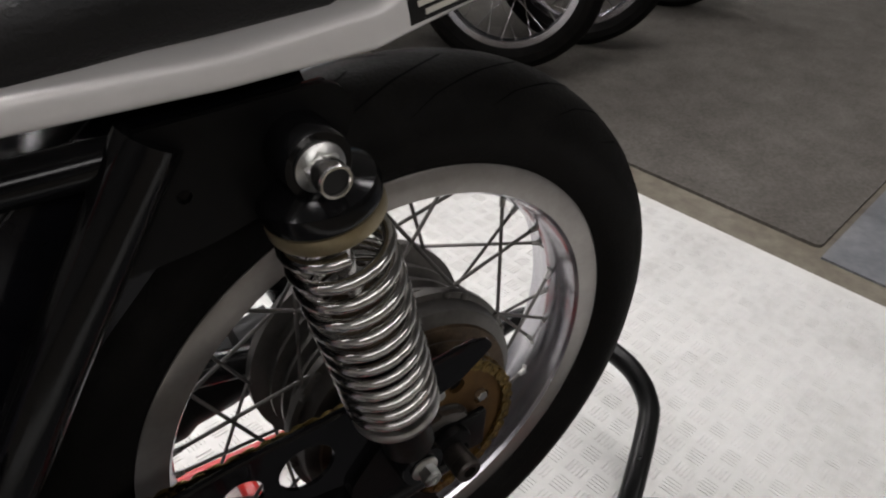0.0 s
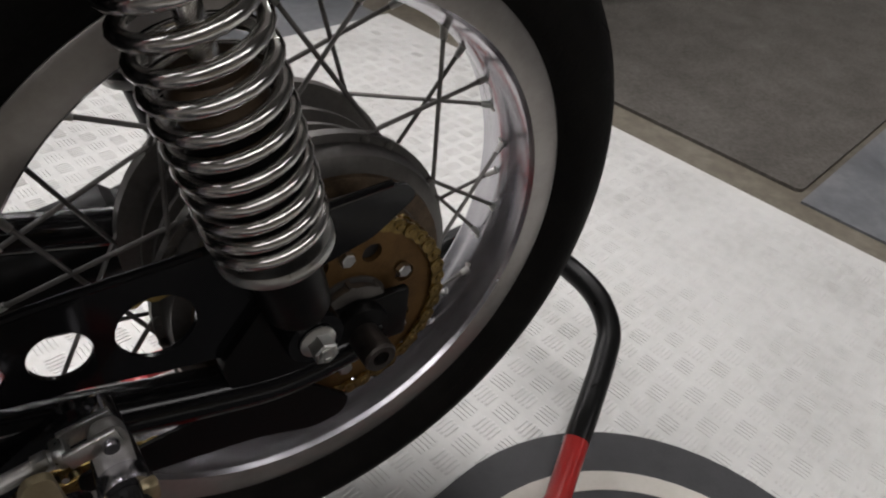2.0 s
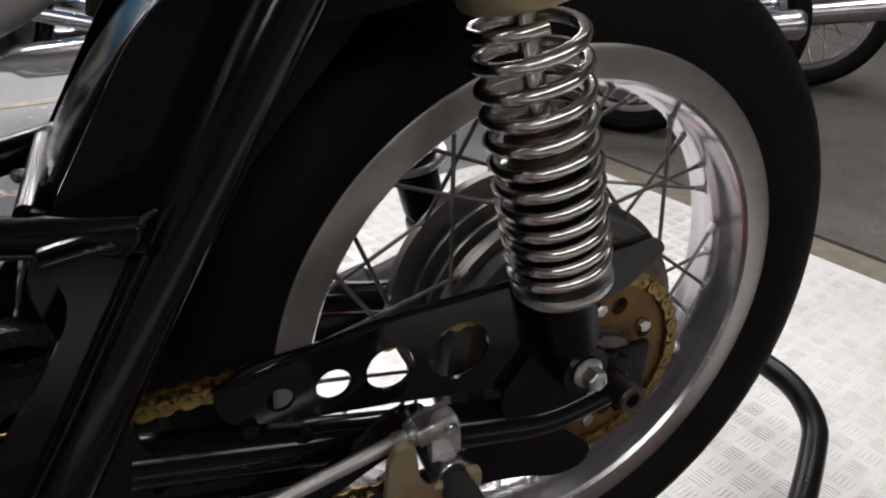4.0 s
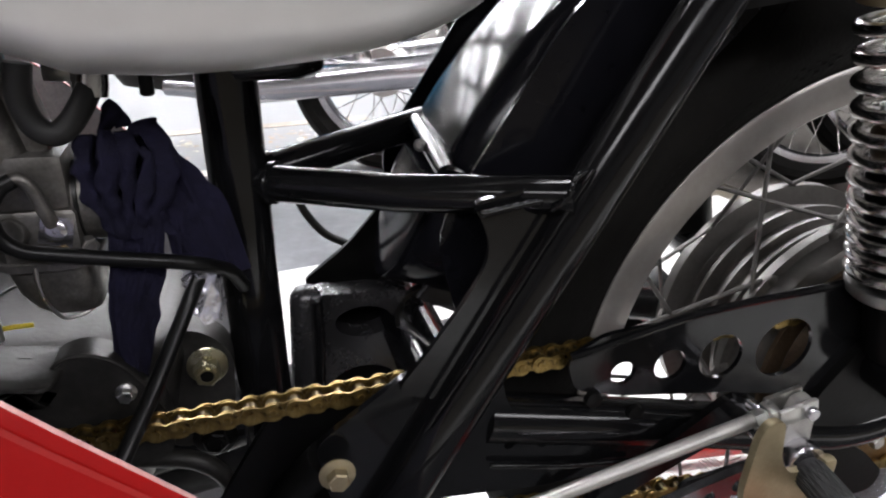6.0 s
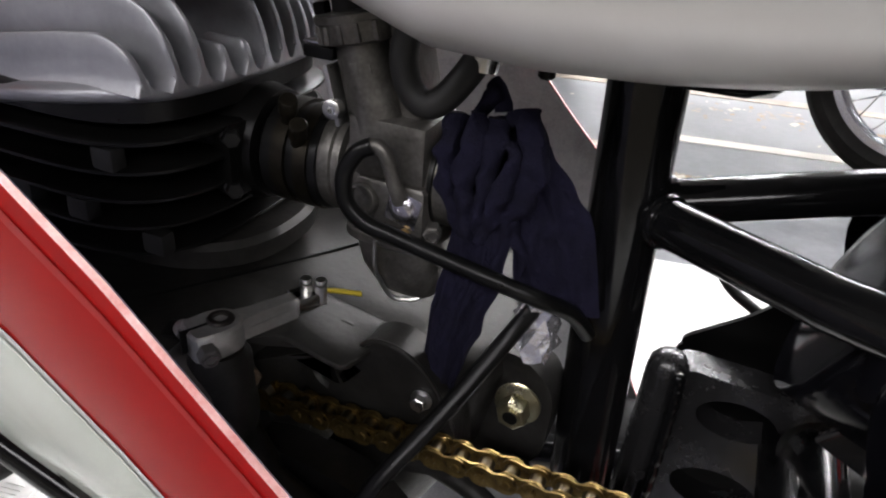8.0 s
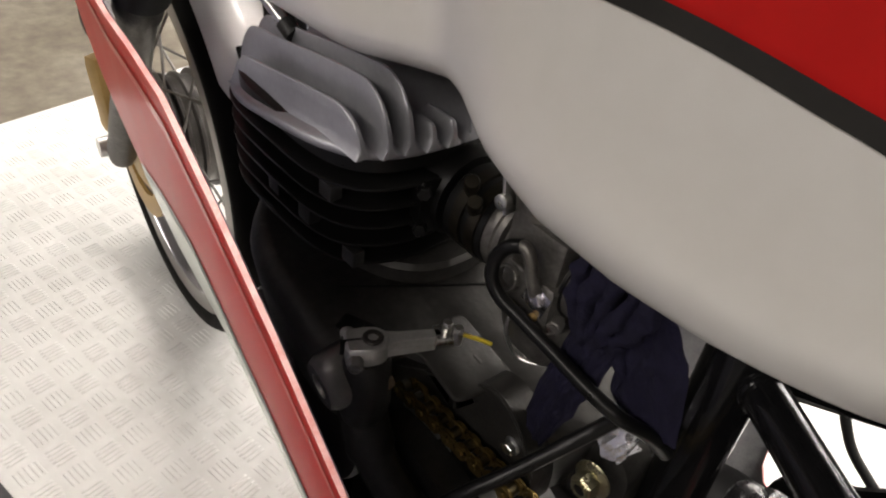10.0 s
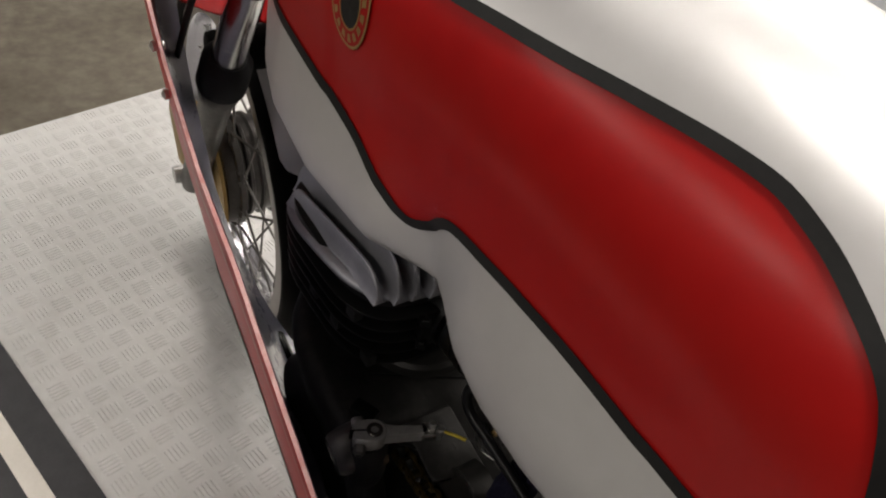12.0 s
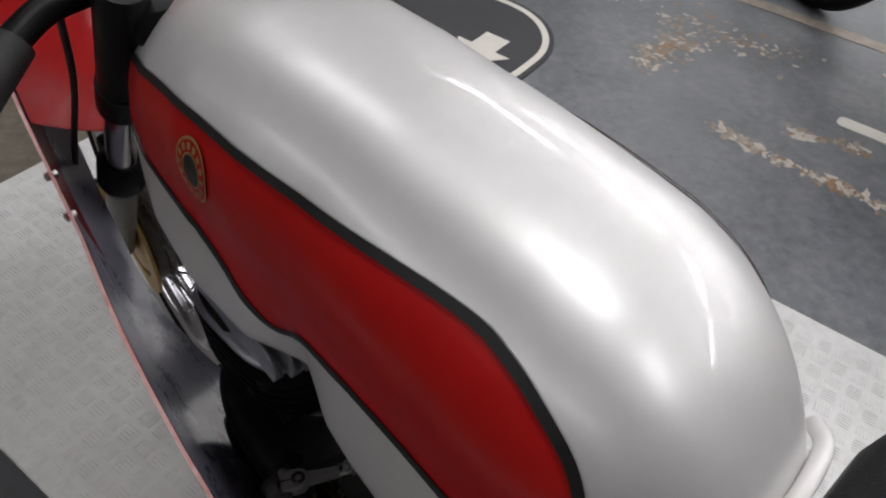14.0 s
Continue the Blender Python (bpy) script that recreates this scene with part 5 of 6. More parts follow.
part("deck_recess", box((-0.655, -0.112, deck_height(-0.655) - 0.004), (0.022, 0.014, 0.012), 0.002, Matrix.Rotation(radians(25), 4, "Z")), BARREL, case, "dark slot under the lever")
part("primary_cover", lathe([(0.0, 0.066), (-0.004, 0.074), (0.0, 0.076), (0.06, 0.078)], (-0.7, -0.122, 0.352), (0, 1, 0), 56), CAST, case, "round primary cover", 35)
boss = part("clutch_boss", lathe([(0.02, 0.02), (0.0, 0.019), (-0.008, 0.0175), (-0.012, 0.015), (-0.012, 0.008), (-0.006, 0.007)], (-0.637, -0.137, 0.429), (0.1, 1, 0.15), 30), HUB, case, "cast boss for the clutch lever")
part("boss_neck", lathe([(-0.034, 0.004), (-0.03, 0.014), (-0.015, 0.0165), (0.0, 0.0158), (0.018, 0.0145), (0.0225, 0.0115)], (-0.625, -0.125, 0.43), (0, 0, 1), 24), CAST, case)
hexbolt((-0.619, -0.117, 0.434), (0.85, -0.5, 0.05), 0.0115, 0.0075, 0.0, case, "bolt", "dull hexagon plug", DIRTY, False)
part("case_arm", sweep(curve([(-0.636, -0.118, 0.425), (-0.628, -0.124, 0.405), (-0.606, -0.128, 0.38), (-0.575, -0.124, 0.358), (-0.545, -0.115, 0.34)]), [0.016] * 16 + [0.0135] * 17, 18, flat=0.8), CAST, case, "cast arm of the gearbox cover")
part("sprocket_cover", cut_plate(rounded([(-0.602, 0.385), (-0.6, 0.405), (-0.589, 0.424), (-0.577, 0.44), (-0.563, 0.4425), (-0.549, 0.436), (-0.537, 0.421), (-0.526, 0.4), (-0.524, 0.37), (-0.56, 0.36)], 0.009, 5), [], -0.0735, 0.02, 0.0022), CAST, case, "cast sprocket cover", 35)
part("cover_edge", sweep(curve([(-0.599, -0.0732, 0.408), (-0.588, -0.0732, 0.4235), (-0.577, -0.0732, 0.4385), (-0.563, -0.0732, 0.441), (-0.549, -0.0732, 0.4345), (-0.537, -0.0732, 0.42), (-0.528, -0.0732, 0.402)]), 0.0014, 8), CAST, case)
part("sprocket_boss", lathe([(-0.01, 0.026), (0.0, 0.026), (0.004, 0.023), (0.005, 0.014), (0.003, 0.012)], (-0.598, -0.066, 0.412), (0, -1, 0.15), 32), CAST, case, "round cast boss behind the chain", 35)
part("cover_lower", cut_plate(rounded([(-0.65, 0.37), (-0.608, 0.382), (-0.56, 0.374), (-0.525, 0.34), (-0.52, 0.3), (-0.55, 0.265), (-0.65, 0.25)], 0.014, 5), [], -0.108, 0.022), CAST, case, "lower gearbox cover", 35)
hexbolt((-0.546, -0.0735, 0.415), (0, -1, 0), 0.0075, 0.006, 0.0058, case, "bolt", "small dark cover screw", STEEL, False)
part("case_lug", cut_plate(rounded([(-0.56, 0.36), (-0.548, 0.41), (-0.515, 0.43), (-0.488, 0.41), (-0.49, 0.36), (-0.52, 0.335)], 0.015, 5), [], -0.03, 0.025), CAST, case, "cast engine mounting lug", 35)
hexbolt((-0.5035, -0.0475, 0.4105), (0, -1, 0.0), 0.0142, 0.0125, 0.0122, case, "bolt", "yellowish zinc flange nut through the lug", ZINC_BRIGHT)
part("nut_bore", lathe([(0.0118, 0.0043), (0.0128, 0.0043), (0.0128, 0.001)], (-0.5035, -0.0475, 0.4105), (0, -1, 0), 20), BARREL, case, "dark thread in the nut")
hexbolt((-0.505, -0.03, 0.345), (0, -1, 0.0), 0.0145, 0.01, 0.0145, case, "bolt", "dark flange bolt", BLACK_SATIN)
part("case_rib", sweep(curve([(-0.55, -0.055, 0.355), (-0.515, -0.06, 0.35), (-0.497, -0.058, 0.325), (-0.5, -0.055, 0.29)]), 0.006, 10), CAST, case)

# clutch lever, cable end with yellow sleeve


LEV = Vector((-0.624, -0.123))
LD, LN = Vector((0.43, 0.903)), Vector((0.903, -0.43))          # along the arm and across it


def lev_xy(a, b):
    return tuple(LEV + LD * a + LN * b)


clamp = [lev_xy(0.0098 * math.cos(radians(q)), 0.0098 * math.sin(radians(q))) for q in range(-80, 81, 10)]
clamp += [lev_xy(a, b) for a, b in ((-0.004, 0.0102), (-0.0145, 0.0088), (-0.016, 0.0065), (-0.016, -0.0065), (-0.0145, -0.0088), (-0.004, -0.0102))]
lev = part("clutch_lever", slab(clamp, 0.4525, 0.4665, 0.0014), LEVER, bike, "satin alloy clutch lever with a split clamp")
part("clamp_slit", box((*lev_xy(-0.0125, 0.0), 0.4612), (0.0125, 0.0011, 0.0114), 0, Matrix.Rotation(math.atan2(LD.y, LD.x), 4, "Z")), BARREL, lev, "dark slit of the clamp", 0)
part("lever_arm", slab([lev_xy(a, b) for a, b in ((0.006, -0.0058), (0.014, -0.0042), (0.038, -0.0034), (0.041, -0.002), (0.041, 0.002), (0.038, 0.0034), (0.014, 0.0042), (0.006, 0.0058))], 0.4595, 0.4655, 0.001), LEVER, lev)
part("arm_rib", slab([lev_xy(a, b) for a, b in ((0.008, 0.0034), (0.037, 0.0018), (0.037, 0.0034), (0.008, 0.005))], 0.4545, 0.46, 0.0005), LEVER, lev, "lower rib of the forked arm")
part("pivot_shaft", lathe([(-0.03, 0.0062), (0.004, 0.0062), (0.0048, 0.0054), (0.0048, 0.0032), (0.0032, 0.003), (0.0032, 0.0005)], (*LEV, 0.463), (0, 0, 1), 26), DARK_STEEL, lev, "dark brown pivot shaft")
hexbolt((*lev_xy(-0.011, 0.0085), 0.4595), (0.8, -0.58, -0.08), 0.0082, 0.007, 0.0, lev, "bolt", "dark socket clamp screw", SPOKE)
part("clamp_bolt_end", lathe([(0, 0.0042), (0.005, 0.0042), (0.006, 0.003)], (*lev_xy(-0.0125, -0.0085), 0.4595), (-0.9, 0.43, 0), 14), LEVER, lev)
part("cable_block", slab([lev_xy(a, b) for a, b in ((0.036, -0.006), (0.046, -0.006), (0.047, 0.006), (0.036, 0.006))], 0.457, 0.4655, 0.0012), CHROME, lev, "bright cable block")
for a, b, up in ((0.044, -0.001, 0.4715), (0.0495, 0.0035, 0.471)):
    part("cable_nipple", lathe([(-0.012, 0.003), (-0.0025, 0.003), (-0.002, 0.002), (-0.0008, 0.002), (-0.0004, 0.003), (0.0006, 0.0026)], (*lev_xy(a, b), up), (0, 0, 1), 14), STEEL, lev, "bright cable nipple")
part("cable_sleeve", sweep([(-0.602, -0.078, 0.464), (-0.595, -0.069, 0.4605), (-0.5885, -0.061, 0.4565)], 0.0013, 8), YELLOW, lev, "short yellow cable sleeve")

# carburettor
CU = Vector((-0.235, 0, 0.972)).normalized()
LEAN = Matrix.Rotation(radians(-13.6), 4, "Y")
carb = part("carburettor", lathe([(-0.004, 0.0135), (0.05, 0.0135), (0.052, 0.0175), (0.06, 0.0182)], (-0.5875, -0.042, 0.5285), CU, 36), CARB, bike, "worn grey alloy carburettor")
part("slide_chamber", box((-0.5855, -0.031, 0.556), (0.031, 0.026, 0.058), 0.003, LEAN), CARB, carb, "square slide chamber")
part("mixing_cap", lathe([(0.0, 0.0195), (0.0008, 0.0205), (0.009, 0.0205), (0.0095, 0.0215), (0.0125, 0.0215), (0.0135, 0.02), (0.0138, 0.008)], (-0.6, -0.039, 0.5775), CU, 40), CARB, carb, "ribbed carburettor top cap", 30)
for k in range(16):
    a = k * math.tau / 16
    u, v, w = basis(CU)
    part("cap_rib", box(Vector((-0.6, -0.039, 0.5775)) + CU * 0.0048 + (u * math.cos(a) + v * math.sin(a)) * 0.0205, (0.0022, 0.0022, 0.0078), 0.0005, LEAN), CARB, carb)
part("cap_spring_tab", box((-0.6175, -0.048, 0.5895), (0.006, 0.006, 0.006), 0.0012, LEAN), BLACK_SATIN, carb, "black cap catch")
part("cable_tab", box((-0.617, -0.047, 0.571), (0.016, 0.012, 0.006), 0.0015), BLACK_SATIN, carb, "black cable stop")
part("cable_tab_face", box((-0.62, -0.047, 0.5748), (0.011, 0.009, 0.0012), 0.0004), RIM_INNER, carb, "bright edge of the cable stop")
part("idle_plate", box((-0.6085, -0.05, 0.553), (0.0022, 0.011, 0.028), 0.0006, LEAN), STEEL, carb, "thin idle plate")
part("idle_screw", lathe([(0, 0.0045), (0.005, 0.0045), (0.0056, 0.0034), (0.0056, 0.0015), (0.0042, 0.001)], (-0.607, -0.0535, 0.5475), (0, -1, 0.1), 16), STEEL, carb, "idle screw")
part("cable_boot", lathe([(0.0, 0.013), (0.006, 0.0125), (0.014, 0.009), (0.03, 0.0075), (0.034, 0.005)], (-0.603, -0.039, 0.591), CU, 20), RUBBER, carb, "black rubber cable boot")
part("throttle_cable", sweep(curve([(-0.611, -0.039, 0.622), (-0.62, -0.036, 0.632), (-0.66, -0.034, 0.655), (-0.72, -0.03, 0.67)]), 0.0032, 10), RUBBER, carb, "black throttle cable")
# raised casting marks that cannot be read
for k, (up, wide, tall) in enumerate(((0.0405, 0.0042, 0.0042), (0.0405, 0.0042, 0.0042), (0.0405, 0.0042, 0.0042), (0.026, 0.003, 0.005), (0.026, 0.003, 0.005))):
    off = (k - 1) * 0.0056 if k < 3 else (k - 3.5) * 0.0056
    part("casting_mark", box(Vector((-0.5875 + off, -0.0552 + 0.35 * abs(off), 0.5285)) + CU * up, (wide, 0.0012, tall), 0.0004, LEAN), CARB, carb)
part("body_block", box((-0.5805, -0.036, 0.5325), (0.039, 0.038, 0.0285), 0.0025), CARB, carb, "square carburettor body", 35)
part("throat", lathe([(-0.031, 0.0185), (-0.031, 0.0262), (-0.029, 0.0268), (-0.0245, 0.0268), (-0.0235, 0.0255), (-0.0195, 0.0255), (-0.0185, 0.0215), (0.022, 0.0205), (0.024, 0.0225), (0.04, 0.0235), (0.044, 0.0225), (0.044, 0.0185)], (-0.586, -0.03, 0.515), (1, 0, 0.03), 44), CARB, carb, "flanged carburettor throat", 30)
part("bell_ring", lathe([(0.026, 0.0215), (0.0265, 0.0242), (0.0285, 0.0242), (0.029, 0.0215)], (-0.586, -0.03, 0.515), (1, 0, 0.03), 40), BARREL, carb, "dark joint of the air intake")
part("jet_block", slab([(-0.5945, -0.058), (-0.5585, -0.0585), (-0.5565, -0.03), (-0.5965, -0.03)], 0.4885, 0.5185, 0.002), CARB, carb, "cast jet block", 35)
part("bowl_flange", stack([rounded_box_ring(-0.5775, -0.036, 0.0265 - d, 0.0245 - d, z, 3.4) for d, z in ((0.001, 0.4855), (0, 0.4865), (0, 0.4905), (0.001, 0.4915))]), CARB, carb, "bowl flange", 35)
part("float_bowl", stack([rounded_box_ring(cx, -0.036, a, b, z, 3.0) for cx, a, b, z in ((-0.57, 0.008, 0.008, 0.4555), (-0.57, 0.0145, 0.0145, 0.4565), (-0.5715, 0.018, 0.018, 0.461), (-0.5745, 0.0215, 0.0205, 0.47), (-0.5765, 0.0238, 0.022, 0.4865))]), CARB, carb, "tapered float bowl", 35)
part("bowl_clip", sweep(curve([(-0.5815, -0.0605, 0.489), (-0.581, -0.0605, 0.474), (-0.577, -0.056, 0.46), (-0.572, -0.053, 0.4545), (-0.562, -0.048, 0.4555), (-0.556, -0.042, 0.463)]), 0.0011, 8), STEEL, carb, "wire clip")
part("pilot_ring", torus_lathe([(0.0, 0.0085), (0.003, 0.0085), (0.0042, 0.0075), (0.0042, 0.0062), (0.0, 0.0056)], (-0.5895, -0.0565, 0.5075), (-0.15, -1, 0.2), 28), CARB, carb, "round pilot boss")
part("screw_plate", box((-0.5685, -0.0575, 0.508), (0.0165, 0.003, 0.0165), 0.0008, Matrix.Rotation(radians(14), 4, "Y")), RIM_INNER, carb, "bright square lock plate")
part("screw", lathe([(0, 0.0056), (0.0028, 0.0056), (0.0036, 0.0045), (0.0036, 0.0012), (0.0026, 0.0008)], (-0.5685, -0.0588, 0.5085), (0, -1, 0.1), 22), RIM_INNER, carb, "bright screw head")
part("brass_jet", lathe([(0, 0.0026), (0.003, 0.0026), (0.0036, 0.0016)], (-0.567, -0.0585, 0.496), (0, -1, 0), 12), BRASS, carb, "small brass jet")
hexbolt((-0.5565, -0.05, 0.4975), (0.4, -1, 0), 0.0078, 0.008, 0.0, carb, "bolt", "small drain screw", SPOKE)
part("overflow_bend", sweep(curve([(-0.5695, -0.0595, 0.512), (-0.5715, -0.0625, 0.522), (-0.5745, -0.064, 0.5335), (-0.579, -0.0645, 0.5385), (-0.584, -0.065, 0.5375)]), 0.0036, 12), CARB, carb, "bent alloy spigot")
part("breather_hose", sweep(curve([(-0.5815, -0.065, 0.5385), (-0.588, -0.067, 0.5345), (-0.5935, -0.069, 0.524), (-0.592, -0.07, 0.511), (-0.583, -0.0695, 0.5025), (-0.568, -0.068, 0.4985), (-0.542, -0.067, 0.4935), (-0.516, -0.067, 0.4895), (-0.498, -0.062, 0.4835), (-0.485, -0.048, 0.472), (-0.478, -0.035, 0.455)]), 0.0041, 14), RUBBER_GLOSS, bike, "black rubber breather hose")
for x, r in ((-0.645, 0.0272), (-0.634, 0.0255), (-0.6235, 0.0262)):
    part("inlet_rubber", lathe([(-0.0065, r - 0.003), (-0.004, r), (0.005, r), (0.0075, r - 0.003)], (x, -0.03, 0.512), (1, 0, 0.03), 36), RUBBER_GLOSS, carb, "black rubber inlet manifold")
for x, sx, sz in ((-0.6395, -0.632, 0.5425), (-0.6265, -0.627, 0.5315)):
    part("hose_clamp", lathe([(-0.0038, 0.0252), (-0.0038, 0.0274), (0.0038, 0.0274), (0.0038, 0.0252)], (x, -0.03, 0.512), (1, 0, 0.03), 44), CLAMP, carb, "dull brassy band clamp")
    part("clamp_screw", lathe([(-0.008, 0.0036), (-0.002, 0.0036), (-0.0018, 0.0046), (0.007, 0.0046), (0.0078, 0.004)], (sx, -0.0555, sz), (0.35, -0.45, 0.8), 14), CLAMP, carb, "clamp screw housing")
part("inlet_stub", lathe([(-0.03, 0.034), (0.0, 0.032), (0.014, 0.0285)], (-0.668, -0.03, 0.512), (1, 0, 0.02), 30), BARREL, carb)
part("inlet_flange", slab([(-0.669, -0.066), (-0.658, -0.068), (-0.658, 0.01), (-0.669, 0.01)], 0.493, 0.531, 0.003), BARREL, carb, "black inlet flange")
for z in (0.4985, 0.5255):
    hexbolt((-0.6605, -0.064, z), (0.75, -0.65, 0), 0.008, 0.006, 0.005, carb, "bolt", "black inlet nut", BARREL, False)
part("clutch_cable", sweep(curve([(-0.502, -0.05, 0.472), (-0.511, -0.06, 0.455), (-0.529, -0.09, 0.425), (-0.548, -0.122, 0.397), (-0.557, -0.14, 0.368), (-0.56, -0.15, 0.3)]), 0.0046, 12), RUBBER_GLOSS, bike, "black cable running down past the gearbox")
def foil():
    """A crumpled clear wrapping with sharp facets."""
    rnd = random.Random(8)
    bm = stack([[(x + rnd.uniform(-0.0022, 0.0022), y + rnd.uniform(-0.003, 0.003), z + rnd.uniform(-0.0015, 0.0015)) for x, y, z in rounded_box_ring(-0.501 + dx, -0.046, hx, 0.009, z, 3.0, 16)]
                for dx, hx, z in ((0.002, 0.006, 0.444), (0.002, 0.009, 0.449), (0.0, 0.0105, 0.455), (0.001, 0.0105, 0.461), (-0.001, 0.0105, 0.467), (0, 0.009, 0.473), (0, 0.005, 0.477))])
    part("foil_wrap", bm, CLEAR, bike, "crumpled clear wrapping on the fitting", 0)


foil()

# exhaust on the far side
part("exhaust_pipe", sweep(curve([(-0.8, 0.05, 0.5), (-0.88, 0.09, 0.42), (-0.86, 0.12, 0.28), (-0.7, 0.14, 0.2), (-0.5, 0.15, 0.21), (-0.3, 0.148, 0.252), (-0.165, 0.145, 0.279), (-0.09, 0.143, 0.299), (-0.05, 0.143, 0.312)]),
     [0.02] * 8 + [0.022] * 8 + [0.03] * 8 + [0.045] * 8 + [0.05] * 8 + [0.048] * 8 + [0.042] * 8 + [0.034] * 9, 24), BLACK_SATIN, bike, "black expansion chamber exhaust")

# ---- footrest, gear linkage ----
PEG, PEG_AXIS = Vector((-0.172, -0.182, 0.3755)), (0.0, -1, -0.14)
rest = part("footrest", lathe([(0.0, 0.008), (0.003, 0.0096), (0.068, 0.0098), (0.072, 0.0088), (0.073, 0.005)], PEG, PEG_AXIS, 28), RUBBER, bike, "knurled black footrest peg")
u, v, w = basis(PEG_AXIS)
for k in range(20):
    for t in (-1, 1):
        pts = []
        for q in range(7):
            a = k * math.tau / 20 + t * q * 0.11
            pts.append(PEG + w * (0.004 + 0.062 * q / 6) + (u * math.cos(a) + v * math.sin(a)) * 0.0097)
        part("knurl", sweep(pts, 0.00055, 5), RUBBER, rest, smooth=60)
part("rest_bracket", cut_plate(rounded([(-0.214, 0.408), (-0.209, 0.417), (-0.199, 0.416), (-0.196, 0.39), (-0.187, 0.377), (-0.167, 0.382), (-0.16, 0.374), (-0.166, 0.348), (-0.19, 0.342), (-0.212, 0.351), (-0.217, 0.37)], 0.006, 4), [], -0.187, 0.005), ZINC_GOLD, rest, "passivated gold grey footrest bracket")
part("rest_tab", box((-0.1615, -0.186, 0.378), (0.009, 0.008, 0.013), 0.003), ZINC_GOLD, rest)
part("rest_pivot", lathe([(0.05, 0.009), (0.0, 0.0125), (-0.01, 0.0135), (-0.013, 0.0125)], (-0.171, -0.17, 0.3765), (0, 1, 0), 30), RIM_INNER, rest, "bright pivot collar")
part("rest_hanger", cut_plate(rounded([(-0.3, 0.3), (-0.29, 0.315), (-0.185, 0.39), (-0.165, 0.385), (-0.17, 0.365)], 0.008), [], -0.128, 0.006), BLACK_GLOSS, rest, "black footrest hanger")
crank = part("linkage_arm", cut_plate(rounded([(-0.181, 0.372), (-0.182, 0.404), (-0.178, 0.416), (-0.168, 0.417), (-0.164, 0.408), (-0.162, 0.372)], 0.004, 4), [], -0.172, 0.007), LEVER, bike, "cast grey linkage arm")
for dy in (-0.0065, 0.0065):
    part("clevis_cheek", box((-0.18, -0.1685 + dy, 0.4105), (0.025, 0.0032, 0.011), 0.001, Matrix.Rotation(radians(-13), 4, "Y")), STEEL, crank, "steel clevis cheek")
part("clevis", box((-0.193, -0.1685, 0.4075), (0.007, 0.012, 0.011), 0.002, Matrix.Rotation(radians(-13), 4, "Y")), STEEL, crank, "steel clevis")
part("clevis_pin", lathe([(-0.0112, 0.0018), (-0.0112, 0.0036), (-0.0092, 0.0042), (0.011, 0.0042)], (-0.173, -0.169, 0.4108), (0, 1, 0), 16), RIM_INNER, crank, "clevis pin")
hexbolt((-0.2055, -0.1685, 0.4045), (0.972, 0, 0.236), 0.0095, 0.008, 0.0, crank, "locknut", "plated locknut", STEEL, False)
part("linkage_rod", sweep([(-0.196, -0.1685, 0.4068), (-0.387, -0.1685, 0.3605), (-0.56, -0.165, 0.319)], 0.0041, 20), LEVER, crank, "thin bright linkage rod")
bar = [(-0.305, 0.318), (-0.304, 0.331), (-0.292, 0.3355), (-0.196, 0.362), (-0.186, 0.358), (-0.185, 0.347), (-0.292, 0.3185)]
part("gear_pedal", cut_plate(rounded(bar, 0.007), [ring2(-0.274 + 0.019 * k, 0.3305 + 0.005 * k, 0.0042, n=16) for k in range(5)], -0.163, 0.006), RIM_INNER, bike, "drilled aluminium gear pedal")
part("toe_peg", lathe([(0, 0.0055), (0.024, 0.006), (0.026, 0.004)], (-0.298, -0.163, 0.3245), (0, -1, 0), 16), RUBBER, bike, "black toe peg")

# ---- paddock stand ----
stand = thing("paddock_stand", "black and red tubular rear paddock stand under the motorcycle", "stand")
hoop = [(0.29, -0.128, 0.04), (0.33, -0.103, 0.06), (0.385, -0.066, 0.083), (0.413, -0.04, 0.1), (0.424, 0.0, 0.118), (0.42, 0.05, 0.128), (0.41, 0.13, 0.128), (0.39, 0.175, 0.118), (0.35, 0.2, 0.1), (0.29, 0.205, 0.07)]
part("hoop", sweep(curve(hoop), 0.0152, 20), RUBBER_GLOSS, stand, "black sleeved tubular hoop")
for s, p0 in ((-1, (0.294, -0.126, 0.05)), (1, (0.29, 0.205, 0.07))):
    part("leg", sweep([p0, (p0[0] - 0.06, p0[1] - 0.04 * (s < 0), 0.024), (-0.02, s * 0.23, 0.022), (-0.19, s * 0.23, 0.022)], 0.0145, 18), RED_TUBE, stand, "red painted leg tube")
part("cross_bar", sweep([(-0.1, -0.23, 0.022), (-0.1, 0.23, 0.022)], 0.0125, 16), RED_TUBE, stand, "red painted cross bar")
part("pad_block", box((-0.172, -0.203, 0.3235), (0.06, 0.03, 0.032), 0.004, Matrix.Rotation(radians(28), 4, "Y")), RED_TUBE, stand, "red painted lifting pad")
part("pad_arm", sweep([(-0.16, -0.205, 0.318), (-0.17, -0.215, 0.18), (-0.19, -0.23, 0.022)], 0.011, 14), RED_TUBE, stand, "red painted arm")

# ---- rag ----


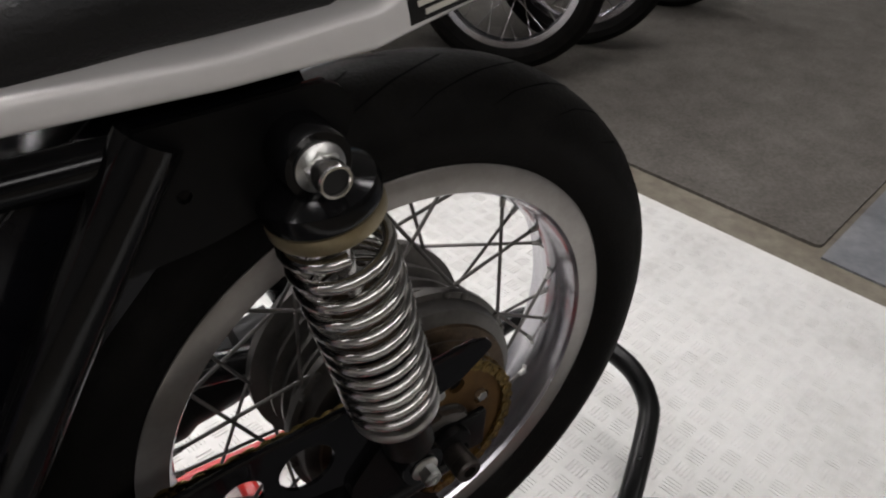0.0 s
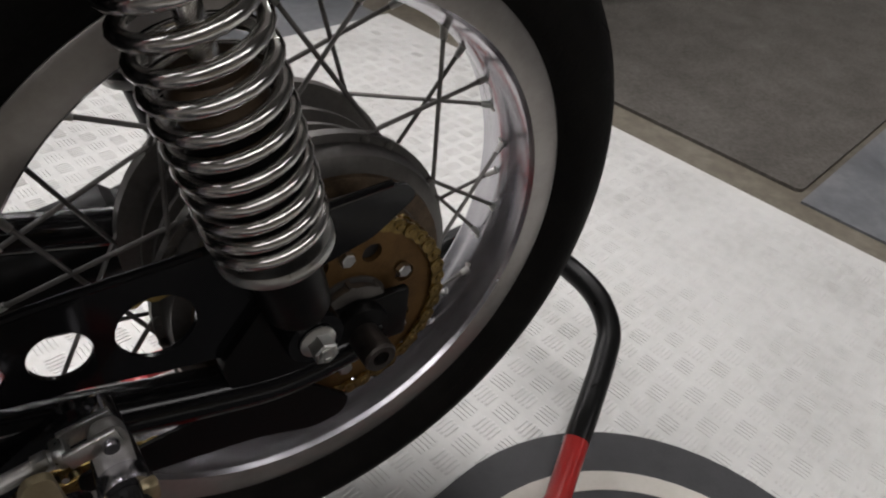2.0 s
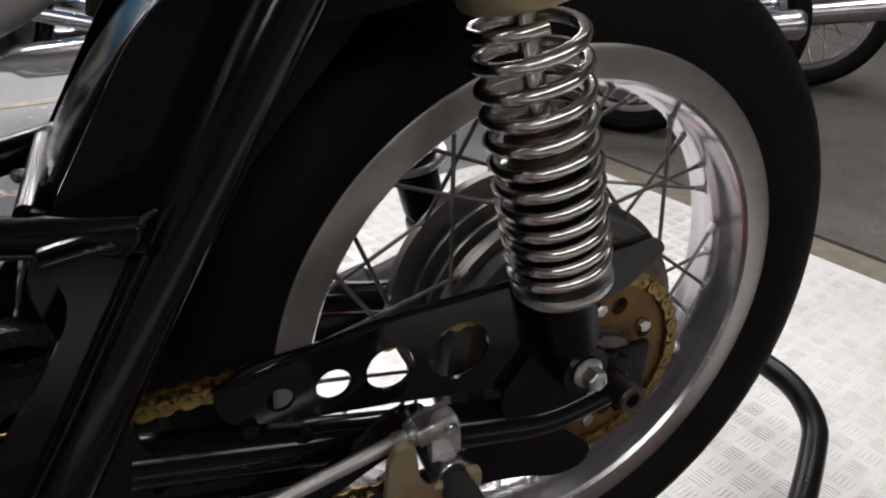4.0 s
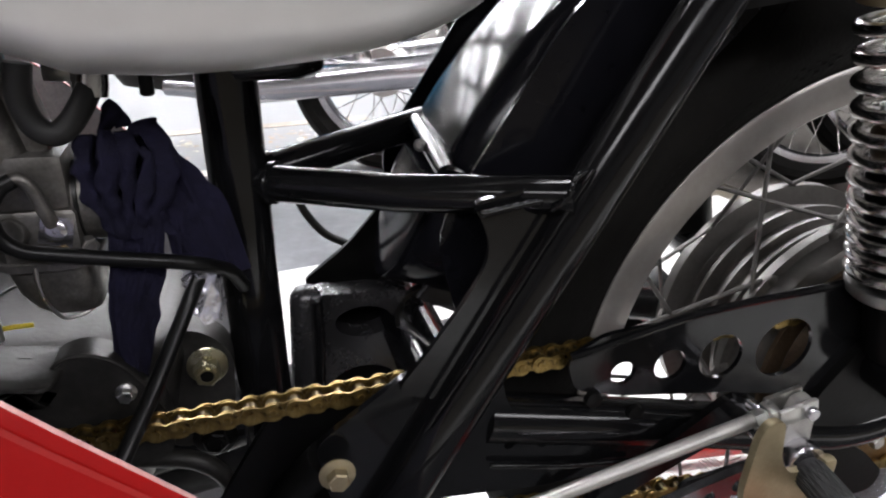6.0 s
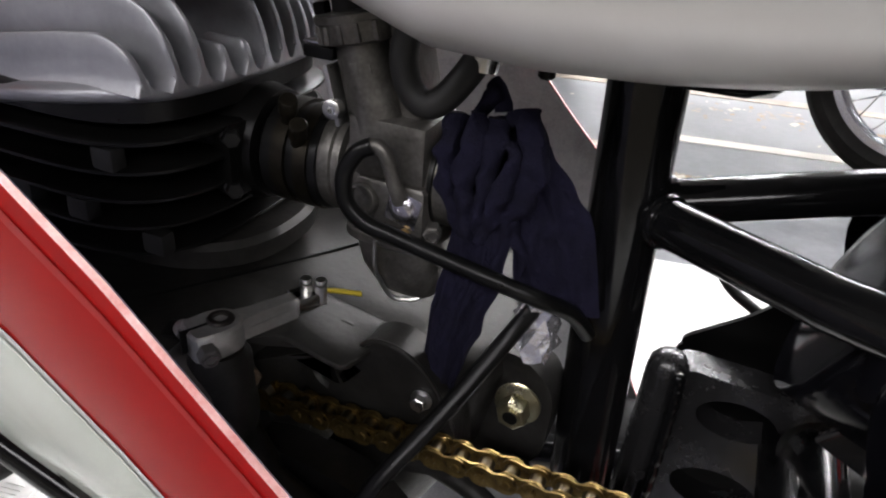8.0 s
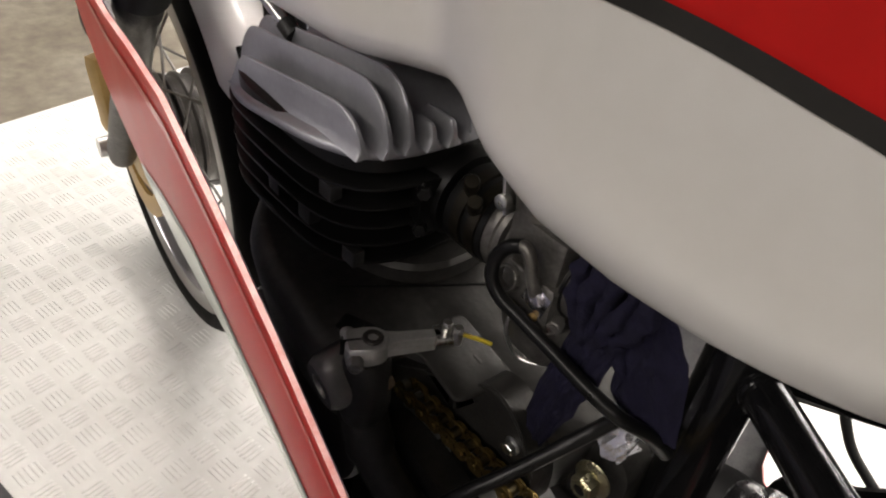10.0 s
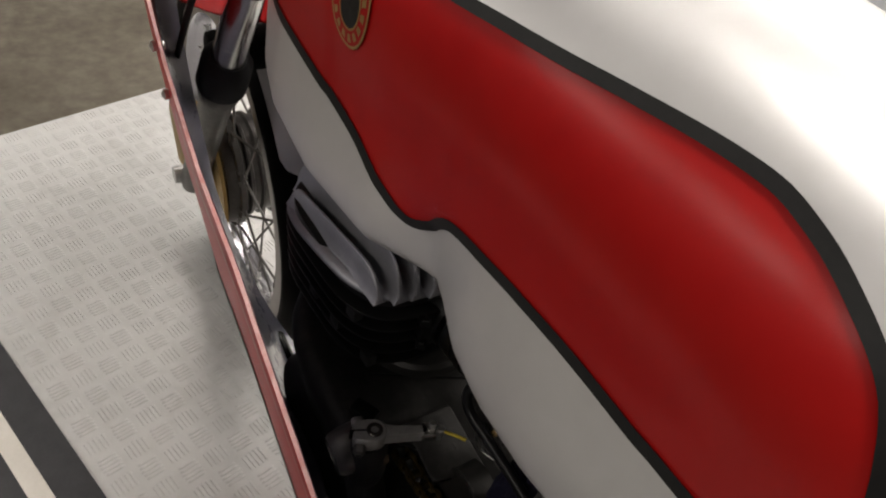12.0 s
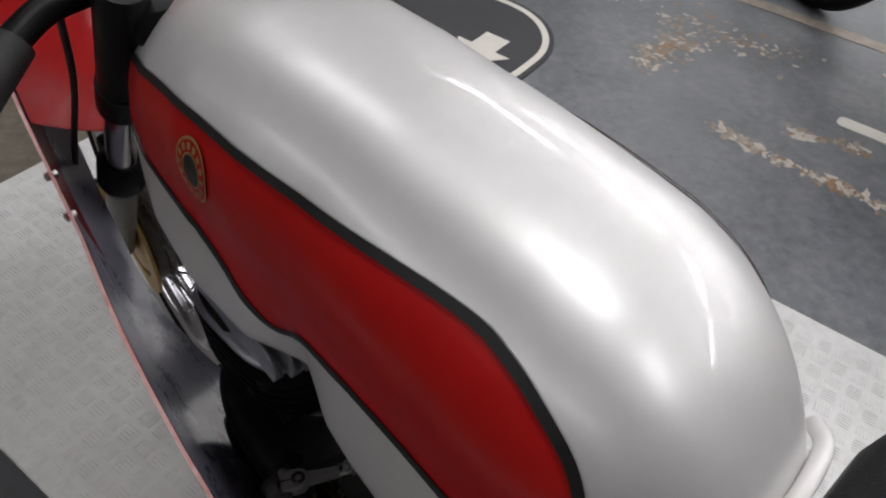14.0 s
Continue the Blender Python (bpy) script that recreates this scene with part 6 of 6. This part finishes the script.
def rag():
    """A creased cloth pushed into the intake: gathered folds above, a narrow hanging tail and a wide flat flap."""
    cloth = thing("rag", "crumpled navy cloth rag stuffed behind the carburettor", "rag")
    out = Vector((-0.12, -0.985, 0.12))

    def drape(left, right, folds, name, n=48, m=56, phase=0.0):
        """A sheet between two edge lines, pushed out along its folds; each fold: place at top and bottom, width, height."""
        bm = bmesh.new()
        left, right = curve(left, 14), curve(right, 14)

        def at(i, j, back):
            s, t = i / n, j / m
            p, q = t * (len(left) - 1), t * (len(right) - 1)
            a = left[int(p)].lerp(left[min(int(p) + 1, len(left) - 1)], p % 1)
            b = right[int(q)].lerp(right[min(int(q) + 1, len(right) - 1)], q % 1)
            push = 0.0
            for top, low, wide, high in folds:
                d = (s - top - (low - top) * t - 0.035 * math.sin(t * 6 + top * 9 + phase)) / wide
                push += high * math.exp(-abs(d) ** 1.5) * (0.75 + 0.25 * math.cos(t * 5 + low * 7))
            push += 0.0022 * noise.noise(Vector((s * 6 + phase, t * 8, 0.3))) + 0.0012 * noise.noise(Vector((s * 15, t * 21, phase)))
            rim = min(1.0, 7 * min(s, 1 - s))
            sway = Vector((noise.noise(Vector((t * 7, s * 2, 5 + phase))), 0, noise.noise(Vector((t * 6, s * 5, 9 + phase))))) * 0.0016
            return a.lerp(b, s) + out * (push * (0.25 + 0.75 * rim) - back * 0.0026 * rim) + sway
        for back in (0, 1):
            g = [[bm.verts.new(at(i, j, back)) for j in range(m + 1)] for i in range(n + 1)]
            for i in range(n):
                for j in range(m):
                    bm.faces.new((g[i][j], g[i][j + 1], g[i + 1][j + 1], g[i + 1][j]))
        bmesh.ops.remove_doubles(bm, verts=bm.verts, dist=1e-6)
        part(name, bm, CLOTH, cloth, smooth=70)

    def roll(line, radii, name, phase, flat=0.7):
        """A rolled pleat with an uneven surface."""
        pts = [p + Vector((0, 0.0025, 0)) for p in curve(line, 12)]
        rad = [float(np.interp(k / (len(pts) - 1), np.linspace(0, 1, len(radii)), radii)) for k in range(len(pts))]
        bm = sweep(pts, rad, 20, flat=flat)
        for v in bm.verts:
            v.co += Vector((noise.noise(v.co * 120 + Vector((phase, 0, 0))), noise.noise(v.co * 120 + Vector((0, phase, 3))), noise.noise(v.co * 90 + Vector((7, 0, phase))))) * 0.0036
        part(name, bm, CLOTH, cloth, smooth=75)
    # wide flap towards the mast, narrow tail
    drape([(-0.52, -0.04, 0.558), (-0.519, -0.045, 0.534), (-0.518, -0.048, 0.509), (-0.514, -0.05, 0.483), (-0.497, -0.047, 0.4685)],
          [(-0.517, -0.038, 0.5585), (-0.507, -0.038, 0.542), (-0.492, -0.038, 0.525), (-0.484, -0.04, 0.511), (-0.472, -0.042, 0.4695)], [(0.3, 0.2, 0.16, 0.004), (0.75, 0.6, 0.1, 0.0035)], "flap", 40, 52, 1.3)
    drape([(-0.546, -0.05, 0.512), (-0.547, -0.056, 0.483), (-0.55, -0.06, 0.462), (-0.55, -0.063, 0.437), (-0.541, -0.064, 0.411)],
          [(-0.517, -0.05, 0.512), (-0.518, -0.054, 0.488), (-0.523, -0.056, 0.463), (-0.528, -0.059, 0.443), (-0.536, -0.063, 0.411)], [(0.22, 0.2, 0.17, 0.0065), (0.68, 0.55, 0.12, 0.0055), (0.95, 0.9, 0.07, 0.003)], "tail")
    # gathered body behind the pleats
    drape([(-0.551, -0.038, 0.55), (-0.553, -0.042, 0.535), (-0.55, -0.046, 0.515), (-0.543, -0.05, 0.498)],
          [(-0.517, -0.032, 0.556), (-0.512, -0.036, 0.538), (-0.515, -0.042, 0.518), (-0.52, -0.048, 0.498)], [(0.2, 0.25, 0.08, 0.004), (0.5, 0.5, 0.08, 0.004), (0.8, 0.7, 0.08, 0.004)], "body", phase=2.0)
    roll([(-0.55, -0.047, 0.553), (-0.5515, -0.052, 0.537), (-0.5475, -0.055, 0.521), (-0.539, -0.055, 0.5)], [0.005, 0.0068, 0.0066, 0.005], "pleat", 1.0)
    roll([(-0.54, -0.05, 0.559), (-0.5385, -0.056, 0.54), (-0.5405, -0.058, 0.523), (-0.535, -0.057, 0.501)], [0.004, 0.0062, 0.006, 0.0045], "pleat", 2.0)
    roll([(-0.5365, -0.038, 0.5625), (-0.5405, -0.042, 0.5575), (-0.5435, -0.045, 0.55), (-0.543, -0.05, 0.54)], [0.0042, 0.0046, 0.005, 0.004], "knot", 3.0, 0.9)
    roll([(-0.5395, -0.036, 0.5675), (-0.5365, -0.038, 0.5645), (-0.533, -0.04, 0.556)], [0.003, 0.0038, 0.003], "knot", 6.0, 0.9)
    roll([(-0.5305, -0.046, 0.555), (-0.53, -0.053, 0.543), (-0.533, -0.056, 0.525), (-0.532, -0.056, 0.501)], [0.0042, 0.0058, 0.0056, 0.0045], "pleat", 4.0)
    roll([(-0.528, -0.042, 0.5535), (-0.52, -0.044, 0.5575), (-0.5145, -0.048, 0.549), (-0.512, -0.051, 0.536), (-0.517, -0.053, 0.52), (-0.527, -0.055, 0.5)], [0.004, 0.0055, 0.0062, 0.0062, 0.0056, 0.0042], "pleat", 5.0)
    roll([(-0.523, -0.05, 0.547), (-0.521, -0.055, 0.537), (-0.525, -0.057, 0.522), (-0.53, -0.056, 0.502)], [0.003, 0.0048, 0.0045, 0.0036], "pleat", 7.0)
    roll([(-0.519, -0.052, 0.512), (-0.5145, -0.054, 0.5), (-0.51, -0.053, 0.488)], [0.002, 0.0036, 0.002], "pleat", 8.0)
    return cloth


rag()

# fuel tap with its looped hose under the tank, rubber buffers
tap = part("fuel_tap", lathe([(0, 0.011), (0.006, 0.011), (0.007, 0.0085), (0.016, 0.0085)], (-0.551, -0.01, 0.598), (0, 0, -1), 18), STEEL, bike, "plated fuel tap under the tank")
part("tap_nut", lathe([(0.0, 0.0088), (0.012, 0.0088), (0.013, 0.0075)], (-0.5515, -0.01, 0.582), (0, 0, -1), 6), STEEL, tap, "hexagon union nut", 20)
part("tap_body", box((-0.562, -0.01, 0.582), (0.02, 0.012, 0.012), 0.003), STEEL, tap)
part("fuel_hose", sweep(curve([(-0.573, -0.05, 0.592), (-0.575, -0.051, 0.575), (-0.571, -0.051, 0.562), (-0.563, -0.051, 0.557), (-0.5555, -0.049, 0.561), (-0.549, -0.045, 0.57), (-0.5445, -0.04, 0.5785)]), 0.0064, 16), RUBBER, bike, "looped black rubber fuel hose")
part("hose_tail", lathe([(-0.006, 0.0075), (0.0, 0.0078), (0.011, 0.0072), (0.012, 0.005)], (-0.5435, -0.039, 0.579), (0.1, 0.15, 1), 18), CHROME, tap, "bright hose tail")
part("tank_stud", lathe([(0, 0.004), (0.016, 0.004), (0.017, 0.003)], (-0.52, -0.02, 0.586), (0, 0, -1), 12), BLACK_SATIN, bike)

# ---- front end ----
FX, FZ = -1.195, 0.267
TURN = Matrix.Translation((FX, 0.005, 0)) @ Matrix.Rotation(radians(-5), 4, "Z") @ Matrix.Translation((-FX, 0, 0))     # the bars are turned a little


def turned(ob):
    ob.matrix_basis = TURN
    return ob


for ob in wheel(FX, FZ, 0.237, 0.267, 0.025, 0.031, 36, 0.085, 0.05, bike, "front", treads=False):
    turned(ob)
turned(part("brake_plate", lathe([(-0.056, 0.02), (-0.056, 0.055), (-0.05, 0.066), (-0.042, 0.07), (-0.036, 0.07)], (FX, 0, FZ), (0, 1, 0), 48), BRASS, bike, "gold anodised front brake plate"))
turned(part("brake_disc", torus_lathe([(-0.056, 0.098), (-0.051, 0.098), (-0.051, 0.07), (-0.056, 0.07)], (FX, 0, FZ), (0, 1, 0), 60), BRASS, bike, "worn gold brake disc"))
turned(part("front_axle", lathe([(-0.098, 0.006), (-0.098, 0.012), (-0.086, 0.013), (-0.084, 0.009), (0.1, 0.009)], (FX, 0, FZ), (0, 1, 0), 24), STEEL, bike, "plated front axle nut"))
for s in (-1, 1):
    lo, hi = Vector((FX + 0.008 + s * 0.008, 0.005 + s * 0.075, FZ - 0.015)), Vector((-0.872, s * 0.088, 0.78))
    d = (hi - lo).normalized()
    leg = part("fork_slider", lathe([(0.0, 0.015), (0.02, 0.018), (0.28, 0.0185), (0.282, 0.022), (0.305, 0.0225), (0.31, 0.02)], lo, d, 28), CARB, bike, "grey alloy fork slider")
    part("fork_seal", lathe([(0.306, 0.02), (0.307, 0.0265), (0.35, 0.0255), (0.362, 0.018)], lo, d, 28), RUBBER, leg, "black fork seal")
    part("fork_tube", lathe([(0.33, 0.0165), (0.52, 0.0165)], lo, d, 24), CHROME, leg, "chrome fork tube")
    part("fork_sleeve", lathe([(0.488, 0.017), (0.489, 0.0215), (0.5, 0.022), (0.53, 0.022), (0.532, 0.02), (0.68, 0.02)], lo, d, 28), BLACK_SATIN, leg, "black clamp sleeve")
    part("caliper_lug", box(lo + d * 0.09 + Vector((-0.042, 0, 0.012)), (0.042, 0.03, 0.09), 0.01, Matrix.Rotation(radians(-16), 4, "Y")), BRASS, leg, "gold anodised brake lug")
    part("clip_on", sweep(curve([(-0.89, s * 0.1, 0.805), (-0.882, s * 0.135, 0.803), (-0.866, s * 0.17, 0.793)]), 0.011, 16), BLACK_SATIN, bike, "black clip-on handlebar")
    grip = part("handle_grip", sweep([(-0.868, s * 0.165, 0.795), (-0.826, s * 0.232, 0.763)], 0.0165, 20), RUBBER, bike, "black rubber handlebar grip")
    part("bar_end", sweep([(-0.826, s * 0.232, 0.763), (-0.812, s * 0.252, 0.754)], 0.0105, 16), CHROME, grip, "bright bar end")
for x, z, nm in ((-1.035, 0.548, "lower_yoke"), (-0.86, 0.79, "upper_yoke")):
    part(nm, box((x, 0.005, z), (0.05, 0.19, 0.03), 0.01), BLACK_SATIN, bike, "black fork yoke")
part("brake_cable", sweep(curve([(-0.9, -0.12, 0.8), (-0.95, -0.115, 0.7), (-1.02, -0.12, 0.58), (-1.14, -0.1, 0.45), (-1.2, -0.06, 0.38)]), 0.0032, 10), RUBBER, bike, "black front brake cable")


def front_guard():
    bm = bmesh.new()
    n, m, grids = 40, 14, []
    for off in (0.0, 0.003):
        g = []
        for i in range(n + 1):
            f = i / n
            a = radians(33 + 110 * f)
            half = 0.034 * (1.0 if 0.06 < f < 0.94 else math.sqrt(max(0.05, 1 - ((0.06 - min(f, 1 - f)) / 0.062) ** 2)))
            row = []
            for j in range(m + 1):
                s = -1 + 2 * j / m
                r = 0.305 - 0.022 * abs(s) ** 2.6 - off
                row.append(bm.verts.new((FX + r * math.cos(a), 0.009 + half * s, FZ + r * math.sin(a))))
            g.append(row)
        for i in range(n):
            for j in range(m):
                bm.faces.new((g[i][j], g[i][j + 1], g[i + 1][j + 1], g[i + 1][j]))
    return part("front_mudguard", bm, WHITE_PAINT, bike, "off white front mudguard", 60)


fg = turned(front_guard())
a0 = radians(41)
part("guard_clip", box((FX + 0.3055 * math.cos(a0), 0.009, FZ + 0.3055 * math.sin(a0)), (0.006, 0.034, 0.026), 0.002, Matrix.Rotation(-a0, 4, "Y")), BLACK_SATIN, fg, "black patch on the mudguard")
part("tank_clip", box((-0.832, -0.084, 0.598), (0.03, 0.016, 0.02), 0.004), BLACK_SATIN, bike, "black tank clip")
part("tank_strap", sweep([(-0.83, -0.083, 0.597), (-0.79, -0.079, 0.578)], 0.0042, 10), CHROME, bike, "short bright rod with a black end")
part("rod_end", sweep([(-0.792, -0.079, 0.579), (-0.782, -0.078, 0.574)], 0.006, 12), RUBBER, bike)

# ---- motorcycles parked behind ----


def parked(x, y, yaw, paint, label, scale=1.0):
    """A parked motorcycle: two wheels, forks, frame, engine, silencer, tank and seat."""
    b = thing("parked_motorcycle", label, "motorcycle", "motorcycles parked behind")
    for wx, nm in ((0.0, "rear"), (-1.28, "front")):
        rim = part(nm + "_rim", torus_lathe([(-0.022, 0.235), (-0.022, 0.21), (0, 0.205), (0.022, 0.21), (0.022, 0.235), (0, 0.225)], (wx, 0, 0.3), (0, 1, 0), 48), RIM_INNER, b, "bright spoked rim")
        part(nm + "_tyre", torus_lathe([(-0.024, 0.23), (-0.048, 0.25), (-0.05, 0.272), (-0.03, 0.296), (0, 0.302), (0.03, 0.296), (0.05, 0.272), (0.048, 0.25), (0.024, 0.23)], (wx, 0, 0.3), (0, 1, 0), 48), TYRE, b, "black tyre")
        part(nm + "_hub", lathe([(-0.05, 0.03), (-0.05, 0.07), (-0.02, 0.06), (0.02, 0.06), (0.05, 0.07), (0.05, 0.03)], (wx, 0, 0.3), (0, 1, 0), 28), RIM, b, "alloy hub")
        for k in range(28):
            a = k * math.tau / 28
            h = a + (0.5 if k % 2 else -0.5)
            part("spoke", sweep([(wx + 0.066 * math.cos(h), 0.03 if k % 4 < 2 else -0.03, 0.3 + 0.066 * math.sin(h)), (wx + 0.208 * math.cos(a), 0, 0.3 + 0.208 * math.sin(a))], 0.0022, 6), CHROME, rim)
    for s in (-1, 1):
        part("fork_leg", sweep([(-1.27, s * 0.09, 0.3), (-1.12, s * 0.09, 0.85)], 0.02, 14), CHROME, b, "chrome fork leg")
        part("swinging_arm", sweep([(0, s * 0.1, 0.3), (-0.5, s * 0.09, 0.37)], 0.02, 14), RIM_INNER, b, "silver swinging arm")
        part("shock", sweep([(-0.03, s * 0.12, 0.34), (-0.13, s * 0.12, 0.64)], 0.026, 14), CHROME, b, "chrome shock absorber")
        part("silencer", sweep(curve([(-0.62, s * 0.17, 0.24), (-0.4, s * 0.18, 0.25), (0.1, s * 0.19, 0.33), (0.26, s * 0.19, 0.355)]), [0.025] * 8 + [0.045] * 8 + [0.045] * 8 + [0.03], 18), RIM_INNER, b, "silver silencer")
    part("frame", sweep(curve([(-0.1, 0, 0.66), (-0.5, 0, 0.68), (-1.05, 0, 0.82), (-0.95, 0, 0.45), (-0.75, 0, 0.22), (-0.45, 0, 0.25), (-0.42, 0, 0.6)]), 0.025, 12), BLACK_GLOSS, b, "black frame")
    part("engine", stack([rounded_box_ring(-0.68, 0, hx, hy, z, 3.5, 28) for hx, hy, z in ((0.16, 0.12, 0.22), (0.19, 0.15, 0.27), (0.19, 0.15, 0.38), (0.11, 0.1, 0.42), (0.11, 0.1, 0.56), (0.08, 0.08, 0.6))]), CAST, b, "grey engine", 35)
    part("fuel_tank", loft([(-1.0, 0.05, 0.72, 0.8), (-0.95, 0.1, 0.66, 0.86), (-0.75, 0.13, 0.63, 0.9), (-0.55, 0.12, 0.63, 0.86), (-0.48, 0.05, 0.66, 0.78)]), paint, b, "painted fuel tank", 60)
    part("side_cover", loft([(-0.5, 0.02, 0.5, 0.6), (-0.48, 0.11, 0.46, 0.64), (-0.3, 0.12, 0.45, 0.66), (-0.22, 0.05, 0.5, 0.62)]), paint, b, "painted side cover", 60)
    part("seat", loft([(-0.5, 0.08, 0.68, 0.76), (-0.4, 0.12, 0.67, 0.78), (-0.05, 0.12, 0.68, 0.8), (0.12, 0.1, 0.7, 0.82), (0.16, 0.04, 0.73, 0.79)]), LEATHER, b, "black seat", 60)
    part("mudguard", sweep(curve([(-0.25, 0, 0.52), (-0.12, 0, 0.62), (0.05, 0, 0.65), (0.2, 0, 0.6), (0.31, 0, 0.48)]), 0.06, 16, flat=0.25), CHROME, b, "chrome mudguard")
    part("handlebar", sweep(curve([(-1.0, -0.35, 0.95), (-1.08, -0.15, 0.93), (-1.08, 0.15, 0.93), (-1.0, 0.35, 0.95)]), 0.012, 12), CHROME, b, "chrome handlebar")
    part("headlamp", lathe([(0.0, 0.04), (0.03, 0.07), (0.1, 0.085), (0.11, 0.08)], (-1.16, 0, 0.84), (-1, 0, 0), 28), CHROME, b, "chrome headlamp")
    b.matrix_basis = pose(x, y, FLOOR, 0, 0, yaw)
    return b


parked(-0.03, 1.69, -27, BLUE_PAINT, "blue parked motorcycle with bright spoked wheels on the painted floor")
parked(1.2, 1.3, -50, RED_PAINT, "red parked motorcycle with bright spoked wheels on the carpet")
parked(1.58, 1.37, -45, BLUE_PAINT, "blue parked motorcycle standing on the carpet")
parked(2.27, 1.54, -45, WHITE_PAINT, "white parked motorcycle standing on the carpet")
